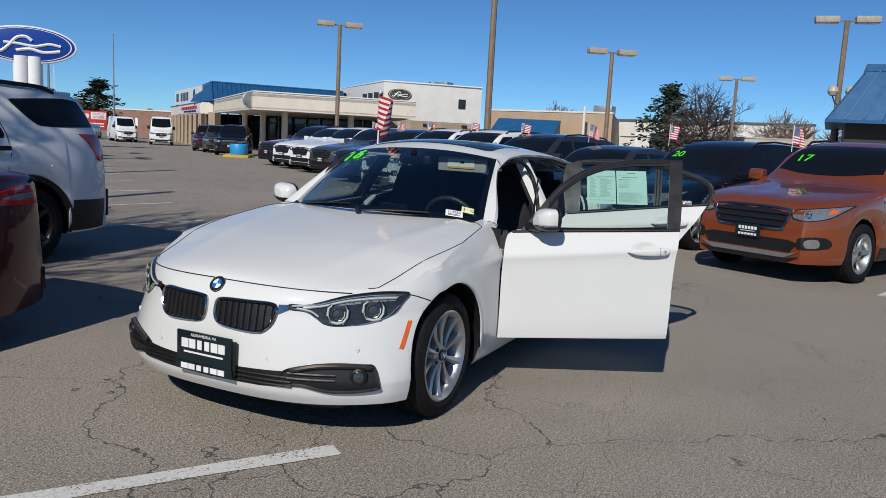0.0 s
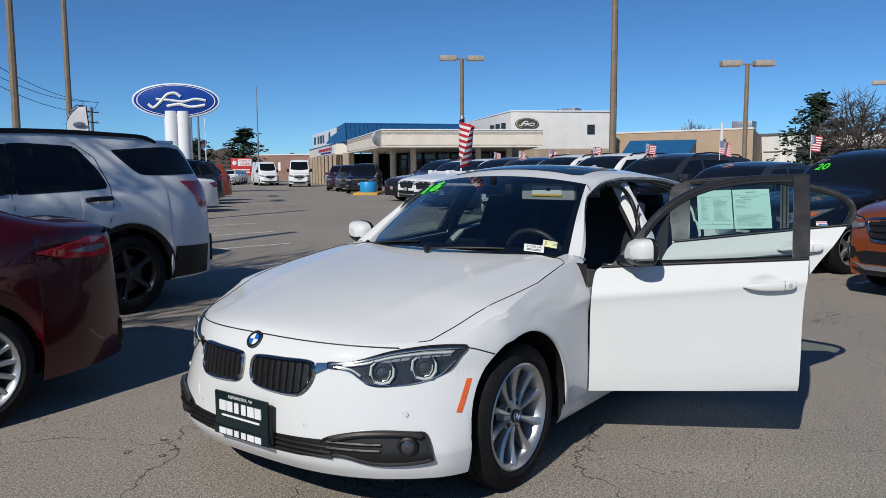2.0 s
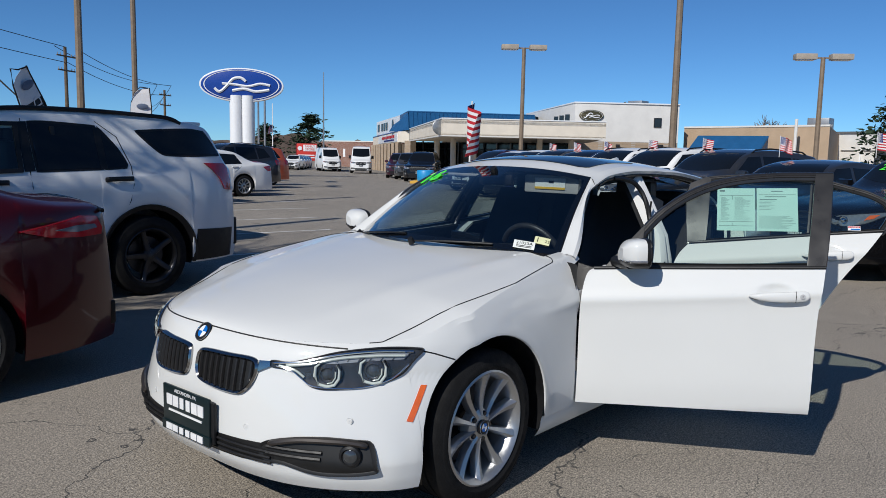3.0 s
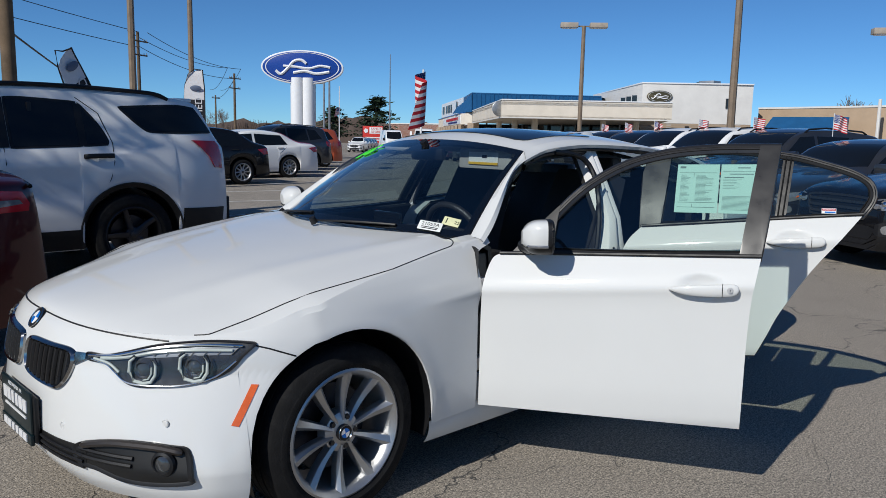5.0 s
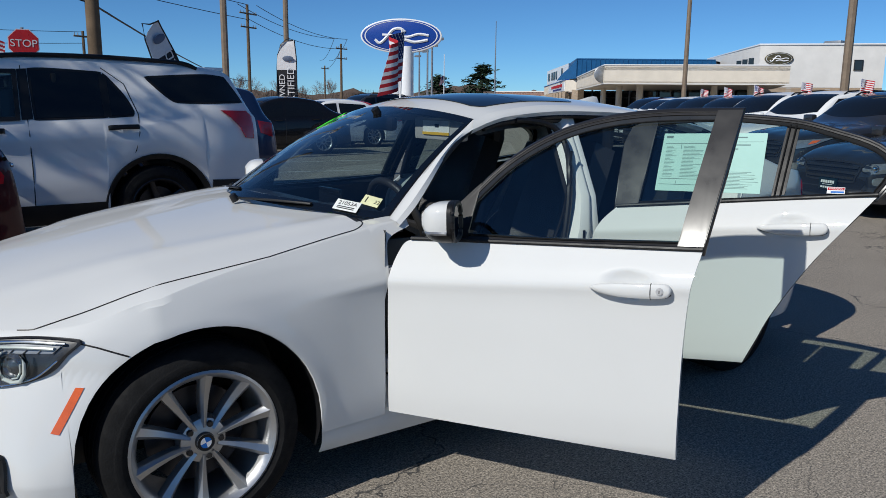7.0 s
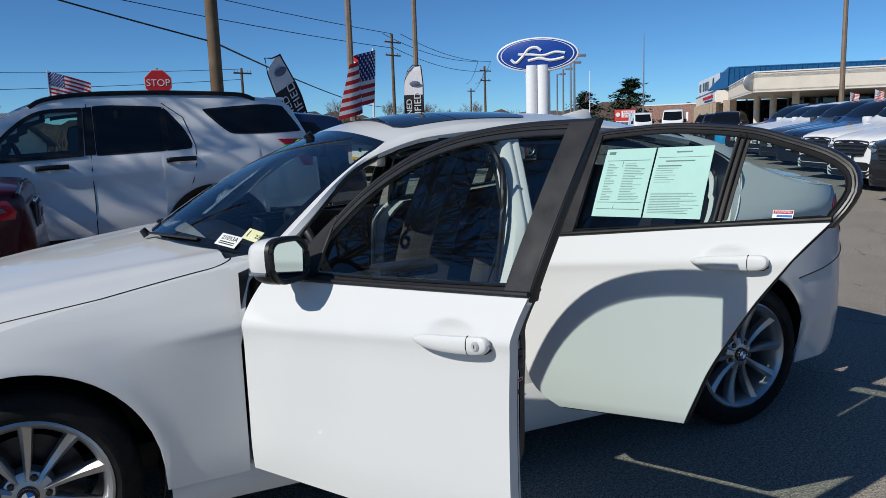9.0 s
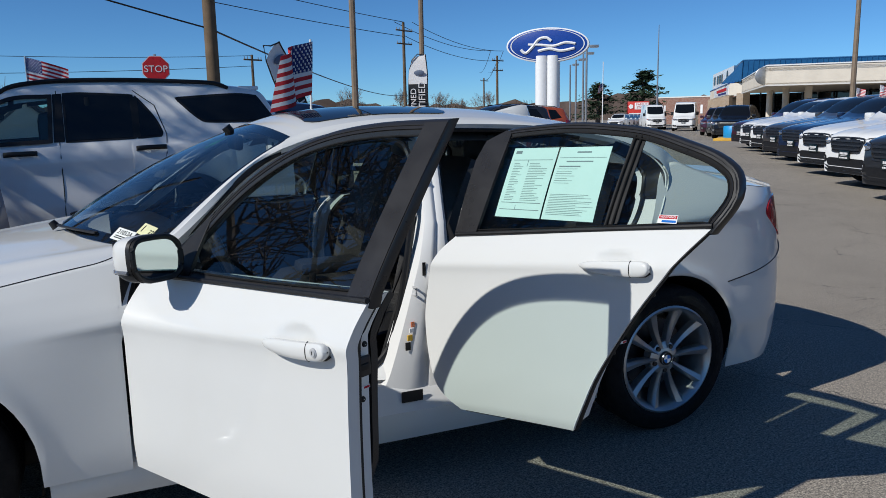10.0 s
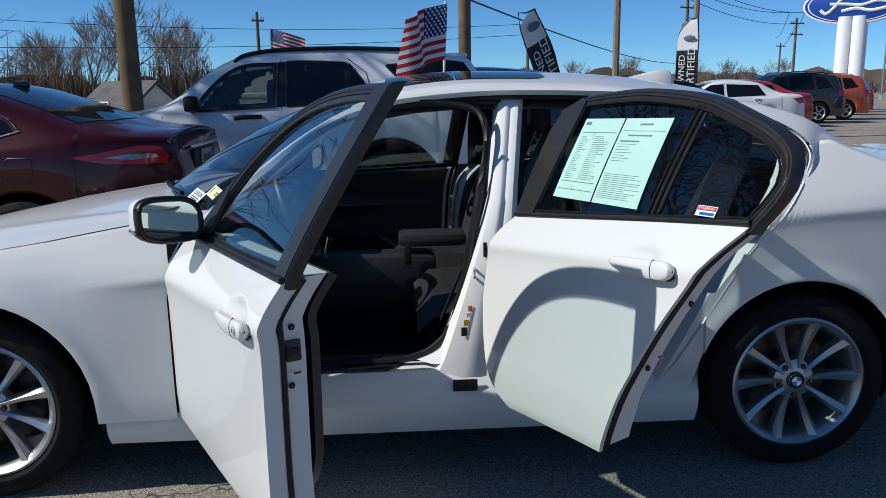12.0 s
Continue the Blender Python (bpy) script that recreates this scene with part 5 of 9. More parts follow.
# ---- rear body ----
def sedan_rear():
    for s in (1, -1):
        # quarter panel: door edge back to the tail corner
        edge = smooth_line([(-2.455, 0.60), (-2.50, 0.68), (-2.62, 0.84), (-2.75, 1.03), (-2.80, 1.10), (-2.86, 1.155), (-2.92, 1.165), (-3.0, 1.135), (-3.22, 1.055), (-3.50, 1.022)])
        xs = [-2.458, -2.48, -2.52, -2.57, -2.63, -2.70, -2.76, -2.80, -2.86, -2.92, -2.98, -3.04, -3.09, -3.13, -3.16, -2.81 - RR + 0.001, -2.81 - RR - 0.002, -3.2, -3.26, -3.33, -3.42, -3.50]
        xs = sorted(set(xs + [round(-2.48 - 0.02 * k, 3) for k in range(1, 50) if min(abs(-2.48 - 0.02 * k - q) for q in xs) > 0.008]), reverse=True)
        cols = []
        for x in xs:
            def col(v, x=x):
                zb = low_edge(x, 0.215)
                z = lerp(zb, max(edge(x), zb + 0.01), v)
                y = half_width(x, z)
                return (x, s * (y - (0.012 if v == 0 and zb > 0.3 else 0)), z)
            cols.append(col)
        bm = patch(cols, 34)
        # C-pillar: a smooth skin from the door opening to the rear window
        front = spline([(-2.64, 1.272, 0), (-2.72, 1.238, 0), (-2.79, 1.196, 0), (-2.825, 1.160, 0), (-2.838, 1.114, 0), (-2.820, 1.065, 0), (-2.79, 1.020, 0)], 4)
        front = [Vector((p.x, s * (glass_y(p.x, max(p.y, BELT(p.x))) + 0.012), p.y)) for k, p in enumerate(front)]
        front[-1] = Vector((-2.79, s * half_width(-2.79, edge(-2.79)), edge(-2.79)))
        nv = len(front) - 1
        back = spline([tuple(back_pt(s * 1.0, v)) for v in (0, 0.25, 0.5, 0.75, 0.97)] + [(-3.175, s * 0.70, 1.078), (-3.22, s * half_width(-3.22, 1.053), 1.053)], 6)
        back = [back[min(round(k / nv * (len(back) - 1)), len(back) - 1)] for k in range(nv + 1)]
        bx = [x for x in xs if -3.221 < x < -2.789]
        low = [Vector((x, s * half_width(x, edge(x)), edge(x))) for x in bx]
        nu = len(low) - 1
        rows = []
        for i in range(nu + 1):
            u = (low[i].x - low[0].x) / (low[-1].x - low[0].x)
            row = []
            for k in range(nv + 1):
                v = k / nv
                top = front[0].lerp(back[0], u) + Vector((0, s * 0.010, 0.014)) * math.sin(math.pi * u)
                c = front[k].lerp(back[k], u) + top.lerp(low[i], v) - (front[0].lerp(back[0], u)).lerp(front[-1].lerp(back[-1], u), v)
                row.append(c + Vector((0, s * 0.35, 1)) * 0.020 * math.sin(math.pi * u) * math.sin(math.pi * v))
            rows.append(row)
        grid_faces(bm, rows)
        bmesh.ops.remove_doubles(bm, verts=bm.verts, dist=0.0006)
        side_normals(ease(part("rear_quarter_panel", bm, WHITE, SED)))
        if s > 0:
            # painted jamb between the sill and the rear wheel arch, bared by the open door
            rows = []
            for z in rng(0.285, 0.66, 12):
                xa = -2.81 + math.sqrt(max(RR ** 2 - (z - WR) ** 2, 0)) + 0.002
                xf = lerp(-2.28, -2.47, (z - 0.285) / 0.375)
                rows.append([(xf + 0.05, s * (half_width(xf, z) - 0.13), z), (xf + 0.012, s * (half_width(xf, z) - 0.03), z)] + [(lerp(xf, min(xa, xf - 0.01), f), s * (half_width(lerp(xf, xa, f), z) - 0.009), z) for f in (0, 0.25, 0.5, 0.75, 1)])
            bm = bmesh.new()
            grid_faces(bm, rows)
            part("door_jamb", bm, WHITE, SED)
        bm = bmesh.new()
        rows = []
        for k in range(25):
            a = -0.35 + (math.pi + 0.62) * k / 24
            cx, z = RR * math.cos(a), WR + RR * math.sin(a)
            yo = half_width(-2.81 + cx, max(z, 0.2)) - 0.012
            rows.append([(-2.81 + cx, s * yo, z), (-2.81 + cx, s * (yo - 0.035), z), (-2.81 + cx * 1.02, s * (yo - 0.04), WR + (z - WR) * 1.02), (-2.81 + cx * 1.02, s * 0.50, WR + (z - WR) * 1.02)])
        grid_faces(bm, rows)
        part("wheel_arch_liner", bm, BLACK, SED)
        # seam between bumper and quarter
        part("bumper_seam", line_on(lambda x, z: (x, s * (half_width(x, z) + 0.0004), z), [(-3.115, 0.637), (-3.30, 0.665), (-3.55, 0.715), (-3.66, 0.745)], 0.003), BLACK, SED)
        tl = [(-3.375, 0.925), (-3.44, 0.978), (-3.58, 0.985), (-3.70, 0.955), (-3.74, 0.86), (-3.755, 0.765), (-3.68, 0.765), (-3.56, 0.80), (-3.44, 0.868)]
        o = [(p.x, p.y) for p in spline([(a, b, 0) for a, b in tl], 4, True)]
        part("tail_lamp", fill(o, lambda x, z, d: (x, s * (half_width(x, z) + d), z), 0.006, 0.012), REDLENS, SED)
    # tail and boot lid
    cols = []
    for i in range(-16, 17):
        def col(v, f=i / 16):
            z = lerp(0.215, 1.022, v)
            y = f * half_width(-3.50, z)
            return (tail_x(y, z) + (-3.50 - tail_x(half_width(-3.50, z), z)) * abs(f) ** 4, y, z)
        cols.append(col)
    side_normals(ease(part("rear_bumper", patch(cols, 34), WHITE, SED)))
    bm = bmesh.new()
    rows = []
    for x in rng(-3.16, -3.50, 6) + [-3.56, -3.62, -3.68, -3.73, -3.76, -3.772]:
        e = 1.055 if x > -3.22 else lerp(1.055, 1.022, min((x + 3.22) / -0.28, 1))
        ye = half_width(x, e)
        c = lerp(1.112, 1.062, min((x + 3.16) / -0.5, 1)) + (0.012 if -3.76 < x < -3.66 else 0)
        if x < -3.75:
            c = 1.03
        rows.append([(x, ye * u, e + (c - e) * (1 - abs(u) ** 2.6)) for u in rng(-1, 1, 16)])
    grid_faces(bm, rows)
    part("boot_lid", bm, WHITE, SED)
    part("rear_underside", box((-3.45, 0, 0.25), (0.5, 1.2, 0.1), 0.03), BLACK, SED)


sedan_rear()


def sills():
    for s in (1, -1):
        cols = []
        for x in rng(-0.40, -2.46, 20):
            cols.append(lambda v, x=x: (x, s * (0.862 + 0.012 * math.sin(math.pi * v) - 0.03 * (1 - v)), lerp(0.172, 0.290 if x < -0.6 else 0.268, v)))
        bm = patch(cols, 6)
        part("sill", bm, WHITE, SED)
        bm = bmesh.new()
        rows = []
        for x in rng(-0.645, -2.46, 20):
            rows.append([(x, s * 0.862, 0.2901), (x, s * 0.855, 0.300), (x, s * 0.838, 0.352), (x, s * 0.80, 0.385), (x, s * 0.70, 0.388), (x, s * 0.66, 0.30)])
        grid_faces(bm, rows)
        part("sill_step", bm, JAMB, SED)
        part("sill_plate", fill([(-0.70, 0.728), (-0.70, 0.797), (-1.36, 0.797), (-1.42, 0.728)], lambda x, y, d: (x, s * y, 0.392 + d), 0.004, 0.008), BLACK, SED)
        part("sill_seal", tube([(x, s * 0.700, 0.398) for x in rng(-0.75, -1.60, 8)], 0.011, 6), BLACK, SED)
    part("floor_pan", box((-1.55, 0, 0.24), (1.95, 1.42, 0.06), 0.01), plain("black_carpet", (0.022, 0.022, 0.024), 0.95), SED)
    part("underbody", box((-1.45, 0, 0.26), (4.2, 1.10, 0.10), 0.02), BLACK, SED)
    part("engine_bulk", box((0.05, 0, 0.5), (1.0, 0.95, 0.45), 0.05), BLACK, SED)


sills()


def pillars():
    """Painted door posts, jambs and rubber seals of the opened side; closed doors opposite."""
    for s in (1,):
        # B-pillar: tapered post
        rows = []
        for v in rng(0, 1, 14):
            z = lerp(0.36, 1.335, v)
            xc = lerp(-1.70, -1.835, v ** 1.2)
            wdt = lerp(0.20, 0.052, min(v * 1.6, 1) ** 0.7)
            y = lerp(0.815, min(glass_y(-1.8, max(z, 0.95)), 0.83) - 0.03, min(v * 1.4, 1)) if z > 0.9 else lerp(0.825, 0.795, v)
            yi = y - 0.085
            rows.append([(xc + wdt, s * yi, z), (xc + wdt * 0.85, s * (y - 0.02), z), (xc + wdt * 0.4, s * y, z), (xc + 0.012, s * y, z), (xc, s * (y - 0.008), z), (xc - 0.012, s * y, z), (xc - wdt * 0.5, s * y, z), (xc - wdt * 0.9, s * (y - 0.03), z), (xc - wdt, s * yi, z)])
        bm = bmesh.new()
        grid_faces(bm, rows)
        part("b_pillar", bm, JAMB, SED)
        inner = [[(r[0][0] + 0.002, r[0][1] - 0.004, r[0][2]), (r[-1][0] - 0.002, r[-1][1] - 0.004, r[-1][2]), ] for r in rows]
        bm = bmesh.new()
        grid_faces(bm, inner)
        part("pillar_trim", thick(bm, 0.02), LEATHER, SED)
        front = [(r[0][0] + 0.012, r[0][1] + 0.010, r[0][2]) for r in rows]
        sealpts = [(-1.20, 0.735, 0.400), (-1.36, 0.737, 0.402), (-1.45, 0.738, 0.415), (-1.53, 0.739, 0.452), (-1.592, 0.739, 0.530), (-1.636, 0.738, 0.69), (-1.672, 0.735, 0.88), (-1.700, 0.715, 1.02), (-1.730, 0.665, 1.17), (-1.715, 0.610, 1.265), (-1.64, 0.580, 1.300), (-1.50, 0.570, 1.312)]
        web = bmesh.new()
        grid_faces(web, [[(p[0] - 0.004, p[1] + 0.004, p[2] - 0.004), (p[0] - 0.06, p[1] + 0.045, p[2] - 0.01), (p[0] - 0.12, p[1] + 0.062, p[2] - 0.01)] for p in spline(sealpts[2:6], 4)])
        part("pillar_flange", web, JAMB, SED)
        part("door_seal", tube(spline(sealpts, 4), 0.0135, 8), BLACK, SED)
        part("door_seal", tube([(r[-1][0] - 0.010, r[-1][1] + 0.008, r[-1][2]) for r in rows], 0.012, 8), BLACK, SED)
        for z, mt, h, wl in ((0.612, AMBER, 0.020, 0.014), (0.590, SIGNWHITE0, 0.016, 0.016), (0.562, plain("label_yellow", (0.75, 0.45, 0.03), 0.5), 0.022, 0.020), (0.530, BLACK, 0.030, 0.020), (0.818, BLACK, 0.050, 0.012)):
            v = (z - 0.36) / 0.975
            wdt = lerp(0.20, 0.052, min(v * 1.6, 1) ** 0.7)
            part("pillar_label", box((lerp(-1.70, -1.835, v ** 1.2) + wdt * 0.62, lerp(0.825, 0.795, v) - 0.002, z), (wl, 0.005, h), 0, 0.12), mt, SED)
        part("striker", tube([(-1.668, 0.79, 0.722), (-1.668, 0.822, 0.722), (-1.668, 0.822, 0.750), (-1.668, 0.79, 0.750)], 0.005, 6), GALVW, SED)
        part("sill_label", box((-1.63, 0.8495, 0.345), (0.085, 0.004, 0.042), 0, 0), BLACK, SED)
        part("hinge", box((-1.745, 0.83, 0.53), (0.05, 0.05, 0.05), 0.006), GALVW, SED)
        part("hinge", box((-1.745, 0.82, 0.78), (0.05, 0.05, 0.05), 0.006), GALVW, SED)
        # A-post jamb behind the fender; its black holds the gap's shade and the rubber
        bm = bmesh.new()
        grid_faces(bm, [[(-0.655, s * 0.865, z), (-0.70, s * 0.80, z), (-0.70, s * 0.66, z)] for z in rng(0.30, 0.93, 6)])
        part("a_post_jamb_shaded", bm, BLACK, SED)
        part("door_seal", tube(spline([(-0.72, 0.70, 0.40), (-0.715, 0.705, 0.6), (-0.74, 0.71, 0.88), (-0.90, 0.70, 1.02), (-1.10, 0.63, 1.19), (-1.28, 0.565, 1.275), (-1.55, 0.545, 1.31), (-1.80, 0.54, 1.31)], 5), 0.014, 8), BLACK, SED)
        for z in (0.45, 0.78):
            part("hinge", box((-0.69, 0.845, z), (0.06, 0.05, 0.055), 0.006), GALVW, SED)
        # rear jamb: white step inside the quarter panel
        e = [(-2.30, 0.33), (-2.36, 0.42), (-2.45, 0.57), (-2.58, 0.785), (-2.685, 0.912), (-2.775, 1.020), (-2.806, 1.068), (-2.824, 1.114), (-2.812, 1.155), (-2.778, 1.190), (-2.71, 1.228), (-2.63, 1.258), (-2.5, 1.292), (-2.3, 1.322), (-1.95, 1.335)]
        rows = []
        for p in spline([(a, b, 0) for a, b in e], 5):
            yy = skin_y(p.x, p.y)
            rows.append([(p.x - 0.012, s * (yy + 0.002), p.y + 0.006), (p.x + 0.008, s * (yy - 0.04), p.y), (p.x + 0.02, s * (yy - 0.10), p.y - 0.005), (p.x + 0.045, s * (yy - 0.12), p.y - 0.012)])
        bm = bmesh.new()
        grid_faces(bm, rows)
        part("rear_jamb", bm, JAMB, SED)
        bm = bmesh.new()
        grid_faces(bm, [[(r[0][0] + 0.006, r[0][1] - 0.002, r[0][2] - 0.002), (r[1][0] + 0.006, r[1][1] + 0.003, r[1][2] - 0.002), (r[2][0] + 0.006, r[2][1] + 0.006, r[2][2] - 0.003)] for r in rows if r[0][2] > 1.02])
        part("jamb_cover", bm, BLACK, SED)
        part("door_seal", tube([r[2] for r in rows], 0.013, 8), BLACK, SED)
        bm = bmesh.new()
        grid_faces(bm, [[(-2.455, s * y, z) for y in (0.86, 0.5)] for z in rng(0.2, 0.62, 4)])
        part("wheel_house", bm, JAMB, SED)


GALVW = plain("painted_hinge", (0.55, 0.55, 0.55), 0.4, 0.2)
pillars()


# ---- doors ----
def door_lines(kind):
    """Left edge, right edge, bottom and belt of a door in (x, z), and its window outline."""
    if kind == "front":
        fe = spline([(-0.680, 0.282, 0), (-0.686, 0.45, 0), (-0.690, 0.65, 0), (-0.700, 0.80, 0), (-0.720, 0.885, 0), (-0.750, 0.907, 0)], 10)
        re = spline([(-1.690, 0.298, 0), (-1.693, 0.45, 0), (-1.698, 0.65, 0), (-1.708, 0.80, 0), (-1.722, 0.885, 0), (-1.735, 0.944, 0)], 10)
        frame = [(-0.80, 0.897), (-0.92, 1.045), (-1.05, 1.182), (-1.20, 1.275), (-1.36, 1.325), (-1.55, 1.347), (-1.800, 1.350), (-1.772, 1.14), (-1.737, 0.926), (-1.27, 0.905)]
    else:
        fe = spline([(-1.875, 0.322, 0), (-1.758, 0.405, 0), (-1.705, 0.62, 0), (-1.726, 0.80, 0), (-1.760, 0.890, 0), (-1.815, 0.952, 0)], 10)
        re = spline([(-2.366, 0.362, 0), (-2.412, 0.46, 0), (-2.468, 0.58, 0), (-2.585, 0.77, 0), (-2.705, 0.927, 0), (-2.790, 1.036, 0)], 10)
        frame = [(-1.800, 0.933), (-1.792, 1.095), (-1.790, 1.228), (-1.812, 1.298), (-1.905, 1.338), (-2.00, 1.348), (-2.205, 1.353), (-2.40, 1.337), (-2.52, 1.318), (-2.65, 1.279), (-2.75, 1.244), (-2.815, 1.205), (-2.842, 1.167), (-2.848, 1.115), (-2.825, 1.062), (-2.790, 1.014), (-2.30, 0.971)]
    return fe, re, frame


def make_door(kind, s=1, M=None):
    fe, re, frame = door_lines(kind)
    n = len(fe) - 1
    m = 56
    x0, x1, zh = (-1.425, -1.662, 0.822) if kind == "front" else (-2.400, -2.640, 0.902)
    xc = lerp(x0, x1, 0.46)

    def cup(x, z):
        q = math.hypot((x - xc) / 0.086, (z - zh - 0.012) / 0.047)
        return 0.021 * max(1 - q * q, 0.0) ** 1.3

    def at(u, v, d=0.0):
        k = v * n
        i = min(int(k), n - 1)
        a, b = fe[i].lerp(fe[i + 1], k - i), re[i].lerp(re[i + 1], k - i)
        x = lerp(a.x, b.x, u)
        z = lerp(a.y, b.y, u)
        return Vector((x, s * (skin_y(x, min(z, BELT(x))) + d - (cup(x, z) if d == 0 else 0)), z))
    bm = bmesh.new()
    skin = grid_faces(bm, [[at(i / m, j / n) for i in range(m + 1)] for j in range(n + 1)])
    # folded edge
    loop = [skin[0][i] for i in range(m + 1)] + [skin[j][m] for j in range(1, n + 1)] + [skin[n][i] for i in range(m - 1, -1, -1)] + [skin[j][0] for j in range(n - 1, 0, -1)]
    prev = loop
    for d, sh in ((0.003, 0.0), (0.040, 0.003), (0.046, 0.014)) if kind == "front" else ((0.003, 0.0), (0.014, 0.002), (0.018, 0.012)):
        c = Vector((sum(v.co.x for v in loop) / len(loop), 0, sum(v.co.z for v in loop) / len(loop)))
        ring = []
        for v in loop:
            w = Vector((c.x - v.co.x, 0, c.z - v.co.z)).normalized() * sh
            ring.append(bm.verts.new((v.co.x + w.x, v.co.y - s * d, v.co.z + w.z)))
        for k in range(len(loop)):
            j = (k + 1) % len(loop)
            bm.faces.new((prev[k], prev[j], ring[j], ring[k]))
        prev = ring
    door = part("front_door" if kind == "front" else "rear_door", bm, WHITE, SED, "door swung wide open" if M is not None else "", True, M)
    # inner shell: painted edge, seal and dark trim
    th = 0.118
    ins = 0.022
    dip = -0.044 if kind == "front" else -0.016
    us, vs = rng(ins, 1 - ins, 12), rng(ins * 1.2, 1 - 0.004, 12)
    shell = bmesh.new()
    lo = [at(u, vs[0], dip) for u in us] + [at(us[-1], v, dip) for v in vs[1:]] + [at(u, vs[-1], dip) for u in us[-2::-1]] + [at(us[0], v, dip) for v in vs[-2:0:-1]]
    us2, vs2 = rng(ins * 2.0, 1 - ins * 2.2, 12), rng(ins * 3, 1 - 0.004, 12)
    hi = [at(u, vs2[0], -th) for u in us2] + [at(us2[-1], v, -th) for v in vs2[1:]] + [at(u, vs2[-1], -th) for u in us2[-2::-1]] + [at(us2[0], v, -th) for v in vs2[-2:0:-1]]
    grid_faces(shell, [lo, hi], True)
    part("door_edge", shell, JAMB, door)
    trim = bmesh.new()
    us3, vs3 = rng(0.055, 0.945 if kind == "front" else 0.90, 16), rng(0.08, 0.985 if kind == "front" else 0.93, 16)
    rows = []
    for v in vs3:
        row = []
        pinch = max(1 - (v - 0.08) / 0.20, 0.0) ** 2 * 0.13
        for u in [lerp(0.055 + pinch * 0.4, us3[-1] - pinch, k / 16) for k in range(17)]:
            d = -th - 0.012 - 0.022 * math.sin(math.pi * u) * math.sin(math.pi * min(v * 1.1, 1))
            if 0.52 < v < 0.64:
                d -= 0.035 * math.sin(math.pi * (u - 0.05) / 0.9)
            row.append(at(u, v, d))
        rows.append(row)
    grid_faces(trim, rows)
    part("door_trim", thick(trim, 0.02 * s), LEATHER, door)
    sl = [at(u, 0.030, -0.052) for u in rng(0.05, 0.960, 12)] + [at(0.972, 0.050, -0.052)] + [at(0.978, v, -0.052) for v in rng(0.09, 1.0, 12)]
    if kind == "rear":
        sl = [at(u, 0.015, -0.022) for u in rng(0.03, 0.98, 12)] + [at(0.986, v, -0.024) for v in rng(0.05, 1.0, 14)]
    part("door_seal", tube(sl, 0.011 if kind == "front" else 0.013, 6), BLACK, door)
    # window frame and pane
    o = [tuple(q) for q in dense(frame)]
    wide = 0.038 if kind == "front" else 0.036
    i1 = inset(o, wide)
    lean = 0.146 if kind == "rear" and s > 0 else 0.0
    fn = lambda x, z, d: (x, s * (glass_y(x, max(z, BELT(x))) + 0.004 + lean * max(z - 1.0, 0) + d), z)
    fr = bmesh.new()
    loops = [[fn(p[0], p[1], d) for p in poly] for poly, d in ((o, -0.030), (o, -0.004), (inset(o, 0.005), 0.005), (inset(o, wide * 0.55), 0.005), (inset(o, wide * 0.6), 0.001), (inset(o, wide * 0.64), 0.004), (i1, -0.004), (i1, -0.030))]
    grid_faces(fr, loops, True)
    part("window_frame", fr, SATIN, door, "satin black window frame")
    part("frame_strip", tube([fn(p[0], p[1], 0.001) for p in i1] + [fn(*i1[0], 0.001)], 0.0028, 5), RUBBER, door)
    part("frame_strip", tube([fn(p[0], p[1], 0.005) for p in inset(o, wide * 0.32)], 0.0022, 5), BLACK, door)
    if kind == "front":
        pane = part("window", fill(i1, fn, -0.010, 0.0), CLEAR, door)
        pane.visible_shadow = True
        # broad satin cover on the rear post of the frame
        part("frame_cover", fill([(-1.735, 0.955), (-1.797, 1.343), (-1.722, 1.343), (-1.660, 0.950)], fn, 0.008, 0.012), SATIN, door)
        part("mirror_sail", fill([(-0.80, 0.918), (-0.935, 1.065), (-0.975, 1.105), (-0.962, 0.925)], fn, 0.007, 0.012), BLACK, door)
    else:
        pane = part("window", fill(i1, fn, -0.010, 0.0), CLEAR2, door)
        part("window_divider", fill([(-2.425, 1.022), (-2.452, 1.303), (-2.500, 1.297), (-2.474, 1.028)], fn, -0.006, 0.004), BLACK, door)
        for a_, b_ in ((-2.437, -2.464), (-2.458, -2.486)):
            part("divider_strip", tube([fn(a_, 1.020, 0.001), fn(lerp(a_, b_, 0.5), 1.16, 0.001), fn(b_, 1.300, 0.001)], 0.0032, 6), RUBBER, door)
        part("frame_cover", fill([(-1.803, 0.960), (-1.795, 1.10), (-1.793, 1.226), (-1.815, 1.298), (-1.90, 1.335), (-1.928, 1.325), (-1.915, 1.10), (-1.905, 0.967)], fn, 0.008, 0.012), SATIN, door)
    bl = [(lerp(fe[-1].x, re[-1].x, u), lerp(fe[-1].y, re[-1].y, u)) for u in rng(0.0, 1, 14)]
    part("belt_strip", tube([(x, s * (skin_y(x, BELT(x)) + 0.002), z + 0.004) for x, z in bl], 0.0075, 8), BLACK, door)
    # handle: pull bar, end cap and recess
    prof = smooth_line([(-0.03, 0.0010), (0.0, 0.0050), (0.08, 0.0115), (0.22, 0.0180), (0.45, 0.0215), (0.75, 0.0230), (0.90, 0.0230), (0.96, 0.0195), (0.99, 0.0130), (1.01, 0.0020)])

    def grip(f):
        x = lerp(x0, x1, f)
        return x, zh + 0.010 * f, half_width(x, zh) + 0.006 + 0.015 * max(math.sin(math.pi * (0.06 + 0.80 * f)), 0.05) ** 0.6
    bm = bmesh.new()
    rows = []
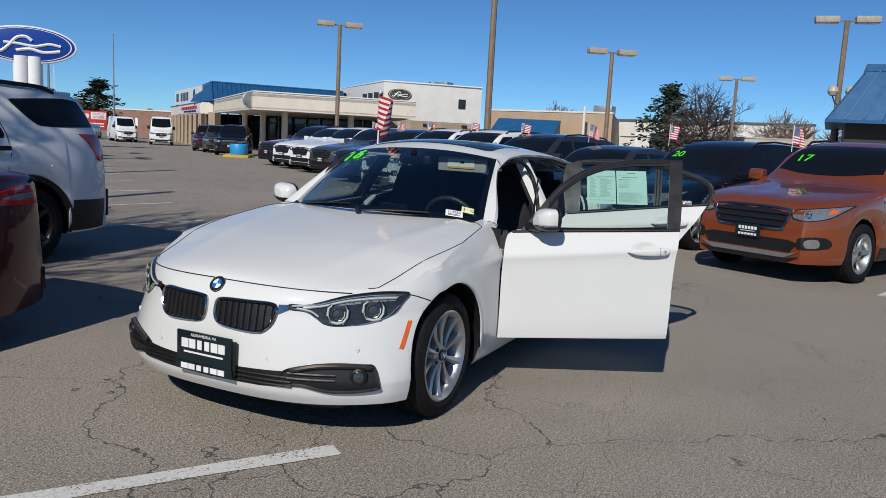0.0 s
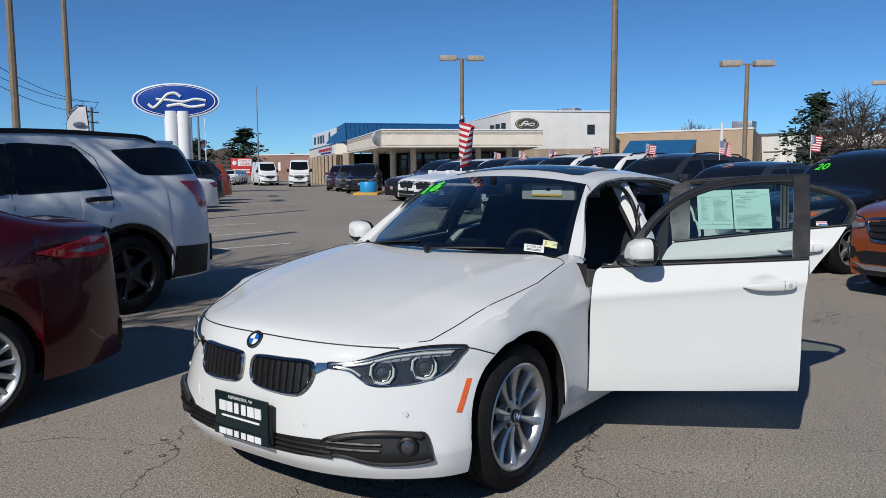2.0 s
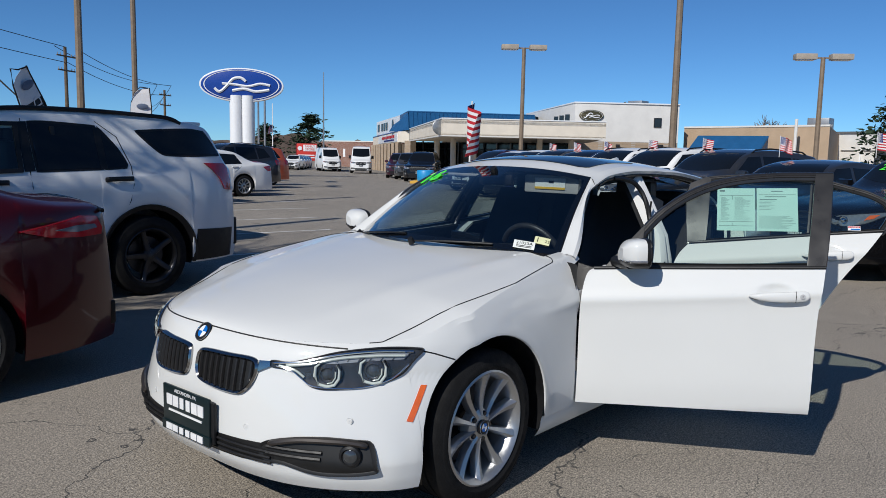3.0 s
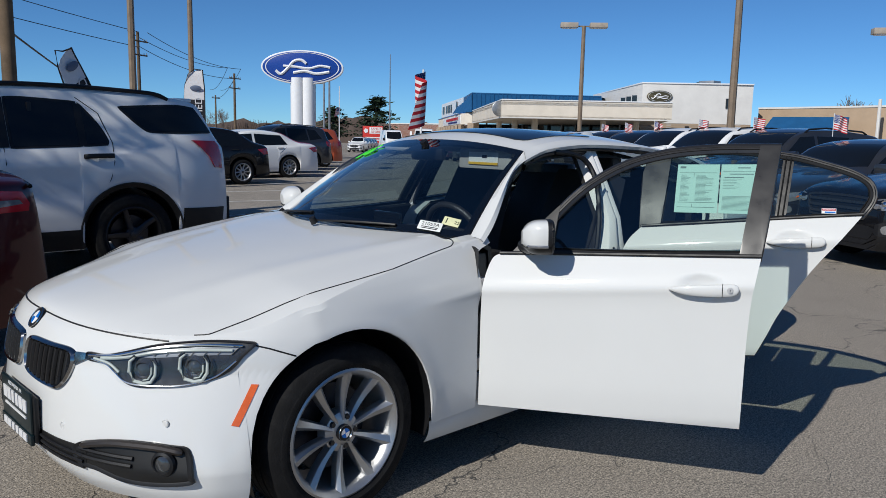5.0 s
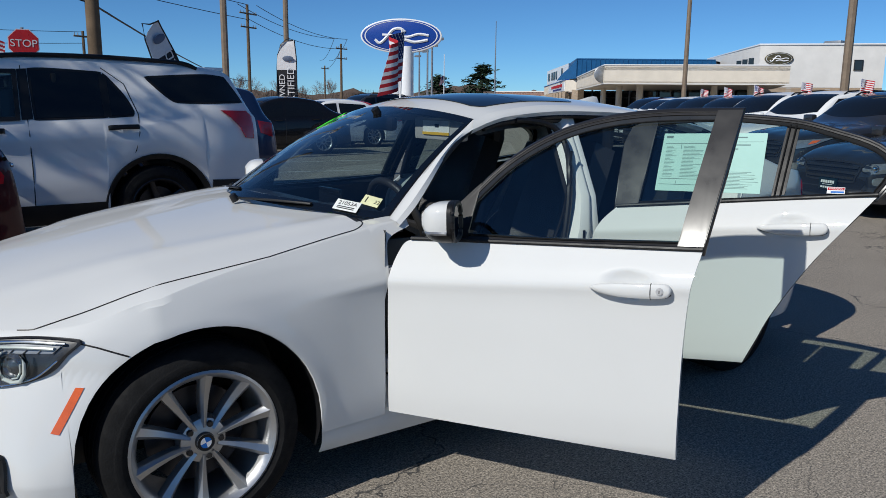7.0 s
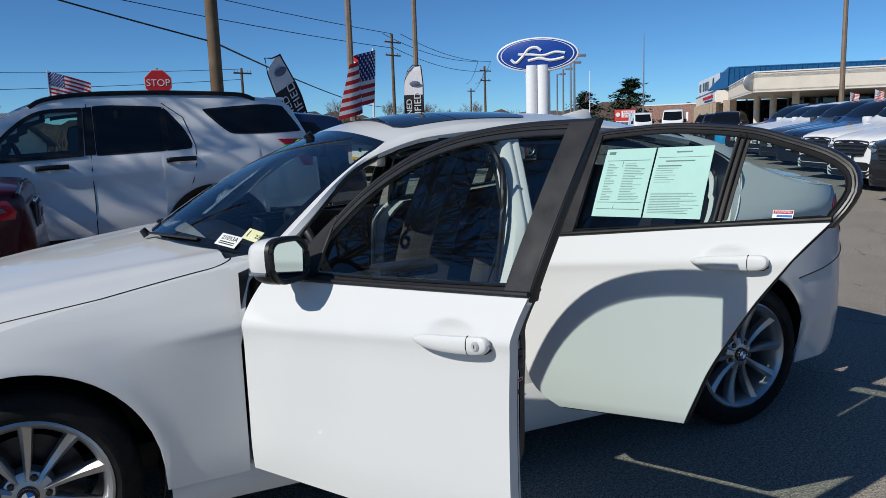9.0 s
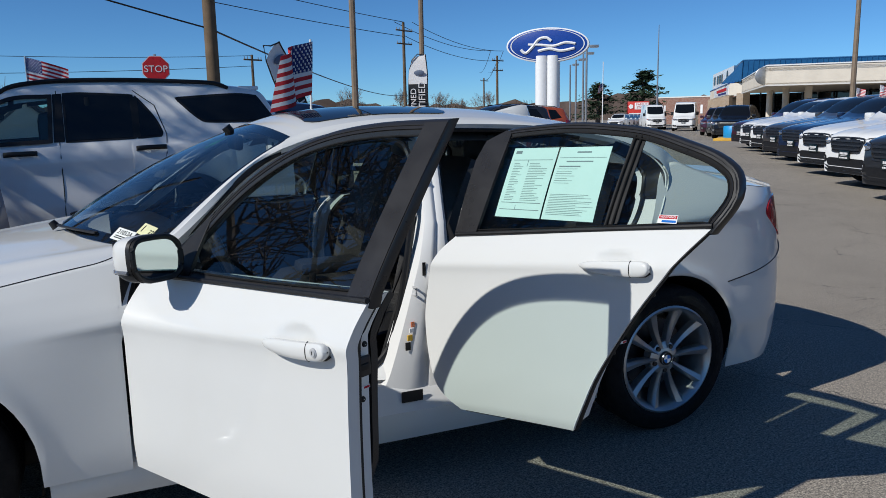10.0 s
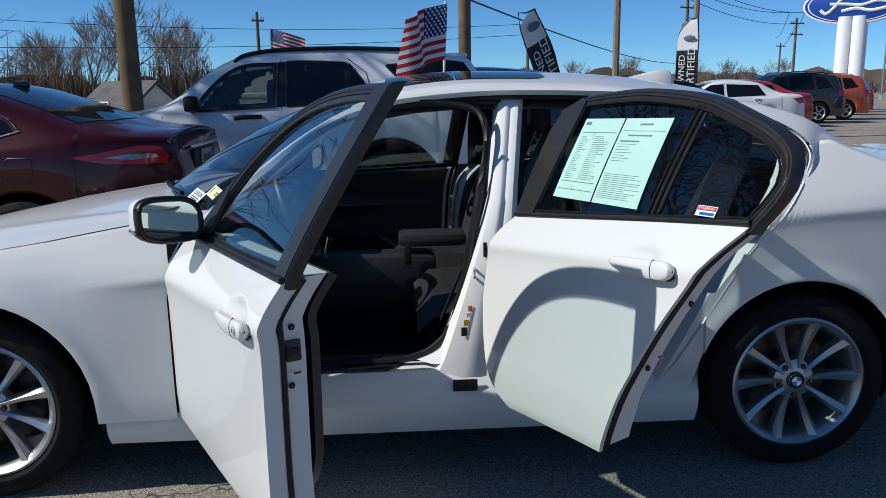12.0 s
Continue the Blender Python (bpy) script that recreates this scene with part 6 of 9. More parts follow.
    for f in [-0.03] + rng(0, 0.93, 15) + [0.96, 0.98, 0.995, 1.01]:
        x, z, y = grip(f)
        r = prof(f)
        rows.append([(x, s * (y + min(0.012, r) * math.copysign(abs(math.cos(q)) ** 0.7, math.cos(q))), z + r * math.sin(q) - 0.003 * math.sin(math.pi * f)) for q in (2 * math.pi * k / 16 for k in range(16))])
    grid_faces(bm, rows, True)
    h = part("door_handle", bm, WHITE, door)
    x, z, y = grip(0.765)
    part("handle_gap", tube([(x, s * (y + 0.0118 * math.cos(q)), z - 0.002 + (prof(0.765) + 0.0004) * math.sin(q)) for q in (math.pi * (k / 10 - 0.5) for k in range(11))], 0.0016, 6), BLACK, h)
    # black bar under the grip stands in for the shaded gap to the door
    part("handle_shade_line", tube([(grip(f)[0], s * (half_width(grip(f)[0], zh) + 0.003), grip(f)[1] - prof(f) - 0.001) for f in rng(0.02, 0.99, 16)], 0.0030, 6), BLACK, h)
    if kind == "front" and s > 0:
        x, z, y = grip(0.875)
        part("key_cylinder", lathe([(0.001, 0.0035), (0.0082, 0.0035), (0.0092, 0.0015), (0.0108, 0.0015), (0.0118, -0.002)], 24), GALVW, h, "", True, Matrix.Translation((x, y + 0.0118, z)))
        part("key_slot", box((x, y + 0.0155, z), (0.0022, 0.0012, 0.009)), BLACK, h)
    # latch, bumper stops on the rear edge
    if s > 0:
        e = at(0.966, 0.56, -0.082)
        if kind == "front":
          part("latch", box((e.x - 0.008, e.y, e.z), (0.010, 0.034, 0.05), 0.004), DARKALLOY, door)
          part("latch_slot", box((e.x - 0.015, e.y + 0.006, e.z), (0.004, 0.03, 0.016), 0.002), BLACK, door)
        for v, d, r in ((0.70, -0.032, 0.014), (0.66, -0.085, 0.008), (0.45, -0.074, 0.008)):
            q = at(0.972, v, d)
            part("edge_plug", lathe([(0.001, 0.003), (r * 0.8, 0.002), (r, -0.002)], 14, "Y"), BLACK, door, "", True, Matrix.Translation((q.x - 0.004, q.y, q.z)) @ pose(0, 0, 0, 0, 0, 90))
        q = at(0.966, 0.50, -0.082)
        part("edge_label", box((q.x - 0.007, q.y, q.z - 0.012), (0.0012, 0.034, 0.008)), SIGNWHITE0, door)
        part("edge_label", box((q.x - 0.0078, q.y - 0.006, q.z - 0.012), (0.0012, 0.018, 0.005)), FLAGRED, door)
    return door


def dense(poly, step=0.03):
    """A closed outline with its corners eased and points at even steps."""
    out = []
    n = len(poly)
    for i in range(n):
        a, b = Vector(poly[i]), Vector(poly[(i + 1) % n])
        p, q = Vector(poly[i - 1]), Vector(poly[(i + 2) % n])
        k = max(2, int((b - a).length / step))
        t0 = (b - p) * 0.5
        t1 = (q - a) * 0.5
        sharp0 = (a - p).normalized().dot((b - a).normalized()) < 0.75
        sharp1 = (b - a).normalized().dot((q - b).normalized()) < 0.75
        if sharp0:
            t0 = b - a
        if sharp1:
            t1 = b - a
        L = (b - a).length
        t0, t1 = t0.normalized() * L, t1.normalized() * L
        for j in range(k):
            s = j / k
            out.append(a * (2 * s ** 3 - 3 * s * s + 1) + t0 * (s ** 3 - 2 * s * s + s) + b * (-2 * s ** 3 + 3 * s * s) + t1 * (s ** 3 - s * s))
    return out


CLEAR2 = window_glass("rear_door_glass", (0.62, 0.74, 0.70))


def hinge_swing(hx, hy, deg, lift):
    ax = Vector((0, -math.sin(lift), math.cos(lift)))
    return Matrix.Translation((hx, hy, 0.3)) @ Matrix.Rotation(radians(-deg), 4, ax) @ Matrix.Translation((-hx, -hy, -0.3))


SWING_F = hinge_swing(-0.665, 0.862, 63.2, 0.024)
SWING_R = hinge_swing(-1.735, 0.868, 67.4, 0.035) @ Matrix.Translation((0, 0.87, 0.75)) @ Matrix.Rotation(0.085, 4, "X") @ Matrix.Translation((0, -0.87, -0.75))
fdoor = make_door("front", 1, SWING_F)
rdoor = make_door("rear", 1, SWING_R)
make_door("front", -1)
make_door("rear", -1)


def door_mirror(s, door):
    """Body-coloured cap, dark base and real mirror glass facing back."""
    c = Vector((-0.925, s * 0.912, 0.988))
    bm = bmesh.new()
    rows = []
    for f in rng(0, 1, 8):
        x = lerp(0.058, -0.046, f)
        k = max(1 - (1 - min(f * 1.25, 1)) ** 2.6, 0.10) ** 0.42
        rows.append([(c.x + x, c.y + s * 0.101 * k * math.copysign(abs(math.cos(q)) ** 0.65, math.cos(q)), max(c.z + 0.008 + 0.068 * k * math.copysign(abs(math.sin(q)) ** 0.6, math.sin(q)) + 0.012 * math.cos(q), c.z - 0.052)) for q in (2 * math.pi * j / 28 for j in range(28))])
    grid_faces(bm, rows[:8], True)
    bm.faces.new([bm.verts.new(p) for p in rows[0]])
    turn = Matrix.Translation(c) @ Matrix.Rotation(s * 0.31, 4, "Z") @ Matrix.Translation(-c)
    cap = part("door_mirror", bm, WHITE, door, "white cap door mirror with black base", True, turn)
    sh = bmesh.new()
    grid_faces(sh, [[(p[0], (p[1] - c.y) * 1.015 + c.y, (p[2] - c.z) * 1.015 + c.z) for p in r] for r in rows[7:]], True)
    sh.faces.new([sh.verts.new(p) for p in rows[-1]])
    part("mirror_shroud", sh, BLACK, cap)
    low = bmesh.new()
    rows2 = [[((p[0] - c.x) * 1.01 + c.x, (p[1] - c.y) * 1.012 + c.y, min((p[2] - c.z) * 1.03 + c.z, c.z - 0.022)) for p in r] for r in rows]
    grid_faces(low, rows2, True)
    low.faces.new([low.verts.new(p) for p in rows2[-1]])
    part("mirror_base", low, BLACK, cap)
    part("mirror_arm", tube([(-0.885, s * (glass_y(-0.885, 0.95) - 0.0), 0.945), (-0.90, s * 0.85, 0.942), (-0.915, s * 0.90, 0.950)], [0.026, 0.022, 0.026], 10), BLACK, cap)
    part("indicator_strip", tube([(c.x + 0.038, c.y - s * 0.07, c.z - 0.018), (c.x + 0.053, c.y, c.z - 0.018), (c.x + 0.032, c.y + s * 0.080, c.z - 0.018), (c.x + 0.004, c.y + s * 0.0965, c.z - 0.016), (c.x - 0.034, c.y + s * 0.100, c.z - 0.016)], 0.0065, 6), CLEARLENS, cap)
    g = bmesh.new()
    pts = [(c.x - 0.0500, c.y + s * 0.090 * math.copysign(abs(math.cos(q)) ** 0.6, math.cos(q)), c.z + 0.008 + 0.058 * math.copysign(abs(math.sin(q)) ** 0.7, math.sin(q)) + 0.012 * math.cos(q)) for q in (2 * math.pi * j / 32 for j in range(32))]
    g.faces.new([g.verts.new(p) for p in pts])
    part("mirror_glass", g, MIRROR, cap, smooth=False)
    rim = [Vector(p) for p in pts]
    part("mirror_rim", tube([(p.x, c.y + (p.y - c.y) * 1.06, c.z + (p.z - c.z) * 1.05) for p in rim + rim[:1]], 0.0085, 8), BLACK, cap)


MIRROR = plain("mirror_silver", (0.86, 0.88, 0.88), 0.01, 1.0, 0.5, 0.0)
door_mirror(1, fdoor)
door_mirror(-1, SED)

for x_, y_ in ((0.0, 0.0), (-2.81, 0.0)):
    for s_ in (1, -1):
        wh = wheel(SED, x_, s_ * (0.752 if x_ == 0 else 0.772), WR, w=0.225, rim_r=0.229, style="vee", spokes=5, spin=(0.25 if x_ == 0 else 0.05), bolts=True)
        round_badge(wh, Matrix.Translation((0, 0.225 * 0.40 + 0.008, 0)), 0.029)

# ---- sedan: cabin fittings ----
def seat(x, y, rear=False, wid=0.52):
    """Leather front seat: cushion, bolstered back, head restraint."""
    st = []
    bm = bmesh.new()
    rows = []
    for f in rng(0, 1, 8):
        xx = x + lerp(0.27, -0.25, f)
        zc = 0.565 - 0.03 * f + 0.03 * math.sin(math.pi * min(f * 1.1, 1)) - (0.05 if f < 0.1 else 0)
        rows.append([(xx, y + wid / 2 * u, zc + 0.045 * abs(u) ** 3 - (0.09 if abs(u) > 0.97 else 0)) for u in rng(-1, 1, 12)])
    grid_faces(bm, rows)
    st.append(("seat_cushion", thick(bm, 0.13), LEATHER))
    bm = bmesh.new()
    rows = []
    for f in rng(0, 1, 10):
        xx = x - 0.22 - 0.20 * f + 0.025 * math.sin(math.pi * f)
        w = wid / 2 * lerp(1.0, 0.82, f ** 2)
        rows.append([(xx + 0.06 * abs(u) ** 3 * (1 - 0.5 * f), y + w * u, 0.56 + 0.60 * f) for u in rng(-1, 1, 12)])
    grid_faces(bm, rows)
    st.append(("seat_back", thick(bm, 0.11), LEATHER))
    bm = box((x - 0.44, y, 1.225), (0.10, 0.26, 0.17), 0.045)
    st.append(("head_restraint", bm, LEATHER))
    bm = tube([(x - 0.43, y - 0.05, 1.12), (x - 0.435, y - 0.05, 1.18)], 0.007, 6)
    add_tube(bm, [(x - 0.43, y + 0.05, 1.12), (x - 0.435, y + 0.05, 1.18)], 0.007, 6)
    st.append(("restraint_posts", bm, CHROME))
    st.append(("seat_base", box((x, y, 0.38), (0.48, 0.42, 0.18), 0.02), BLACK))
    first = None
    for nm, b_, mt in st:
        first_ob = part(nm, b_, mt, first or SED)
        first = first or first_ob


def inside():
    seat(-1.74, 0.37)
    seat(-1.66, -0.37)
    bm = bmesh.new()
    rows = []
    for f in rng(0, 1, 6):
        rows.append([(lerp(-2.02, -2.55, f), y, 0.55 - 0.04 * f + 0.03 * math.sin(math.pi * f)) for y in rng(-0.64, 0.64, 10)])
    grid_faces(bm, rows)
    part("rear_seat_cushion", thick(bm, 0.2), LEATHER, SED)
    bm = bmesh.new()
    rows = []
    for f in rng(0, 1, 8):
        rows.append([(lerp(-2.50, -2.74, f) + 0.02 * math.cos(y * 9), y * lerp(1, 0.9, f), 0.53 + 0.57 * f) for y in rng(-0.66, 0.66, 16)])
    grid_faces(bm, rows)
    part("rear_seat_back", thick(bm, 0.12), LEATHER, SED)
    for y in (-0.36, 0.36):
        part("rear_head_restraint", box((-2.74, y, 1.15), (0.09, 0.24, 0.12), 0.035), LEATHER, SED)
    part("parcel_shelf", box((-2.98, 0, 1.05), (0.40, 1.10, 0.03), 0.01), BLACK, SED)
    part("rear_bulkhead", box((-2.85, 0, 0.70), (0.06, 1.25, 0.75), 0.01), BLACK, SED)
    # dashboard, console, steering wheel
    bm = bmesh.new()
    rows = []
    prof = [(-0.50, 0.92), (-0.70, 0.945), (-0.84, 0.935), (-0.92, 0.895), (-0.935, 0.80), (-0.90, 0.66), (-0.84, 0.50)]
    for u in rng(-1, 1, 16):
        y = 0.69 * u
        hump = 0.035 * math.exp(-((y - 0.36) / 0.16) ** 2)
        rows.append([(px - 0.02 * (1 - u * u), y, pz + (hump if 0.87 < pz else 0)) for px, pz in prof])
    grid_faces(bm, rows)
    part("dashboard", thick(bm, 0.02), LEATHER, SED)
    part("dash_trim", tube([(-0.955, y, 0.80) for y in rng(-0.62, 0.12, 8)], 0.012, 6), ALLOY, SED)
    part("centre_screen", box((-0.90, 0.0, 0.955), (0.02, 0.20, 0.085), 0.006), PRIVACY, SED)
    part("centre_console", box((-1.20, 0, 0.52), (0.75, 0.20, 0.26), 0.04), LEATHER, SED)
    part("armrest", box((-1.56, 0, 0.71), (0.30, 0.16, 0.06), 0.026), LEATHER, SED)
    part("gear_lever", tube([(-1.08, 0.02, 0.64), (-1.10, 0.02, 0.73)], [0.016, 0.022], 10), CHROME, SED)
    c = Vector((-1.02, 0.37, 0.885))
    n = Vector((-0.93, 0, 0.36)).normalized()
    M = Matrix.Translation(c) @ n.to_track_quat("Y", "Z").to_matrix().to_4x4()
    ring = [Vector((0.185 * math.cos(q), 0, 0.185 * math.sin(q))) for q in (2 * math.pi * k / 40 for k in range(41))]
    w = part("steering_wheel", tube(ring, 0.0165, 10, False), LEATHER, SED, "", True, M)
    hub = box((0, 0.0, 0), (0.16, 0.05, 0.11), 0.025)
    add_box(hub, (0.11, -0.005, 0.0), (0.14, 0.022, 0.04), 0.008)
    add_box(hub, (-0.11, -0.005, 0.0), (0.14, 0.022, 0.04), 0.008)
    add_box(hub, (0, -0.005, -0.11), (0.05, 0.022, 0.14), 0.008)
    part("wheel_hub", hub, LEATHER, w)
    part("steering_column", tube([c, c + Vector((0.22, 0, -0.10))], 0.05, 12), BLACK, SED)
    part("rear_view_mirror", box((-1.17, 0.0, 1.285), (0.035, 0.24, 0.065), 0.018), BLACK, SED)
    part("mirror_stem", tube([(-1.17, 0, 1.305), (-1.135, 0, 1.352)], 0.02, 8), BLACK, SED)
    # sun visor, lowered, with a slip of paper
    for y, a in ((0.36, 1), (-0.36, 0)):
        part("sun_visor", box((-1.295, y * 0.84, 1.268 if a else 1.305), (0.04 if a else 0.15, 0.36, 0.10 if a else 0.02), 0.012), plain("grey_visor", (0.42, 0.41, 0.39), 0.9), SED)
    slip = part("visor_slip", box((-1.272, 0.30, 1.272), (0.004, 0.20, 0.062)), plain("paper_white", (0.78, 0.80, 0.76), 0.8), SED)
    part("slip_band", box((-1.269, 0.30, 1.247), (0.003, 0.20, 0.012)), plain("label_yellow", (0.75, 0.45, 0.03), 0.5), slip)
    part("slip_bar", box((-1.269, 0.31, 1.282), (0.003, 0.03, 0.014)), BLACK, slip)
    for s in (1, -1):
        part("inner_sill", box((-1.55, s * 0.655, 0.33), (1.75, 0.03, 0.14), 0.01), LEATHER, SED)
        part("kick_panel", box((-0.80, s * 0.66, 0.60), (0.22, 0.05, 0.55), 0.02), LEATHER, SED)
    part("firewall", box((-0.66, 0, 0.62), (0.05, 1.40, 0.62), 0.01), BLACK, SED)
    # pedals, belt
    part("seat_belt", tube(spline([(-1.72, 0.70, 1.18), (-1.70, 0.68, 0.90), (-1.60, 0.64, 0.62), (-1.52, 0.62, 0.42)], 6), 0.006, 6), BLACK, SED)
    part("belt_buckle", box((-1.45, 0.12, 0.66), (0.03, 0.02, 0.09), 0.006), BLACK, SED)
    # wipers
    def ws(u, v, d):
        e = 1e-3
        p = wind_pt(u, v)
        nn = (wind_pt(u + e, v) - p).cross(wind_pt(u, v + e) - p).normalized()
        return p + (nn if nn.z > 0 else -nn) * d
    for u0, u1, v0, v1 in ((0.02, 0.60, -0.020, 0.030), (-0.86, -0.12, -0.015, 0.045)):
        arm = part("wiper", tube([ws(lerp(u0, u1, f), lerp(v0, v1, f), 0.006 + 0.005 * math.sin(math.pi * f)) for f in rng(0, 1, 10)], 0.005, 6), BLACK, SED)
        part("wiper_blade", tube([ws(lerp(u0, u1, f), lerp(v0, v1, f) + 0.008, 0.004) for f in rng(0.1, 1.0, 10)], 0.004, 6), RUBBER, arm)
        part("wiper_pivot", tube([ws(u0, v0 - 0.01, 0.0), ws(u0, v0 - 0.01, 0.03)], [0.018, 0.014], 10), BLACK, arm)


inside()


def screen_pose(u, v, d=0.006, roll=0.0):
    """A pose on the windscreen glass, reading from outside in front."""
    e = 1e-3
    p = wind_pt(u, v)
    right = (wind_pt(u + e, v) - p).normalized()
    up = (wind_pt(u, v + e) - p).normalized()
    n = right.cross(up).normalized()
    up = n.cross(right).normalized()
    return Matrix.Translation(p + n * d) @ Matrix(((right.x, up.x, n.x, 0), (right.y, up.y, n.y, 0), (right.z, up.z, n.z, 0), (0, 0, 0, 1))) @ Matrix.Rotation(radians(roll), 4, "Z")


part("windscreen_numeral", text_mesh("16", 0.19, 0.002, 0.003), GREENPAINT, SED, "bright green painted numeral on the windscreen", False, screen_pose(-0.83, 0.82, 0.006, 10))
PAPER = plain("paper_white", (0.78, 0.80, 0.76), 0.8)
tag = thing("stock_label", screen_pose(0.785, 0.055, 0.006, -4), "small white stock label reading 21053A on the windscreen", "label")
part("paper", box((0, 0, 0), (0.105, 0.052, 0.001)), PAPER, tag)
part("lettering", text_mesh("21053A", 0.026, 0.0004), BLACK, tag, "", False, Matrix.Translation((0, 0.009, 0.001)))
for y_ in (-0.008, -0.016):
    part("text_bar", box((0, y_, 0.001), (0.075, 0.004, 0.0006)), BLACK, tag)
tag = thing("inspection_sticker", screen_pose(0.875, 0.115, 0.004, -8), "yellow and white inspection sticker reading 1 22", "sticker")
part("paper", box((0, 0, 0), (0.076, 0.048, 0.001)), plain("sticker_yellow", (0.72, 0.72, 0.42), 0.6), tag)
part("lettering", text_mesh("1", 0.042, 0.0004), BLACK, tag, "", False, Matrix.Translation((-0.022, 0, 0.001)))
part("lettering", text_mesh("22", 0.024, 0.0004), BLACK, tag, "", False, Matrix.Translation((0.026, -0.002, 0.001)))


def door_sheet(x0, x1, name, label, bars, inside_=0.008):
    """A mint-green paper on the rear door pane, with lines of print as bars."""
    def fn(x, z, d):
        return SWING_R @ Vector((x, glass_y(x, z) - 0.004 + 0.146 * max(z - 1.0, 0) + d, z))
    m = thing(name, pose(0, 0, 0), label, "paper sheet", "window papers")
    bm = bmesh.new()
    grid_faces(bm, [[fn(lerp(x0, x1, i / 6), z, 0.003) for i in range(7)] for z in rng(1.027, 1.267, 6)])
    part("paper", thick(bm, 0.0008), plain("mint_paper", (0.40, 0.62, 0.55), 0.8, 0, 0.3, 0.03), m)
    for f0, f1, v, h in bars:
        z0 = lerp(1.030, 1.264, v)
        bm = bmesh.new()
        grid_faces(bm, [[fn(lerp(x0, x1, lerp(f0, f1, i / 4)), z, 0.0045) for i in range(5)] for z in (z0, z0 + h)])
        part("print_line", bm, plain("faded_print", (0.13, 0.20, 0.20), 0.8), m)


rnd_ = random.Random(5)
bars1 = [(0.06, 0.94, 0.83, 0.002), (0.06, 0.94, 0.20, 0.002), (0.06, 0.94, 0.10, 0.002), (0.40, 0.41, 0.10, 0.17), (0.06, 0.20, 0.93, 0.010)]
for v_ in rng(0.24, 0.78, 22):
    bars1.append((0.10, 0.10 + rnd_.uniform(0.1, 0.24), v_, 0.0014))
    bars1.append((0.46, 0.46 + rnd_.uniform(0.2, 0.42), v_, 0.0014))
bars2 = [(0.36, 0.64, 0.93, 0.005), (0.05, 0.95, 0.86, 0.0014), (0.20, 0.72, 0.80, 0.004), (0.08, 0.50, 0.73, 0.004)]
for v_ in list(rng(0.50, 0.70, 6)) + list(rng(0.06, 0.34, 12)):
    bars2.append((0.06, rnd_.uniform(0.6, 0.95) if v_ < 0.4 else rnd_.uniform(0.3, 0.5), v_, 0.0013))
door_sheet(-1.963, -2.165, "window_sheet", "mint green printed price form taped inside the rear door glass", bars1)
door_sheet(-2.172, -2.383, "window_sheet", "mint green printed warranty form taped inside the rear door glass", bars2)
st = thing("warning_sticker", SWING_R @ Matrix.Translation((-2.651, glass_y(-2.651, 1.05) + 0.020, 1.051)) @ pose(0, 0, 0, 90 - 26, 0, 180), "small red and blue warning sticker on rear quarter glass", "sticker")
part("paper", box((0, 0, 0), (0.060, 0.026, 0.001)), SIGNWHITE0, st)
part("stripe", box((0, 0.006, 0.001), (0.056, 0.010, 0.001)), FLAGRED, st)
part("stripe", box((0.005, -0.007, 0.001), (0.044, 0.007, 0.001)), BADGEBLUE, st)
part("lettering", text_mesh("WARNING", 0.010, 0.0003), SIGNWHITE0, st, "", False, Matrix.Translation((0, 0.006, 0.0018)))
car_flag(pose(-1.66, -0.60, 1.33, 0, -2, 0), "striped flag on a white pole clipped to the white sedan's window", up=0.45, span=0.29, drop=0.27, az=0.72, wave=0.045, seed=3)

# ---- ground ----
def ground():
    bm = bmesh.new()
    xs = [-900, -500, -300, -200] + [-150 + 6 * k for k in range(36)] + [80, 110, 150, 220, 320, 500, 900]
    ys = [-900, -500, -300, -200] + [-150 + 6 * k for k in range(36)] + [80, 110, 150, 220, 320, 500, 900]
    grid_faces(bm, [[(x, y, max(ground_z(x, y), -1.2)) for x in xs] for y in ys])
    ob = part("ground", bm, ASPHALT)
    tagged(ob, "worn grey asphalt car park with fine cracks", "ground", "", "structure")


ground()


def paint_line(a, b, w=0.10):
    a, b = Vector((*a, ground_z(*a) + 0.004)), Vector((*b, ground_z(*b) + 0.004))
    d = (b - a).normalized()
    s = Vector((-d.y, d.x, 0)) * w / 2
    n = 14
    rnd = random.Random(int(a.x * 100))
    bm = bmesh.new()
    rows = []
    for k in range(n + 1):
        p = a.lerp(b, k / n)
        j1, j2 = rnd.uniform(0.86, 1.1), rnd.uniform(0.86, 1.1)
        rows.append([p + s * j1, p - s * j2])
    grid_faces(bm, rows)
    ob = part("parking_line", bm, LINE)
    tagged(ob, "worn white painted parking bay line on asphalt", "parking line", "bay lines", "structure")


paint_line((0.68, 0.66), (3.9, -1.60), 0.11)
paint_line((-0.9, -2.1), (-1.5, -1.55), 0.10)
ROWDIR = Vector((-0.575, -0.818, 0))
for k in range(9):
    p = Vector((-5.4, -5.9, 0)) + ROWDIR * (2.75 * k)
    paint_line((p.x, p.y), (p.x + 4.2, p.y - 0.9))
for k in range(4):
    p = Vector((-5.9, 3.2, 0)) + ROWDIR * (2.5 * k)
    paint_line((p.x, p.y), (p.x - 4.0, p.y + 1.4))


# ---- showroom and far buildings ----
def polar(az, d):
    return Vector((3.517 + d * math.cos(radians(az)), 2.523 + d * math.sin(radians(az)), 0))


def far(az, d):
    """A spot on the ground by its bearing and distance from the middle of the walk."""
    return Vector((2.63 + d * math.cos(radians(az)), 2.62 + d * math.sin(radians(az)), 0))


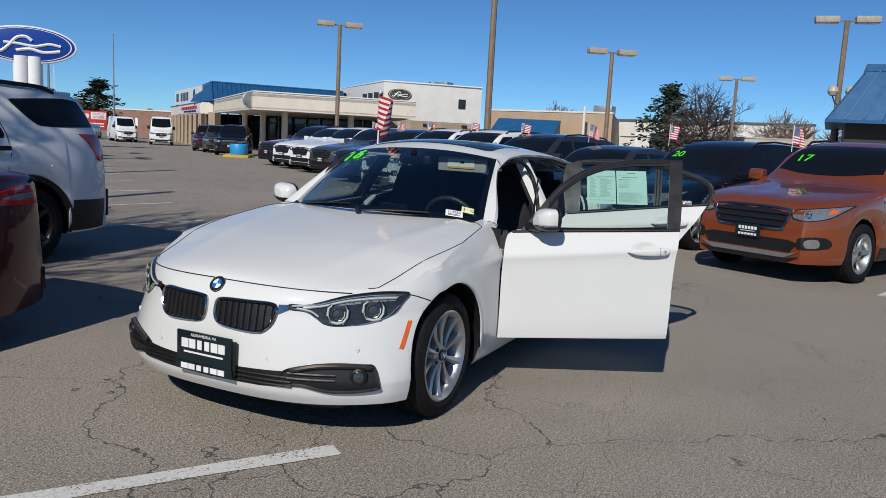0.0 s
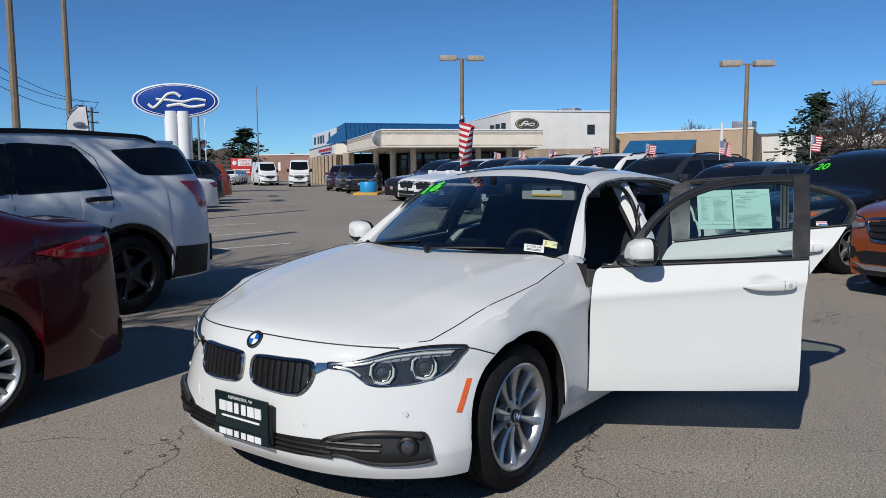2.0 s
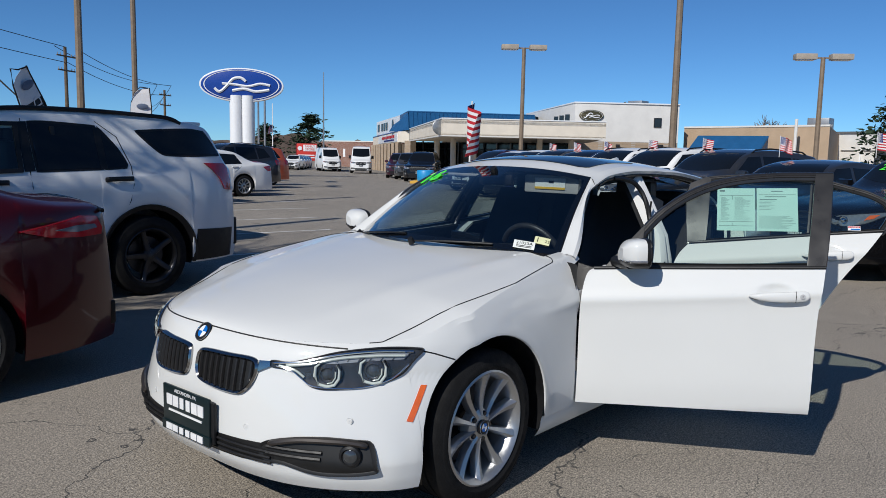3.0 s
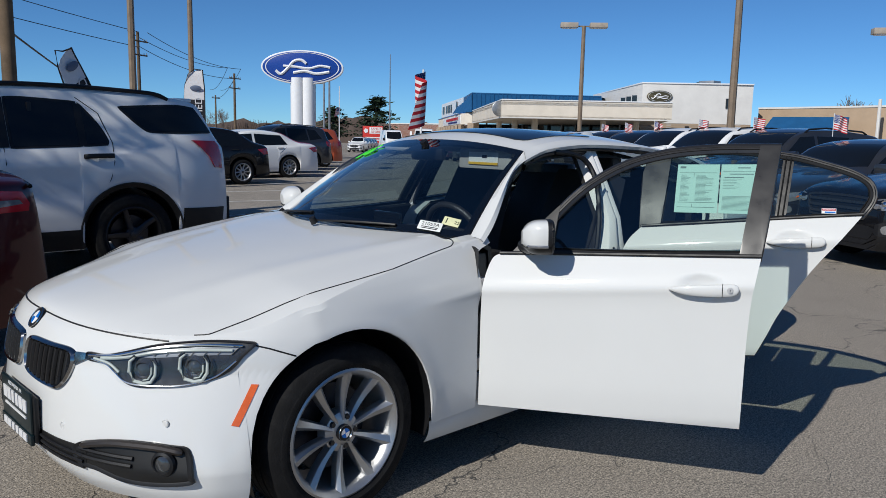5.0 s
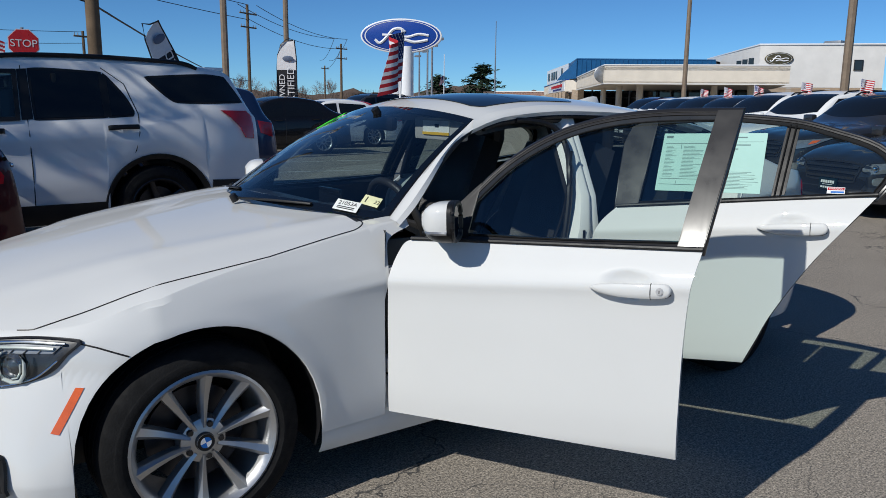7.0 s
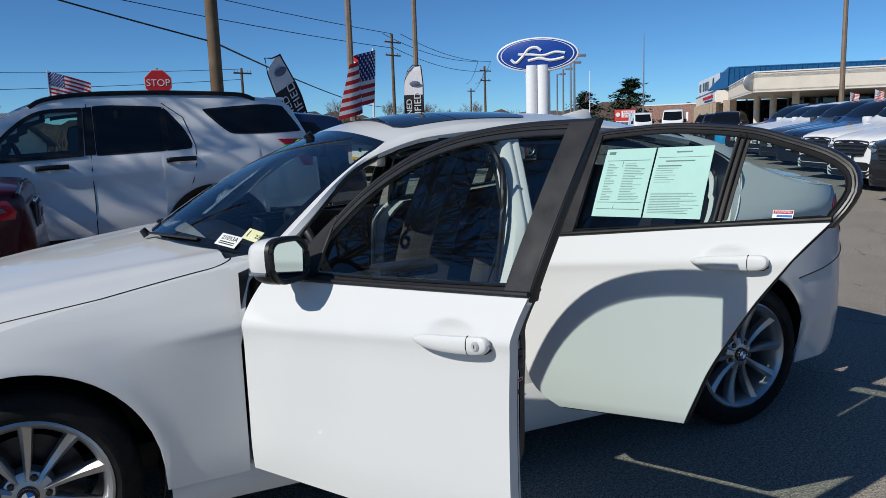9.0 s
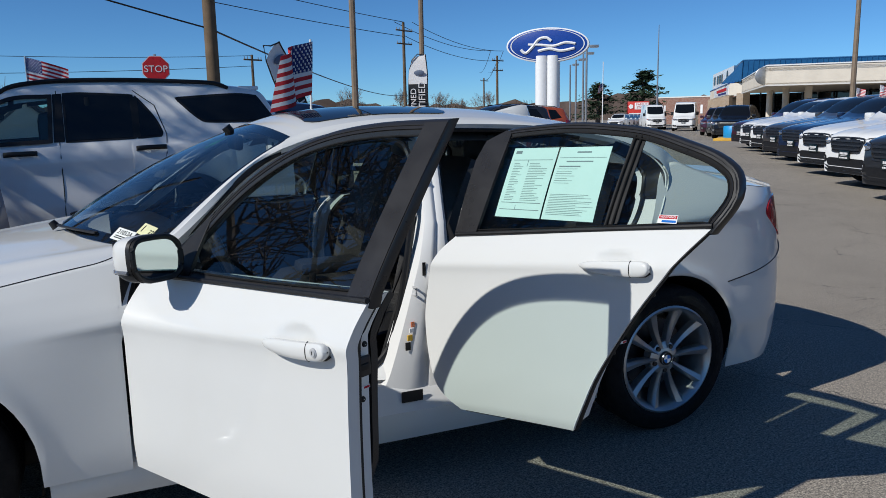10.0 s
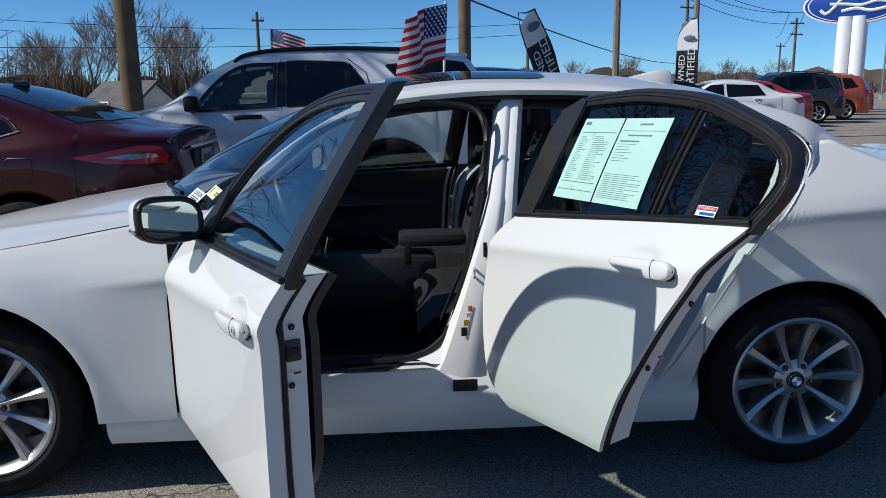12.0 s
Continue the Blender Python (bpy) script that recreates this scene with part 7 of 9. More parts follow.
def prism(corners, z0, z1, bevel=0.0):
    """An upright block over a ground outline."""
    bm = bmesh.new()
    lo = [bm.verts.new((c[0], c[1], z0)) for c in corners]
    hi = [bm.verts.new((c[0], c[1], z1)) for c in corners]
    bm.faces.new(lo[::-1])
    bm.faces.new(hi)
    for k in range(len(lo)):
        j = (k + 1) % len(lo)
        bm.faces.new((lo[k], lo[j], hi[j], hi[k]))
    if bevel:
        bmesh.ops.recalc_face_normals(bm, faces=bm.faces)
        bmesh.ops.bevel(bm, geom=bm.edges[:], offset=bevel, segments=1, affect="EDGES")
    return bm


def slab_between(a, b, z0, z1, t=0.2, out=0.0):
    """A wall slab from a to b; out pushes it to the right of that way."""
    d = (Vector(b) - Vector(a))
    d.z = 0
    n = Vector((d.y, -d.x, 0)).normalized()
    a, b = Vector(a) + n * out, Vector(b) + n * out
    return prism([a, b, b - n * t, a - n * t], z0, z1)


def brick_mat(name, col, scale=1.0, mortar=(0.45, 0.42, 0.38)):
    m, t, p = nodes_of(name)
    br = t.nodes.new("ShaderNodeTexBrick")
    tc = t.nodes.new("ShaderNodeTexCoord")
    sep = t.nodes.new("ShaderNodeSeparateXYZ")
    cmb = t.nodes.new("ShaderNodeCombineXYZ")
    add = t.nodes.new("ShaderNodeMath")
    t.links.new(tc.outputs["Object"], sep.inputs[0])
    t.links.new(sep.outputs["X"], add.inputs[0])
    t.links.new(sep.outputs["Y"], add.inputs[1])
    t.links.new(add.outputs[0], cmb.inputs["X"])
    t.links.new(sep.outputs["Z"], cmb.inputs["Y"])
    t.links.new(cmb.outputs[0], br.inputs["Vector"])
    br.inputs["Scale"].default_value = 1.0
    br.inputs["Brick Width"].default_value, br.inputs["Row Height"].default_value, br.inputs["Mortar Size"].default_value = 0.22, 0.075, 0.008
    br.inputs["Color1"].default_value = (*col, 1)
    br.inputs["Color2"].default_value = (*(c * 0.72 for c in col), 1)
    br.inputs["Mortar"].default_value = (*mortar, 1)
    c = mixc(t, noise_fac(t, coords(t), 0.9, 5, 0.6, 0.0, 0.35), br.outputs["Color"], tuple(x * 0.6 for x in col))
    t.links.new(c, p.inputs["Base Color"])
    p.inputs["Roughness"].default_value = 0.9
    return m


TANBRICK = brick_mat("tan_brick", (0.42, 0.30, 0.19))
REDBRICK = brick_mat("red_brick", (0.26, 0.10, 0.06))
SHOPGLASS = plain("shop_glass", (0.02, 0.024, 0.026), 0.05, 0.0, 0.6, 0.3, 0.6)
SIGNBLUE = plain("sign_blue", (0.012, 0.055, 0.30), 0.3, 0.0, 0.5, 0.05)
SIGNWHITE = plain("sign_white", (0.82, 0.82, 0.82), 0.35, 0.0, 0.5, 0.04)
BRONZE = plain("bronze_oval", (0.10, 0.085, 0.045), 0.4, 0.5, 0.5, 0.1)


def showroom():
    b = thing("showroom_building", pose(0, 0, 0), "cream stucco car showroom with blue metal mansard roof and deep canopy", "building")
    z0 = -0.35
    K0, K1, KL = far(-139.25, 52), far(-151.06, 53.8), far(-136.79, 75.7)
    B0, B1, BL = far(-148.78, 71.3), far(-155.98, 73.9), far(-145.23, 91.8)
    back = Vector((-14, -6, 0))
    zb, zt = 2.66, 3.78
    # canopy: cream fascia with a pale cap and a flat soffit
    for a, c in ((KL, K0), (K0, K1)):
        part("canopy_fascia", slab_between(a, c, zb, zt, 0.35), STUCCO, b)
        part("canopy_cap", slab_between(a, c, zt, zt + 0.07, 0.45, 0.05), SIGNWHITE, b)
        part("fascia_drip", slab_between(a, c, zb - 0.03, zb + 0.05, 0.30, 0.03), WHITEWALL, b)
    part("canopy_soffit", prism([KL, K0, K1, K1 + Vector((-13, -9, 0)), KL + Vector((-9, 2, 0))], zb + 0.02, zb + 0.14), STUCCO, b)
    part("canopy_deck", prism([KL, K0, K1, K1 + Vector((-13, -9, 0)), KL + Vector((-9, 2, 0))], zt - 0.3, zt - 0.1), WHITEWALL, b)
    for az, d in ((-138.84, 66), (-140.05, 60), (-141.55, 56), (-146.35, 58), (-148.62, 59)):
        q = far(az, d)
        part("column", tube([(q.x, q.y, z0 - 0.5), (q.x, q.y, zb + 0.05)], 0.22, 16), STUCCO, b)
    # recessed shop front
    g0, g1 = far(-136.95, 84), far(-148.4, 72.0)
    part("shop_front", slab_between(g0, g1, z0 - 0.6, zb + 0.02, 0.3), SHOPGLASS, b)
    n = 12
    for k in range(n + 1):
        p = g0.lerp(g1, k / n)
        part("mullion", box((p.x + 0.15, p.y + 0.15, 1.0), (0.12, 0.12, 3.6)), GALV if k % 3 else SATIN, b)
    part("transom", slab_between(g0, g1, 1.95, 2.07, 0.1, 0.12), SATIN, b)
    # wing running back: stucco band with lettered panel, glazed below between brick piers
    W0, W1 = far(-135.95, 78.5), far(-134.09, 112)
    part("wing_fascia", slab_between(W1, W0, 2.50, 3.62, 0.4), STUCCO, b)
    part("wing_return", slab_between(W0, far(-136.75, 77.0), 2.55, 3.62, 0.4), STUCCO, b)
    part("wing_cap", slab_between(W1, W0, 3.62, 3.70, 0.5, 0.06), SIGNBLUE, b)
    part("wing_glass", slab_between(W1, W0, z0 - 0.9, 2.50, 0.2, -0.9), SHOPGLASS, b)
    for k in range(9):
        p = W1.lerp(W0, k / 8)
        part("wing_pier", box((p.x, p.y, 0.7), (0.40, 0.40, 3.7)), TANBRICK, b)
    p = far(-136.85, 77.2)
    part("corner_pier", box((p.x, p.y, 0.9), (0.8, 0.8, 3.6)), TANBRICK, b)
    part("lettered_panel", slab_between(W1.lerp(W0, 0.30), W1.lerp(W0, 0.985), 2.62, 3.48, 0.06, 0.06), SIGNWHITE, b)
    for f0, f1, za, zc, mt in ((0.46, 0.92, 3.04, 3.34, FLAGRED), (0.55, 0.90, 2.74, 2.92, FLAGBLUE)):
        m = 9
        for k in range(m):
            a, c = W1.lerp(W0, lerp(f0, f1, (k + 0.1) / m)), W1.lerp(W0, lerp(f0, f1, (k + 0.75) / m))
            part("letter_bar", slab_between(a, c, za, zc, 0.03, 0.11), mt, b)
    # raised sign box over the wing
    S0, S1 = far(-134.34, 104), far(-136.05, 83)
    part("sign_parapet", prism([S0, S1, S1 + Vector((-5.0, -1.0, 0)), S0 + Vector((-5.0, -1.0, 0))], 3.72, 5.45), SIGNWHITE, b)
    for f0, f1 in ((0.08, 0.16), (0.26, 0.32), (0.36, 0.44), (0.48, 0.53)):
        part("letter_bar", slab_between(S0.lerp(S1, f0), S0.lerp(S1, f1), 4.15, 5.05, 0.05, 0.06), SATIN, b)
    c = S0.lerp(S1, 0.74)
    part("round_emblem", lathe([(0.001, 0.0), (0.58, 0.0), (0.62, 0.05), (0.58, 0.1), (0.001, 0.1)], 28), SATIN, b, m=pose(c.x + 0.15, c.y + 0.1, 4.62, 0, 0, math.degrees(math.atan2((S1 - S0).y, (S1 - S0).x))))
    # blue mansard roof with standing seams
    e0, e1, e2 = far(-135.30, 83.5), far(-136.75, 75.8), far(-146.2, 78.5)
    r0, r1, r2 = far(-135.95, 92.0), far(-136.68, 80.2), far(-145.86, 83.5)
    bm = bmesh.new()
    zs, zt = 3.72, 5.655
    for a, c, d, e in ((e0, e1, r1, r0), (e1, e2, r2, r1)):
        bm.faces.new([bm.verts.new((p.x, p.y, z)) for p, z in ((a, zs), (c, zs), (d, zt), (e, zt))])
    bm.faces.new([bm.verts.new((p.x, p.y, zt)) for p in (r0, r1, r2, r2 + back, r0 + back)])
    part("mansard_roof", bm, BLUEROOF, b, smooth=False)
    for a, c, d, e, n in ((e0, e1, r1, r0, 7), (e1, e2, r2, r1, 30)):
        for k in range(n + 1):
            p, q = a.lerp(c, k / n), e.lerp(d, k / n)
            part("roof_seam", tube([(p.x, p.y, zs + 0.02), (q.x, q.y, zt + 0.03)], 0.045, 4), BLUEROOF, b)
    part("ridge_cap", tube([(p.x, p.y, zt + 0.05) for p in (r0, r1, r2)], 0.10, 6), BLUEROOF, b)
    # white upper block over a brick base
    back2 = BL - B0
    part("upper_block", prism([B0, B1, B1 + back2, BL], 2.88, 6.26), WHITEWALL, b)
    part("block_cap", prism([B0 + Vector((0.1, 0, 0)), B1 + Vector((0.1, 0.1, 0)), B1 + back2, BL], 6.26, 6.36), SIGNWHITE, b)
    part("brick_base", slab_between(B0, B1, z0 - 0.6, 2.88, 0.3, -0.02), TANBRICK, b)
    part("brick_return", slab_between(g1, B0, z0 - 0.6, 2.88, 0.3, 0.05), TANBRICK, b)
    d = (B1 - B0).normalized()
    nrm = Vector((d.y, -d.x, 0)).normalized()
    ang = math.degrees(math.atan2(d.y, d.x))
    c = B0.lerp(B1, 0.155) + nrm * 0.03
    oval_emblem(b, c, 5.16, 1.10, 0.50, ang, BRONZE, SIGNWHITE)
    c = B0.lerp(B1, 0.795) + nrm * 0.02
    win = part("window", box((c.x, c.y, 4.66), (0.08, 0.62, 0.78), 0, radians(ang - 90)), SHOPGLASS, b)
    for s in (-1, 1):
        p = c + d * 0.31 * s
        part("window_frame", box((p.x, p.y, 4.66), (0.14, 0.06, 0.84), 0, radians(ang - 90)), SATIN, win)
        part("window_frame", box((c.x, c.y, 4.66 + 0.39 * s), (0.14, 0.68, 0.06), 0, radians(ang - 90)), SATIN, win)
    for f in (0.10, 0.20, 0.30):
        p = B0.lerp(BL, f)
        part("small_window", box((p.x + 0.02, p.y + 0.02, 5.05), (0.5, 0.5, 0.55)), SHOPGLASS, b)
    for f, w, z in ((0.42, 0.35, 2.55), (0.70, 0.6, 1.9), (0.83, 0.5, 2.6)):
        p = B0.lerp(B1, f) + nrm * 0.08
        part("wall_fixture", box((p.x, p.y, z), (0.14, w, 0.2), 0.02, radians(ang - 90)), SATIN, b)
    p = B0.lerp(B1, 0.55) + Vector((-3, -1, 0))
    part("roof_unit", box((p.x, p.y, 6.5), (1.4, 1.4, 0.5), 0.04), GALV, b)
    # round emblem on the canopy fascia
    c = K0.lerp(KL, 0.035)
    part("round_emblem", lathe([(0.001, 0.0), (0.36, 0.0), (0.42, 0.04), (0.45, 0.10), (0.40, 0.14), (0.001, 0.16)], 32), GALV, b, m=pose(c.x + 0.10, c.y - 0.05, 3.25, 0, 0, -30) @ Matrix.Diagonal((1.15, 1, 1.15, 1)))


def oval_emblem(parent, c, z, a, bb, ang, mat, mat2, deep=0.10, mark=True):
    """An oval plate with a pale rim and an unlettered swash."""
    M = Matrix.Translation((c.x, c.y, z)) @ Matrix.Rotation(radians(ang + 180), 4, "Z")

    def ring(sa, sb, y0, y1, n=64):
        bm = bmesh.new()
        rows = []
        for f, y in ((0.0, y1), (0.985, y1), (1.0, y1 - 0.01), (1.0, y0)):
            rows.append([M @ Vector((max(f, 0.001) * sa * math.cos(q), y, max(f, 0.001) * sb * math.sin(q))) for q in (2 * math.pi * k / n for k in range(n))])
        grid_faces(bm, rows, True)
        return bm

    part("oval_rim", ring(a, bb, 0.0, deep), mat2 if deep > 0.1 else mat, parent)
    part("oval_face", ring(a * 0.965, bb * 0.93, deep - 0.01, deep + 0.008), mat, parent)
    bm = bmesh.new()
    rows = [[], []]
    for k in range(97):
        q = 2 * math.pi * k / 96
        for r_, s in ((0, 0.90), (1, 0.875)):
            rows[r_].append(M @ Vector((a * s * math.cos(q), deep + 0.012, bb * (s - 0.02) * math.sin(q))))
    grid_faces(bm, rows)
    part("oval_line", thick(bm, 0.008), mat2, parent)
    if mark:
        for pts, w in ((((-0.64, -0.22), (-0.52, -0.42), (-0.36, -0.10), (-0.20, 0.34), (-0.02, 0.42), (0.10, 0.22)), 0.085), (((-0.46, 0.06), (-0.16, 0.02), (0.16, -0.06), (0.44, 0.10), (0.68, 0.02)), 0.075),
                       (((-0.22, -0.34), (0.06, -0.22), (0.34, -0.36), (0.66, -0.24)), 0.085)):
            bm = bmesh.new()
            line = [M @ Vector((-a * x, deep + 0.01, bb * y)) for x, y in pts]
            fine = []
            for i in range(len(line) - 1):
                p0, p1, p2, p3 = line[max(i - 1, 0)], line[i], line[i + 1], line[min(i + 2, len(line) - 1)]
                for k in range(6):
                    s = k / 6
                    fine.append(0.5 * ((2 * p1) + (p2 - p0) * s + (2 * p0 - 5 * p1 + 4 * p2 - p3) * s * s + (3 * p1 - p0 - 3 * p2 + p3) * s ** 3))
            fine.append(line[-1])
            add_tube(bm, fine, w * bb * 1.05, 6)
            part("swash", bm, mat2, parent)


showroom()


def pylon_sign():
    c = Vector((-27.2, -40.1, 0))
    s = thing("pylon_sign", pose(0, 0, 0), "large blue oval dealership sign on a white double column", "sign")
    z0 = ground_z(c.x, c.y)
    ang = math.degrees(math.atan2(0.62, -0.78)) - 2
    d = Vector((math.cos(radians(ang)), math.sin(radians(ang)), 0))
    n = Vector((d.y, -d.x, 0))
    if n.dot(Vector((3, 3, 0)) - c) < 0:
        n = -n
    for k in (-0.36, 0.36):
        p = c + d * k
        part("column", tube([(p.x, p.y, z0 - 0.1), (p.x, p.y, 4.9)], 0.43, 20), SIGNWHITE, s)
    part("joint_strip", tube([(c.x + n.x * 0.22, c.y + n.y * 0.22, z0), (c.x + n.x * 0.22, c.y + n.y * 0.22, 4.8)], 0.05, 8), GALV, s)
    oval_emblem(s, c - n * 0.3 + n * 0.0, 5.55, 2.62, 1.07, ang if n.dot(Matrix.Rotation(radians(ang + 180), 3, "Z") @ Vector((0, 1, 0))) > 0 else ang + 180, SIGNBLUE, SIGNWHITE, 0.55)


pylon_sign()


def light_pole(x, y, h, az, twin=True, mat=None, label="tan steel car park light with twin box heads"):
    s = thing("street_lamp", pose(x, y, ground_z(x, y), 0, 0, az), label, "street lamp", "car park lights")
    z = h - ground_z(x, y)
    part("pole", tube([(0, 0, -0.1), (0, 0, z)], [0.12, 0.095], 8 if twin else 10), mat or POLE, s)
    part("base", box((0, 0, 0.25), (0.5, 0.5, 0.6), 0.04), plain("concrete", (0.36, 0.35, 0.33), 0.9, 0, 0.3, 0.15, 4, 0.2), s)
    for k in (-1, 1) if twin else (1,):
        part("arm", box((0, k * 0.25, z - 0.02), (0.06, 0.4, 0.06)), mat or POLE, s)
        hd = part("lamp_head", box((0, k * 0.72, z + 0.02), (0.46, 0.86, 0.24), 0.03), mat or plain("lamp_head_paint", (0.40, 0.345, 0.28), 0.6, 0.0, 0.4, 0.15, 5), s)
        part("lens", box((0, k * 0.72, z - 0.11), (0.36, 0.7, 0.03), 0.01), SIGNWHITE, hd)


light_pole(-30.66, -20.62, 6.9, -138)
light_pole(-32.7, -6.9, 5.75, -145)
light_pole(-20.4, -7.7, 7.0, -150)
light_pole(-52.0, -3.4, 6.3, -170)
light_pole(-31.0, 2.65, 6.75, -172)


def far_buildings():
    b = thing("tan_building", pose(0, 0, 0), "long tan stucco commercial building with a blue metal awning", "building")
    z0 = -0.6
    a0, a1, a2 = polar(-156.7, 78), polar(-165.8, 72), polar(-166.3, 92)
    part("wall", prism([a0, a1, a2, a0 + Vector((-16, -6, 0))], z0, 4.35), plain("tan_stucco", (0.46, 0.34, 0.23), 0.85, 0, 0.3, 0.1, 0.8, 0.1), b)
    part("coping", slab_between(a0, a1, 4.35, 4.50, 0.5, 0.06), WHITEWALL, b)
    w0, w1 = polar(-157.0, 71), polar(-161.6, 70)
    bm = bmesh.new()
    n = Vector((-2.2, 0, 0))
    bm.faces.new([bm.verts.new(p) for p in ((w0.x, w0.y, 2.05), (w1.x, w1.y, 2.05), (w1.x - 2.2, w1.y, 3.45), (w0.x - 2.2, w0.y, 3.45))])
    bm.faces.new([bm.verts.new(p) for p in ((w1.x, w1.y, 2.05), (w1.x - 2.2, w1.y, 3.45), (w1.x - 2.2, w1.y, 2.05))])
    part("awning", thick(bm, 0.1), BLUEROOF, b, smooth=False)
    for k in range(14):
        p = w0.lerp(w1, k / 13)
        part("awning_seam", tube([(p.x, p.y, 2.08), (p.x - 2.2, p.y, 3.48)], 0.05, 4), BLUEROOF, b)
    part("awning_wall", slab_between(w0 + n, w1 + n, z0, 2.05, 0.3, 0.5), TANBRICK, b)
    for f in (0.3, 0.62):
        p = w0.lerp(w1, f) + n + Vector((0.6, 0, 0))
        part("door", box((p.x, p.y, 0.7), (0.1, 1.6, 2.3)), SHOPGLASS, b)
    p = polar(-163.8, 71.2)
    part("vent_pipe", tube([(p.x, p.y, z0), (p.x, p.y, 4.9)], 0.13, 8), WHITEWALL, b)
    q = polar(-165.2, 78)
    part("roof_unit", box((q.x, q.y, 4.8), (1.6, 1.8, 1.0), 0.05), GALV, b)

    b = thing("white_building", pose(0, 0, 0), "long low white metal warehouse", "building")
    a0, a1 = polar(-166.0, 92), polar(-179.0, 84)
    part("wall", prism([a0, a1, a1 + Vector((-14, 0, 0)), a0 + Vector((-14, 0, 0))], -0.8, 4.4), WHITEWALL, b)
    part("eave", slab_between(a0, a1, 4.4, 4.62, 0.7, 0.12), plain("grey_metal_trim", (0.16, 0.16, 0.16), 0.5, 0.3), b)
    for k in range(9):
        p = a0.lerp(a1, (k + 0.2) / 9)
        part("downpipe", box((p.x + 0.1, p.y, 1.8), (0.14, 0.14, 5.2)), SIGNWHITE, b)
        if k < 8:
            q, r_ = a0.lerp(a1, (k + 0.35) / 9), a0.lerp(a1, (k + 1.05) / 9)
            part("band", slab_between(q, r_, 2.6, 2.72, 0.1, 0.05), plain("grey_metal_trim", (0.16, 0.16, 0.16), 0.5, 0.3), b)

    b = thing("boundary_wall", pose(0, 0, 0), "long plain pale concrete boundary wall", "wall", "", "structure")
    a0, a1 = polar(-168.5, 62), polar(172, 60)
    part("wall", slab_between(a0, a1, -0.6, 2.55, 0.3), plain("pale_concrete", (0.50, 0.46, 0.40), 0.9, 0, 0.3, 0.1, 0.7, 0.2), b)
    part("coping", slab_between(a0, a1, 2.55, 2.63, 0.4, 0.05), plain("pale_concrete", (0.50, 0.46, 0.40), 0.9, 0, 0.3, 0.1, 0.7, 0.2), b)

    # sales hut with a blue pyramid roof
    b = thing("sales_hut", pose(-27.2, 5.98, 0), "small brick sales hut with steep blue metal roof", "building")
    part("wall", prism([(-3.0, -3.0), (3.0, -3.0), (3.0, 3.0), (-3.0, 3.0)], -0.1, 2.6), TANBRICK, b)
    part("frieze", prism([(-3.06, -3.06), (3.06, -3.06), (3.06, 3.06), (-3.06, 3.06)], 1.95, 2.6), plain("dark_bronze_metal", (0.05, 0.035, 0.025), 0.5, 0.3), b)
    for y0, y1 in ((-1.75, 0.6), (1.0, 2.6)):
        w = part("window", box((3.03, (y0 + y1) / 2, 1.2), (0.06, y1 - y0, 1.5)), SHOPGLASS, b)
        for y in (y0, y1):
            part("window_frame", box((3.06, y, 1.2), (0.08, 0.09, 1.6)), SATIN, w)
    bm = bmesh.new()
    o, i, z0, z1 = 3.6, 2.6, 2.63, 4.24
    lo = [(-o, -o), (o, -o), (o, o), (-o, o)]
    hi = [(-i, -i), (i, -i), (i, i), (-i, i)]
    for k in range(4):
        j = (k + 1) % 4
        bm.faces.new([bm.verts.new(p) for p in ((*lo[k], z0), (*lo[j], z0), (*hi[j], z1), (*hi[k], z1))])
    bm.faces.new([bm.verts.new((*p, z1)) for p in hi])
    bm.faces.new([bm.verts.new((*p, z0)) for p in lo])
    part("roof", bm, BLUEROOF, b, smooth=False)
    part("roof_curb", prism([(-i - 0.05, -i - 0.05), (i + 0.05, -i - 0.05), (i + 0.05, i + 0.05), (-i - 0.05, i + 0.05)], 4.20, 4.42), BLUEROOF, b)
    for k in range(15):
        f = k / 14
        y0, y1 = lerp(-o, o, f), lerp(-i, i, f)
        part("roof_seam", tube([(o, y0, z0 + 0.02), (i, y1, z1 + 0.02)], 0.03, 4), BLUEROOF, b)
        part("roof_seam", tube([(y0, -o, z0 + 0.02), (y1, -i, z1 + 0.02)], 0.03, 4), BLUEROOF, b)
    part("gutter", prism([(-o - 0.05, -o - 0.05), (o + 0.05, -o - 0.05), (o + 0.05, o + 0.05), (-o - 0.05, o + 0.05)], 2.54, 2.64), BLUEROOF, b)

    # brick block behind the vans, and the red charity sign
    b = thing("brick_building", pose(0, 0, 0), "long low red brick building far behind the vans", "building")
    a0, a1 = polar(-130.6, 150), polar(-137.0, 140)
    part("wall", prism([a0, a1, a1 + Vector((-10, -12, 0)), a0 + Vector((-10, -12, 0))], -1.6, 3.4), REDBRICK, b)
    part("coping", slab_between(a0, a1, 3.4, 3.6, 0.8, 0.1), WHITEWALL, b)
    for k in range(5):
        p, q = a0.lerp(a1, (k + 0.3) / 5), a0.lerp(a1, (k + 0.42) / 5)
        part("window", slab_between(p, q, 0.6, 2.1, 0.3, 0.05), SIGNWHITE, b)

    s = thing("roadside_sign", pose(-71.3, -87.8, -1.2), "red and white charity shop sign reading FAMILY STORE", "sign")
    mm = Matrix.Rotation(radians(50), 4, "Z")
    part("post", tube([(0, 0, -0.2), (0, 0, 1.6)], 0.12, 8), GALV, s)
    part("panel", box((0, 0, 2.55), (0.3, 3.1, 2.5), 0.03, m=mm), plain("sign_red", (0.62, 0.045, 0.03), 0.4), s)
    part("panel_white", box((0.02, 0.5, 3.15), (0.3, 1.9, 0.95), 0.02, m=mm), SIGNWHITE, s)
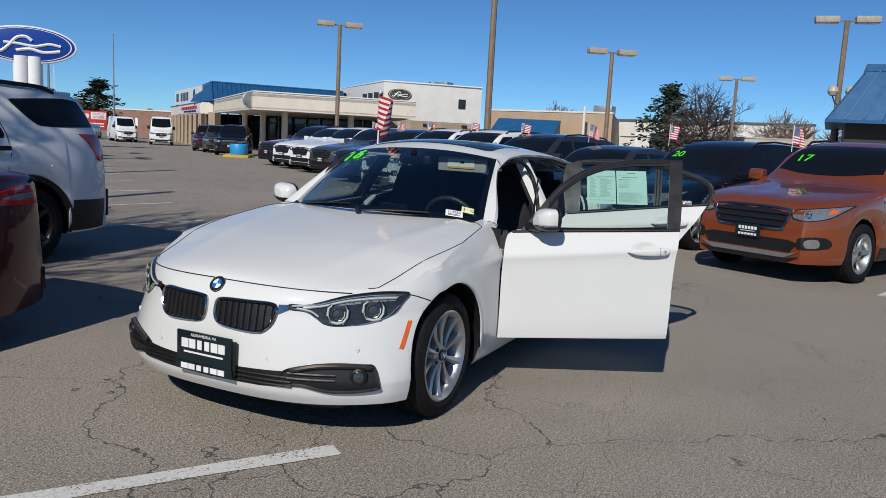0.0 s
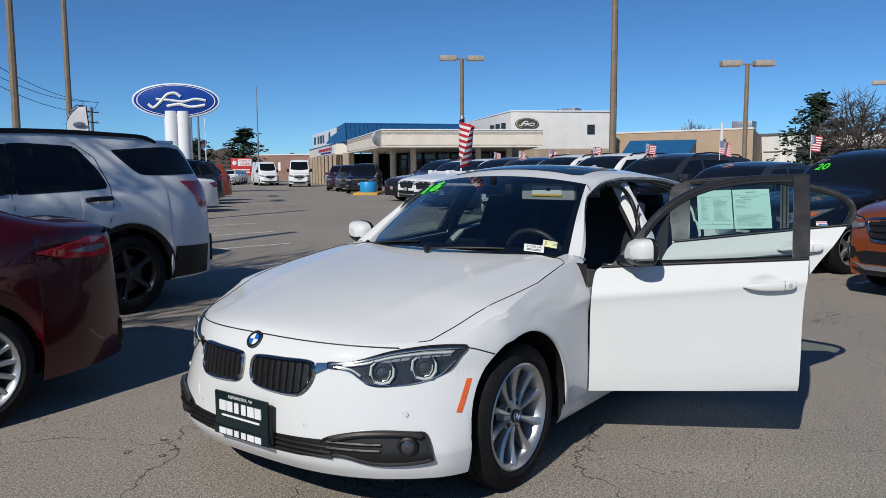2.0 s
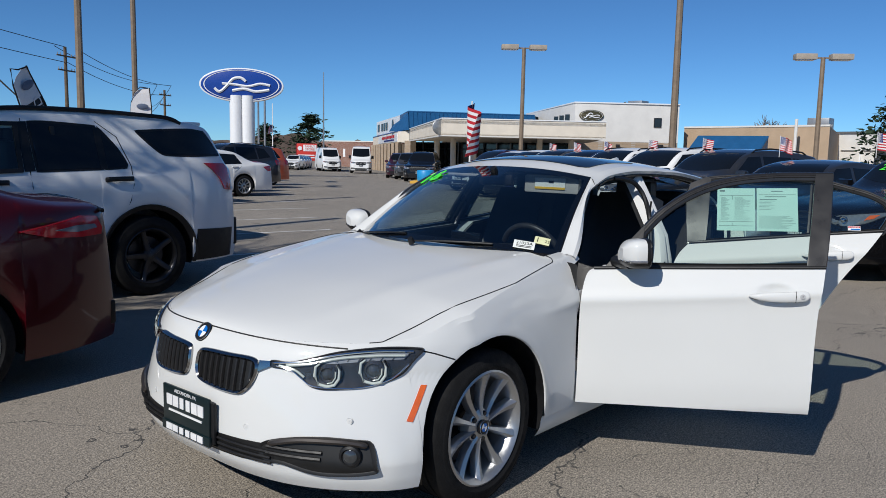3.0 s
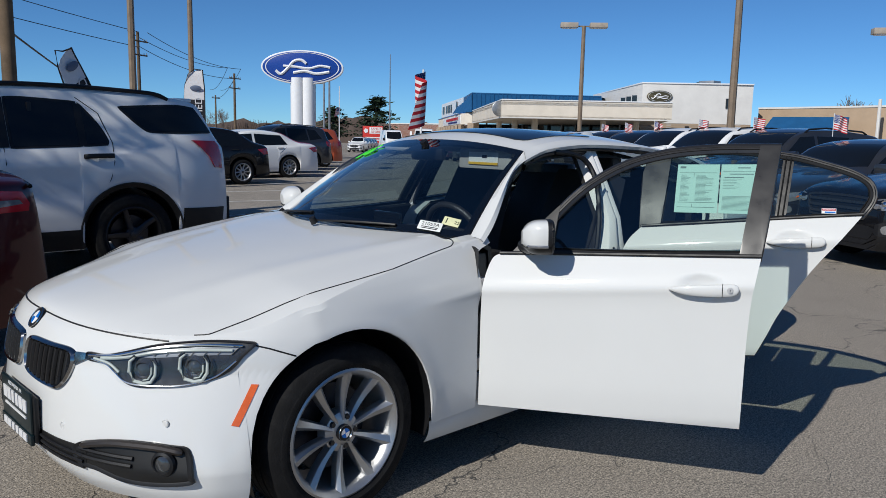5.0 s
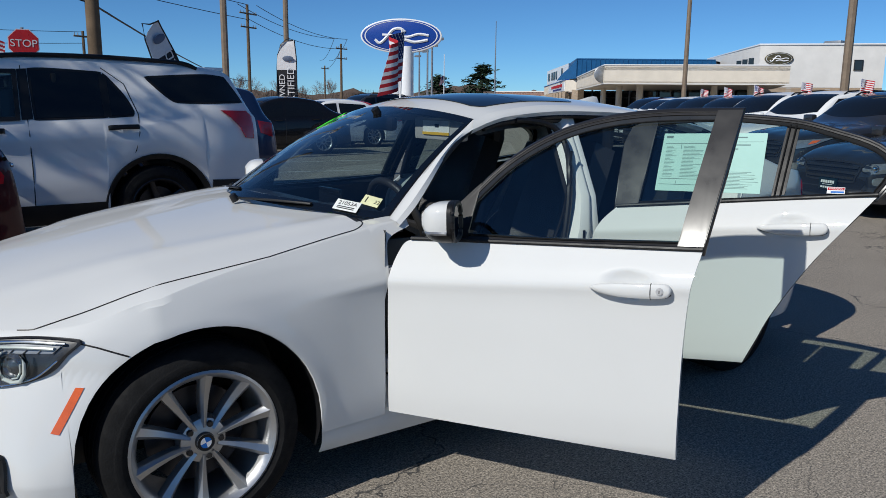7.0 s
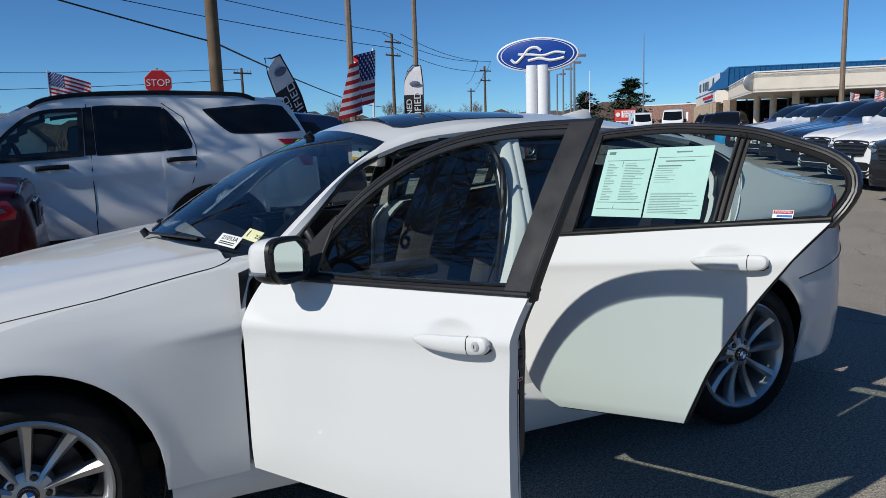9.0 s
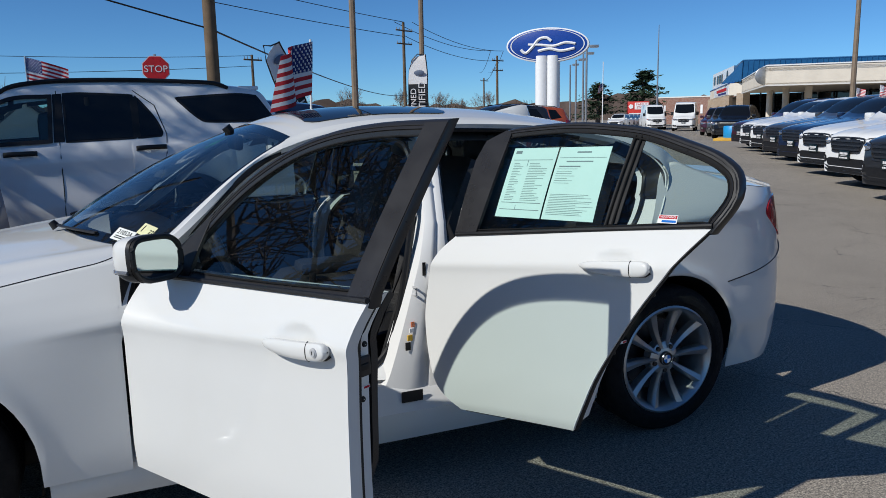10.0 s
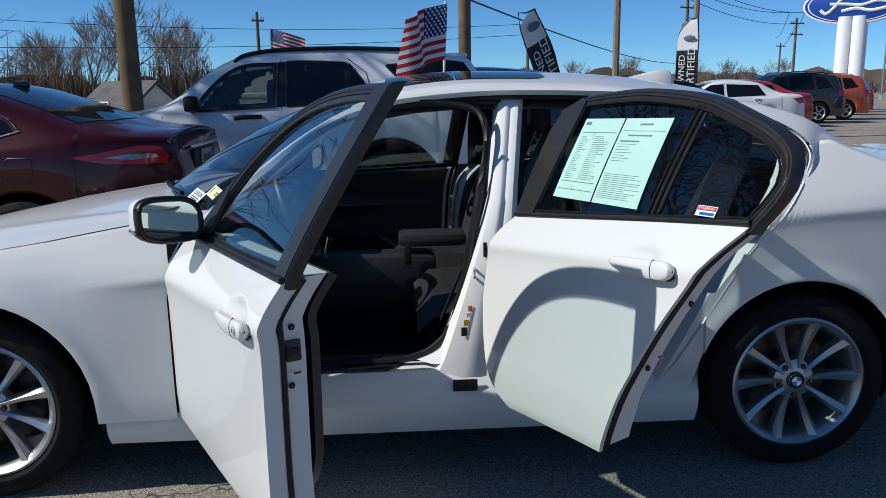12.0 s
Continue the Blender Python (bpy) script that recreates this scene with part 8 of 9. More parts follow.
    for word, z in (("FAMILY", 3.38), ("STORE", 2.95)):
        part("lettering", text_mesh(word, 0.46), plain("sign_red", (0.62, 0.045, 0.03), 0.4), s, "", False, mm @ Matrix.Translation((0.19, 0.5, z)) @ pose(0, 0, 0, 90, 0, 90))
    part("emblem", lathe([(0.001, 0.0), (0.36, 0.0), (0.36, 0.05), (0.001, 0.05)], 5), SIGNWHITE, s, "", False, mm @ Matrix.Translation((0.17, -0.95, 3.1)) @ pose(0, 0, 0, 0, 0, -90))
    for z in (2.1, 1.75):
        part("text_bar", box((0.16, 0, z), (0.04, 2.4, 0.16), m=mm), SIGNWHITE, s)


far_buildings()


def globe_lamp(x, y, h):
    ob = thing("globe_lamp", pose(x, y, ground_z(x, y)), "dark post lamp with two pale globes beside the hut", "lamp")
    part("post", tube([(0, 0, 0), (0, 0, h - 0.35)], [0.07, 0.05], 10), SATIN, ob)
    for k in (-1, 1):
        part("arm", tube([(0, 0, h - 0.55), (0, k * 0.2, h - 0.45), (0, k * 0.30, h - 0.2)], 0.025, 8), SATIN, ob)
        part("globe", lathe([(0.02, -0.20), (0.13, -0.16), (0.20, -0.02), (0.17, 0.12), (0.08, 0.19), (0.01, 0.20)], 20, "Z"), plain("frosted_globe", (0.50, 0.44, 0.38), 0.35), ob, "", True, Matrix.Translation((0, k * 0.30, h)))


globe_lamp(-29.6, 2.75, 3.95)

# ---- parked vehicles ----
def place(x, y, deg):
    return pose(x, y, ground_z(x, y), 0, 0, deg)


def bay(k, deg=-20.0):
    p = Vector((-7.11, 2.18, 0)) + Vector((-0.615, -0.789, 0)) * (2.5 * k)
    return place(p.x, p.y, deg)


parked_suv(place(-7.05, 2.20, -26), COPPER, "copper orange compact SUV with chrome grille, parked nose out", grille=DARKALLOY, year="17", half=0.92, h=1.68, rack=True)
parked_suv(bay(1, -30.0), BLACKP, "black wagon SUV with roof rails, parked nose out", year="20", h=1.64, hood=1.0)
parked_sedan(bay(2), CHARCOAL, "dark grey sedan parked nose out", h=1.47)
parked_suv(bay(3), CHARCOAL, "dark grey wagon SUV with roof rack, parked nose out", h=1.66)
parked_suv(bay(4), WHITE2, "white off-road SUV parked nose out", h=1.70)
parked_suv(bay(5), WHITE2, "cream white SUV with split grille, parked nose out", h=1.70)
parked_suv(bay(6), NAVY, "navy blue SUV parked nose out", h=1.66, rack=False)
parked_suv(bay(7), GREYP, "grey crossover SUV parked nose out", h=1.68, rack=False)
parked_suv(bay(8), WHITE2, "white crossover SUV parked nose out", h=1.66, rack=False)
parked_suv(bay(9), WHITE2, "white compact SUV parked nose out", h=1.64, rack=False)
parked_suv(bay(10), WINE, "wine red large SUV parked nose out", h=1.72)

# the same bay row as the white sedan, farther along
parked_suv(place(-0.42, -8.6, -2), NAVY, "dark blue SUV beside the large white SUV", h=1.66, rack=False)
parked_sedan(place(-6.10, -16.30, -2), BLACKP, "black hatchback with alloy wheels, parked tail out", h=1.50, wb=2.70, rear=0.85)
parked_sedan(place(-8.85, -18.5, -2), WHITE2, "white sedan with red tail lamps, parked tail out")
parked_sedan(place(-10.4, -20.9, -2), REDP, "bright red sedan parked tail out")
parked_suv(place(-13.0, -23.2, -2), CHARCOAL, "dark grey SUV parked tail out", h=1.72)
parked_suv(place(-15.6, -26.0, -2), ORANGEP, "orange red SUV parked tail out", h=1.72)
parked_sedan(place(-19.0, -31.5, -2), REDP, "red sedan parked tail out, far along the row")
parked_suv(place(-22.0, -36.0, -5), SILVER, "silver SUV far along the row")

# cars near the showroom
for x, y, deg, mt, lab in ((-31.0, -28.0, 35, BLACKP, "black SUV parked by the showroom canopy"), (-34.5, -32.2, 40, GREYP, "grey pickup-like SUV by the showroom"), (-36.5, -35.0, 40, WINE, "wine red SUV by the showroom")):
    parked_suv(place(x, y, deg), mt, lab, "cars by the showroom", h=1.75)
for k, mt in ((0, GREYP), (1, BLACKP), (2, SILVER), (3, CHARCOAL), (4, WHITE2), (5, NAVY)):
    p = Vector((-17.2, -1.6, 0)) + ROWDIR * (3.6 * k)
    (parked_suv if k % 2 else parked_sedan)(place(p.x, p.y, 160), mt, "car in the bay row behind, seen over other roofs", "second row")


def van(m):
    sh = Shape(3.3, 0.95, 1.3, 1.0, 0.35, 0.30, [(0.95, 0.6), (0.92, 0.95), (0.75, 1.15), (0.2, 1.32), (-0.15, 1.55), (-0.75, 2.25), (-1.1, 2.45), (-2.0, 2.5), (-5.4, 2.48), (-5.55, 2.40), (-5.6, 0.6)], [(0.95, 0.9), (0, 1.18), (-1.0, 1.30), (-5.6, 1.30)], kr=0.05, tumble=0.12, round_r=0.25)
    car = thing("van", m, "white high-roof delivery van parked at the far side", "van", "delivery vans")
    part("body", sh.body(), WHITE2, car)
    part("windscreen", thick(top_band(sh, -0.12, -0.80, 0.80, 0.74, 0.006, 0.12, 0.05), 0.006), PRIVACY, car)
    for s in (1, -1):
        part("side_window", side_poly(sh, [(-0.62, 1.36), (-1.55, 1.36), (-1.55, 1.95), (-1.0, 1.98)], 0.006, s), PRIVACY, car)
    front_face(car, sh, BLACK)
    wells(car, sh)
    for x in (0.0, -3.3):
        for s in (1, -1):
            wheel(car, x, s * 0.87, 0.35, w=0.22, rim_r=0.21)
    mirror_pair(car, sh, -0.75, 1.45, BLACK, (0.12, 0.22, 0.30))


van(place(-47.2, -50.3, 46))
for k, (x, y) in enumerate(((-52.0, -60.0), (-54.5, -63.5), (-57.5, -67.0))):
    van(place(x, y, 60 - 6 * k))
for k in range(4):
    parked_suv(place(-53.0 - 4 * k, -68.0 - 4.4 * k, 40), WHITE2, "white SUV far across the lot", "far vehicles", h=1.7)

# small flags on the facing row
for k, (dx, seed_) in enumerate(((-1.6, 1), (-1.5, 2), (-1.7, 4), (-1.6, 5), (-1.6, 6), (-1.5, 7), (-1.6, 9), (-1.7, 10))):
    car_flag(bay(k) @ Matrix.Translation((dx, -0.72, 1.50)), "small striped flag clipped to a parked car's window", up=0.38, span=0.21, drop=0.25, az=2.6 + 0.3 * math.sin(3 * k), wave=0.05, seed=seed_)

tub = thing("planter", place(-28.81, -25.55, 0), "bright blue round planter tub on a yellow kerb", "planter")
part("tub", lathe([(0.001, 0.0), (0.42, 0.0), (0.46, 0.05), (0.47, 0.66), (0.44, 0.70), (0.40, 0.64), (0.001, 0.6)], 28, "Z"), plain("blue_plastic", (0.02, 0.28, 0.62), 0.45), tub)
isl = thing("kerb_island", place(-29.2, -25.9, 35), "low yellow painted kerb island", "kerb", "", "structure")
part("kerb", box((0, 0, 0.07), (3.2, 1.3, 0.15), 0.04), plain("yellow_kerb_paint", (0.62, 0.36, 0.05), 0.8), isl)

# ---- the big white SUV and the dark red sedan beside the white sedan ----
def flat_bar(pts, tall, deep, s):
    """A rounded flat bar along pts, upright in z."""
    rows = []
    for p in spline(pts, 4):
        rows.append([(p.x, p.y + s * deep * math.cos(q), p.z + tall * math.copysign(abs(math.sin(q)) ** 0.7, math.sin(q))) for q in (2 * math.pi * k / 12 for k in range(13))])
    bm = bmesh.new()
    grid_faces(bm, rows)
    bmesh.ops.remove_doubles(bm, verts=bm.verts, dist=0.0002)
    return bm


def big_suv():
    car = thing("suv", place(1.50, -5.262, 0.4), "large white SUV with black roof rails and tinted rear glass, parked", "car")
    xr = -2.86 - 1.10
    top = [(0.95, 0.62), (0.93, 0.92), (0.80, 1.02), (0.4, 1.10), (-0.2, 1.17), (-0.50, 1.21), (-0.62, 1.26), (-1.28, 1.672), (-1.52, 1.745), (-1.80, 1.772), (-2.3, 1.778), (-3.0, 1.755), (-3.45, 1.72), (-3.64, 1.685), (-3.76, 1.55), (-3.88, 1.34), (-3.935, 1.18), (-3.955, 0.9), (-3.965, 0.6)]
    belt = [(0.95, 0.86), (0.4, 0.98), (-0.4, 1.10), (-1.8, 1.165), (-2.7, 1.20), (-3.3, 1.25), (-3.96, 1.20)]
    sh = Shape(2.86, 0.95, 1.10, 1.0, 0.385, 0.28, top, belt, kr=0.24, tumble=0.40, arch=0.455, round_r=0.8, lean=0.022, crease=(1.01, 0.024, -0.35, -2.60))
    w1 = [(-0.93, 1.165), (-1.74, 1.20), (-1.76, 1.625), (-1.40, 1.595), (-1.15, 1.43)]
    w2 = [(-1.86, 1.205), (-2.44, 1.225), (-2.44, 1.615), (-2.0, 1.635), (-1.86, 1.63)]
    w2b = [(-2.465, 1.225), (-2.665, 1.238), (-2.675, 1.27), (-2.62, 1.40), (-2.55, 1.50), (-2.465, 1.605)]
    w3 = [(-2.83, 1.585), (-3.00, 1.415), (-3.09, 1.362), (-3.77, 1.365), (-3.60, 1.60), (-3.40, 1.618)]
    bm = sh.body(170)
    hole = [(-1.02, 1.185), (-1.73, 1.215), (-1.745, 1.605), (-1.42, 1.575), (-1.18, 1.42)]

    def within(x, z):
        c = False
        for (x0, z0), (x1, z1) in zip(hole, hole[1:] + hole[:1]):
            if (z0 > z) != (z1 > z) and x < (x1 - x0) * (z - z0) / (z1 - z0) + x0:
                c = not c
        return c
    gone = [f for f in bm.faces if abs(f.calc_center_median().y) > 0.4 and within(f.calc_center_median().x, f.calc_center_median().z)]
    bmesh.ops.delete(bm, geom=gone, context="FACES")
    part("body", bm, WHITE2, car)
    for s in (1, -1):
        for o in (w2, w2b, w3):
            o = [(p.x, p.y) for p in dense(o)]
            part("side_window", side_poly(sh, inset(o, 0.010), 0.006, s, 0.012, 0.04), PRIVACY, car)
            part("window_seal", side_poly(sh, inset(o, -0.012), 0.003, s, 0.012, 0.04), BLACK, car)
        part("window_post", side_poly(sh, [(-2.42, 1.222), (-2.485, 1.226), (-2.485, 1.59), (-2.42, 1.617)], 0.008, s), BLACK, car)
        fw = lambda x, z, d: (x, s * (sh.side(x, z) + d), z)
        o = dense(w1)
        part("front_window", fill(inset(o, 0.02), fw, 0.006, 0.0), CLEAR2, car)
        part("window_border", band(inset(o, -0.006), inset(o, 0.030), lambda x, z, d: fw(x, z, d + 0.016), 0.03), BLACK, car)
    part("dashboard", box((-0.95, 0, 0.98), (0.35, 1.5, 0.3), 0.06), BLACK, car)
    for y in (0.42, -0.42):
        part("seat", box((-1.72, y, 1.10), (0.20, 0.50, 0.75), 0.08), LEATHER, car)
        part("head_restraint", box((-1.78, y, 1.50), (0.12, 0.28, 0.16), 0.05), LEATHER, car)
    part("steering_wheel", tube([(-1.22 + 0.06 * math.sin(q), 0.42 + 0.18 * math.cos(q), 1.16 + 0.17 * math.sin(q)) for q in (2 * math.pi * k / 24 for k in range(25))], 0.016, 8), BLACK, car)
    part("cabin_lining", box((-2.05, 0, 1.2), (0.04, 1.6, 0.8), 0.01), BLACK, car)
    part("cabin_floor", box((-1.4, 0, 0.80), (1.5, 1.7, 0.1), 0.02), BLACK, car)
    for s in (1, -1):
        for ln in ([(-0.62, 0.36), (-0.60, 0.80), (-0.66, 1.13)], [(-1.79, 0.36), (-1.80, 0.8), (-1.80, 1.20)], [(-2.60, 0.80), (-2.66, 0.93), (-2.70, 1.08), (-2.715, 1.25), (-2.63, 1.52), (-2.45, 1.66)], [(-1.80, 1.2), (-1.80, 1.66)]):
            part("door_seam", seam(sh, ln, 0.0, s, 0.0045), BLACK, car)
        part("window_surround", side_poly(sh, [(-1.755, 1.20), (-1.845, 1.205), (-1.845, 1.635), (-1.77, 1.63)], 0.005, s), BLACK, car)
        for x, z in ((-1.48, 1.105), (-2.57, 1.130)):
            y = sh.side(x, z)
            pts = [(x + 0.135, s * (y + 0.006), z - 0.004), (x + 0.115, s * (y + 0.030), z), (x + 0.05, s * (y + 0.040), z + 0.004), (x - 0.05, s * (y + 0.040), z + 0.006), (x - 0.115, s * (y + 0.030), z + 0.006), (x - 0.135, s * (y + 0.006), z + 0.004)]
            h = part("door_handle", flat_bar(pts, 0.022, 0.011, s), BLACK, car)
            part("handle_cup", side_poly(sh, [(x + 0.055 * math.cos(q), z + 0.050 * math.sin(q) + 0.004) for q in (2 * math.pi * k / 20 for k in range(20))], 0.004, s, 0.004), WHITE2, h)
            part("handle_foot", box((x - 0.01, s * (y + 0.014), z - 0.026), (0.055, 0.020, 0.014), 0.005), WHITE2, h)
        # black arch flares and lower cladding
        for xw in (0.0, -2.86):
            bm = bmesh.new()
            rows = []
            for k in range(25):
                a = -0.20 + (math.pi + 0.40) * k / 24
                row = []
                for r_, d in ((0.452, -0.03), (0.452, 0.012), (0.500, 0.014), (0.505, -0.01)):
                    x, z = xw + r_ * math.cos(a), max(0.385 + r_ * math.sin(a), 0.28)
                    row.append((x, s * (sh.side(x, max(z, sh.low(x) + 0.004)) + d), z))
                rows.append(row)
            grid_faces(bm, rows)
            part("arch_flare", bm, BLACK, car)
        part("sill_cladding", side_poly(sh, [(-0.48, 0.29), (-2.38, 0.29), (-2.38, 0.47), (-0.48, 0.47)], 0.014, s, 0.03), BLACK, car)
        part("bumper_cladding", side_poly(sh, [(-3.34, 0.30), (-3.86, 0.30), (-3.88, 0.60), (-3.36, 0.62)], 0.012, s, 0.03), BLACK, car)
        tl = [(-3.50, 1.285), (-3.80, 1.28), (-3.87, 1.22), (-3.875, 1.10), (-3.87, 1.00), (-3.76, 1.015), (-3.70, 1.12), (-3.60, 1.215)]
        part("tail_lamp", side_poly(sh, tl, 0.020, s, 0.05, 0.03), REDLENS, car)
        rail = [(x, s * (sh.section(x)[25].x - 0.0), sh.over(x, sh.section(x)[25].x) + dz) for x, dz in ((-1.34, -0.01), (-1.46, 0.020), (-1.8, 0.026), (-2.4, 0.030), (-2.9, 0.034), (-3.20, 0.034), (-3.33, -0.004))]
        part("roof_rail", tube(spline(rail, 4), 0.021, 8), BLACK, car)
    part("windscreen", thick(top_band(sh, -0.66, -1.36, 0.78, 0.62, 0.004, 0.16, 0.06), 0.006), PRIVACY, car)
    part("rear_spoiler", box((-3.56, 0, 1.685), (0.20, 1.20, 0.04), 0.015), WHITE2, car)
    part("tail_panel", box((-3.955, 0, 0.55), (0.05, 1.55, 0.30), 0.02), BLACK, car)
    wells(car, sh)
    for x in (0.0, -2.86):
        for s in (1, -1):
            wheel(car, x, s * 0.865, 0.385, w=0.25, rim_r=0.262, style="plain", spokes=5, alloy=DARKALLOY, spin=0.3)
    mirror_pair(car, sh, -0.98, 1.185, BLACK, (0.11, 0.20, 0.15))
    return car


def red_sedan():
    car = thing("sedan", place(3.95, -2.775, 0.0), "dark red metallic sedan with chrome window line, parked tail out", "car")
    xr = -2.85 - 1.05
    top = [(0.95, 0.55), (0.92, 0.70), (0.7, 0.80), (0.2, 0.92), (-0.3, 0.99), (-0.5, 1.02), (-1.25, 1.38), (-1.65, 1.47), (-1.95, 1.475), (-2.4, 1.44), (-2.9, 1.305), (-3.30, 1.165), (-3.52, 1.115), (-3.72, 1.10), (-3.80, 1.085), (-3.84, 0.98), (-3.87, 0.80), (-3.90, 0.52)]
    belt = [(0.95, 0.66), (0.3, 0.82), (-0.4, 0.93), (-1.5, 0.985), (-2.6, 1.03), (-3.2, 1.055), (-3.9, 1.02)]
    sh = Shape(2.85, 0.95, 1.05, 0.93, 0.335, 0.20, top, belt, kr=0.36, tumble=0.36, arch=0.385, round_r=1.0)
    part("body", sh.body(), MAROON, car)
    w1 = [(-0.72, 1.00), (-1.62, 1.02), (-1.62, 1.35), (-1.28, 1.32)]
    w2 = [(-1.70, 1.022), (-2.55, 1.06), (-2.52, 1.30), (-2.2, 1.345), (-1.70, 1.352)]
    w3 = [(-2.60, 1.065), (-2.84, 1.125), (-2.78, 1.185), (-2.60, 1.275)]
    for s in (1, -1):
        for o in (w1, w2, w3):
            part("side_window", side_poly(sh, o, 0.004, s, 0.012, 0.06), PRIVACY, car)
        part("chrome_line", seam(sh, [(-1.2, 1.33), (-1.7, 1.37), (-2.25, 1.36), (-2.60, 1.295), (-2.80, 1.20), (-2.88, 1.125), (-2.62, 1.05), (-1.7, 1.008), (-0.7, 0.985)], 0.004, s, 0.008), CHROME, car)
        for ln in ([(-0.60, 0.30), (-0.60, 0.95)], [(-1.66, 0.30), (-1.66, 1.0)], [(-2.42, 0.72), (-2.62, 1.0), (-2.68, 1.05)]):
            part("door_seam", seam(sh, ln, 0.0, s), BLACK, car)
        tl = [(-3.22, 0.945), (-3.42, 0.975), (-3.62, 1.01), (-3.745, 1.00), (-3.79, 0.93), (-3.78, 0.885), (-3.60, 0.885), (-3.40, 0.90)]
        lamp = part("tail_lamp", side_poly(sh, tl, 0.024, s, 0.05, 0.02), REDLENS, car)
        part("reverse_lens", side_poly(sh, [(-3.42, 0.938), (-3.58, 0.958), (-3.72, 0.955), (-3.74, 0.93), (-3.58, 0.918)], 0.034, s, 0.02, 0.02), CLEARLENS, lamp)
        part("fuel_flap", seam(sh, [(-2.80, 0.82), (-2.80, 0.93), (-2.82, 0.95), (-2.95, 0.95), (-2.97, 0.93), (-2.97, 0.83), (-2.95, 0.81), (-2.82, 0.81), (-2.80, 0.82)], 0.0, s, 0.0035), BLACK, car)
        for x in (-1.45, -2.42):
            y = sh.side(x, 0.92)
            part("door_handle", box((x, s * (y + 0.022), 0.92), (0.22, 0.022, 0.03), 0.009), MAROON, car)
    part("windscreen", thick(top_band(sh, -0.60, -1.30, 0.72, 0.56, 0.004, 0.18, 0.06), 0.006), PRIVACY, car)
    part("rear_window", thick(top_band(sh, -2.42, -3.30, 0.54, 0.66, 0.005, -0.02, -0.10), 0.006), PRIVACY, car)
    # boot face: dark recess with plate, chrome bar, lower diffuser
    part("boot_recess", box((-3.862, 0, 0.86), (0.03, 0.62, 0.17), 0.02), BLACK, car)
    pl = part("rear_plate", box((-3.885, 0, 0.86), (0.012, 0.31, 0.15), 0.004), plain("grey_plate", (0.30, 0.30, 0.30), 0.5), car)
    part("plate_bar", box((-3.894, 0, 0.865), (0.004, 0.22, 0.05)), BLACK, pl)
    part("chrome_bar", box((-3.872, 0, 0.968), (0.02, 0.78, 0.022), 0.006), CHROME, car)
    part("boot_lip", tube([(-3.80, y, 1.085 - 0.06 * (y / 0.7) ** 2) for y in rng(-0.68, 0.68, 12)], 0.014, 8), BLACKP, car)
    part("diffuser", box((-3.875, 0, 0.36), (0.05, 1.25, 0.16), 0.02), BLACK, car)
    wells(car, sh)
    for x in (0.0, -2.85):
        for s in (1, -1):
            wheel(car, x, s * 0.80, 0.335, w=0.235, rim_r=0.24, style="plain", spokes=15, spin=0.2)
    mirror_pair(car, sh, -0.80, 1.02, MAROON)
    ant = part("antenna_fin", box((-2.55, 0, 1.43), (0.12, 0.03, 0.05), 0.014), BLACKP, car)


big_suv()
red_sedan()
car_flag(place(1.40, -6.10, 0) @ Matrix.Translation((-1.38, 0, 1.64)), "striped flag on a pole clipped to the large white SUV", up=0.44, span=0.42, drop=0.27, az=2.9, wave=0.03, seed=8)

# ---- poles, wires, signs, banners ----
def wooden_pole(x, y, top, r=0.15, arms=(), label="weathered wooden utility pole", az=30, lean=0.0):
    ob = thing("utility_pole", pose(x, y, ground_z(x, y), lean, 0, az), label, "utility pole", "utility poles")
    part("pole", tube([(0, 0, -0.3), (0, 0, top * 0.5), (0, 0, top)], [r, r * 0.9, r * 0.75], 12), WOODPOLE, ob)
    for z, w in arms:
        arm = part("crossarm", box((0, 0.1, z), (w, 0.10, 0.12), 0.01), WOODPOLE, ob)
        for k in (-0.46, -0.30, 0.30, 0.46):
            part("insulator", tube([(w * k, 0.1, z + 0.05), (w * k, 0.1, z + 0.24)], [0.04, 0.03], 8), GALV, arm)
    return ob


wooden_pole(-2.98, -14.0, 9.5, 0.145)
wooden_pole(2.35, -8.2, 9.0, 0.15, label="dark wooden utility pole beside the dark red sedan")
wooden_pole(-27.5, -66.3, 10.4, 0.17, ((9.6, 2.4), (8.4, 2.2)))
wooden_pole(-47.0, -84.6, 9.2, 0.17, ((8.6, 2.6), (7.4, 2.4)))
wooden_pole(-12.2, -60.0, 6.6, 0.13, ((6.2, 1.8),))
wooden_pole(-62.0, -118.0, 8.5, 0.16, ((8.0, 2.4),))
wooden_pole(8.1, -53.9, 6.9, 0.14, ((6.3, 0.9),), lean=0)
light_pole(-8.45, -21.4, 9.5, -40)
light_pole(-13.23, -27.19, 9.5, -40)
for x_, y_, h_ in ((-45, -62, 7.6), (-50, -70, 7.6), (-55, -79, 7.6), (-60, -88, 7.6)):
    light_pole(x_, y_, h_, 60, False, GALV, "grey curved street light far along the road")
mast = thing("flag_mast", place(-76.1, -89.6, 0), "tall thin grey mast behind the far trees", "mast")
part("mast", tube([(0, 0, 0), (0, 0, 14.5)], [0.16, 0.05], 8), GALV, mast)
mast = thing("flagpole", place(-65.3, -87.9, 0), "far white flagpole with small flags", "flagpole")
part("mast", tube([(0, 0, 0), (0, 0, 9.0)], [0.08, 0.05], 8), SIGNWHITE, mast)
flag_cloth(mast, (0.1, 0, 4.2), 1.9, 1.5, 1.0, 0.6, 0.12, 4)


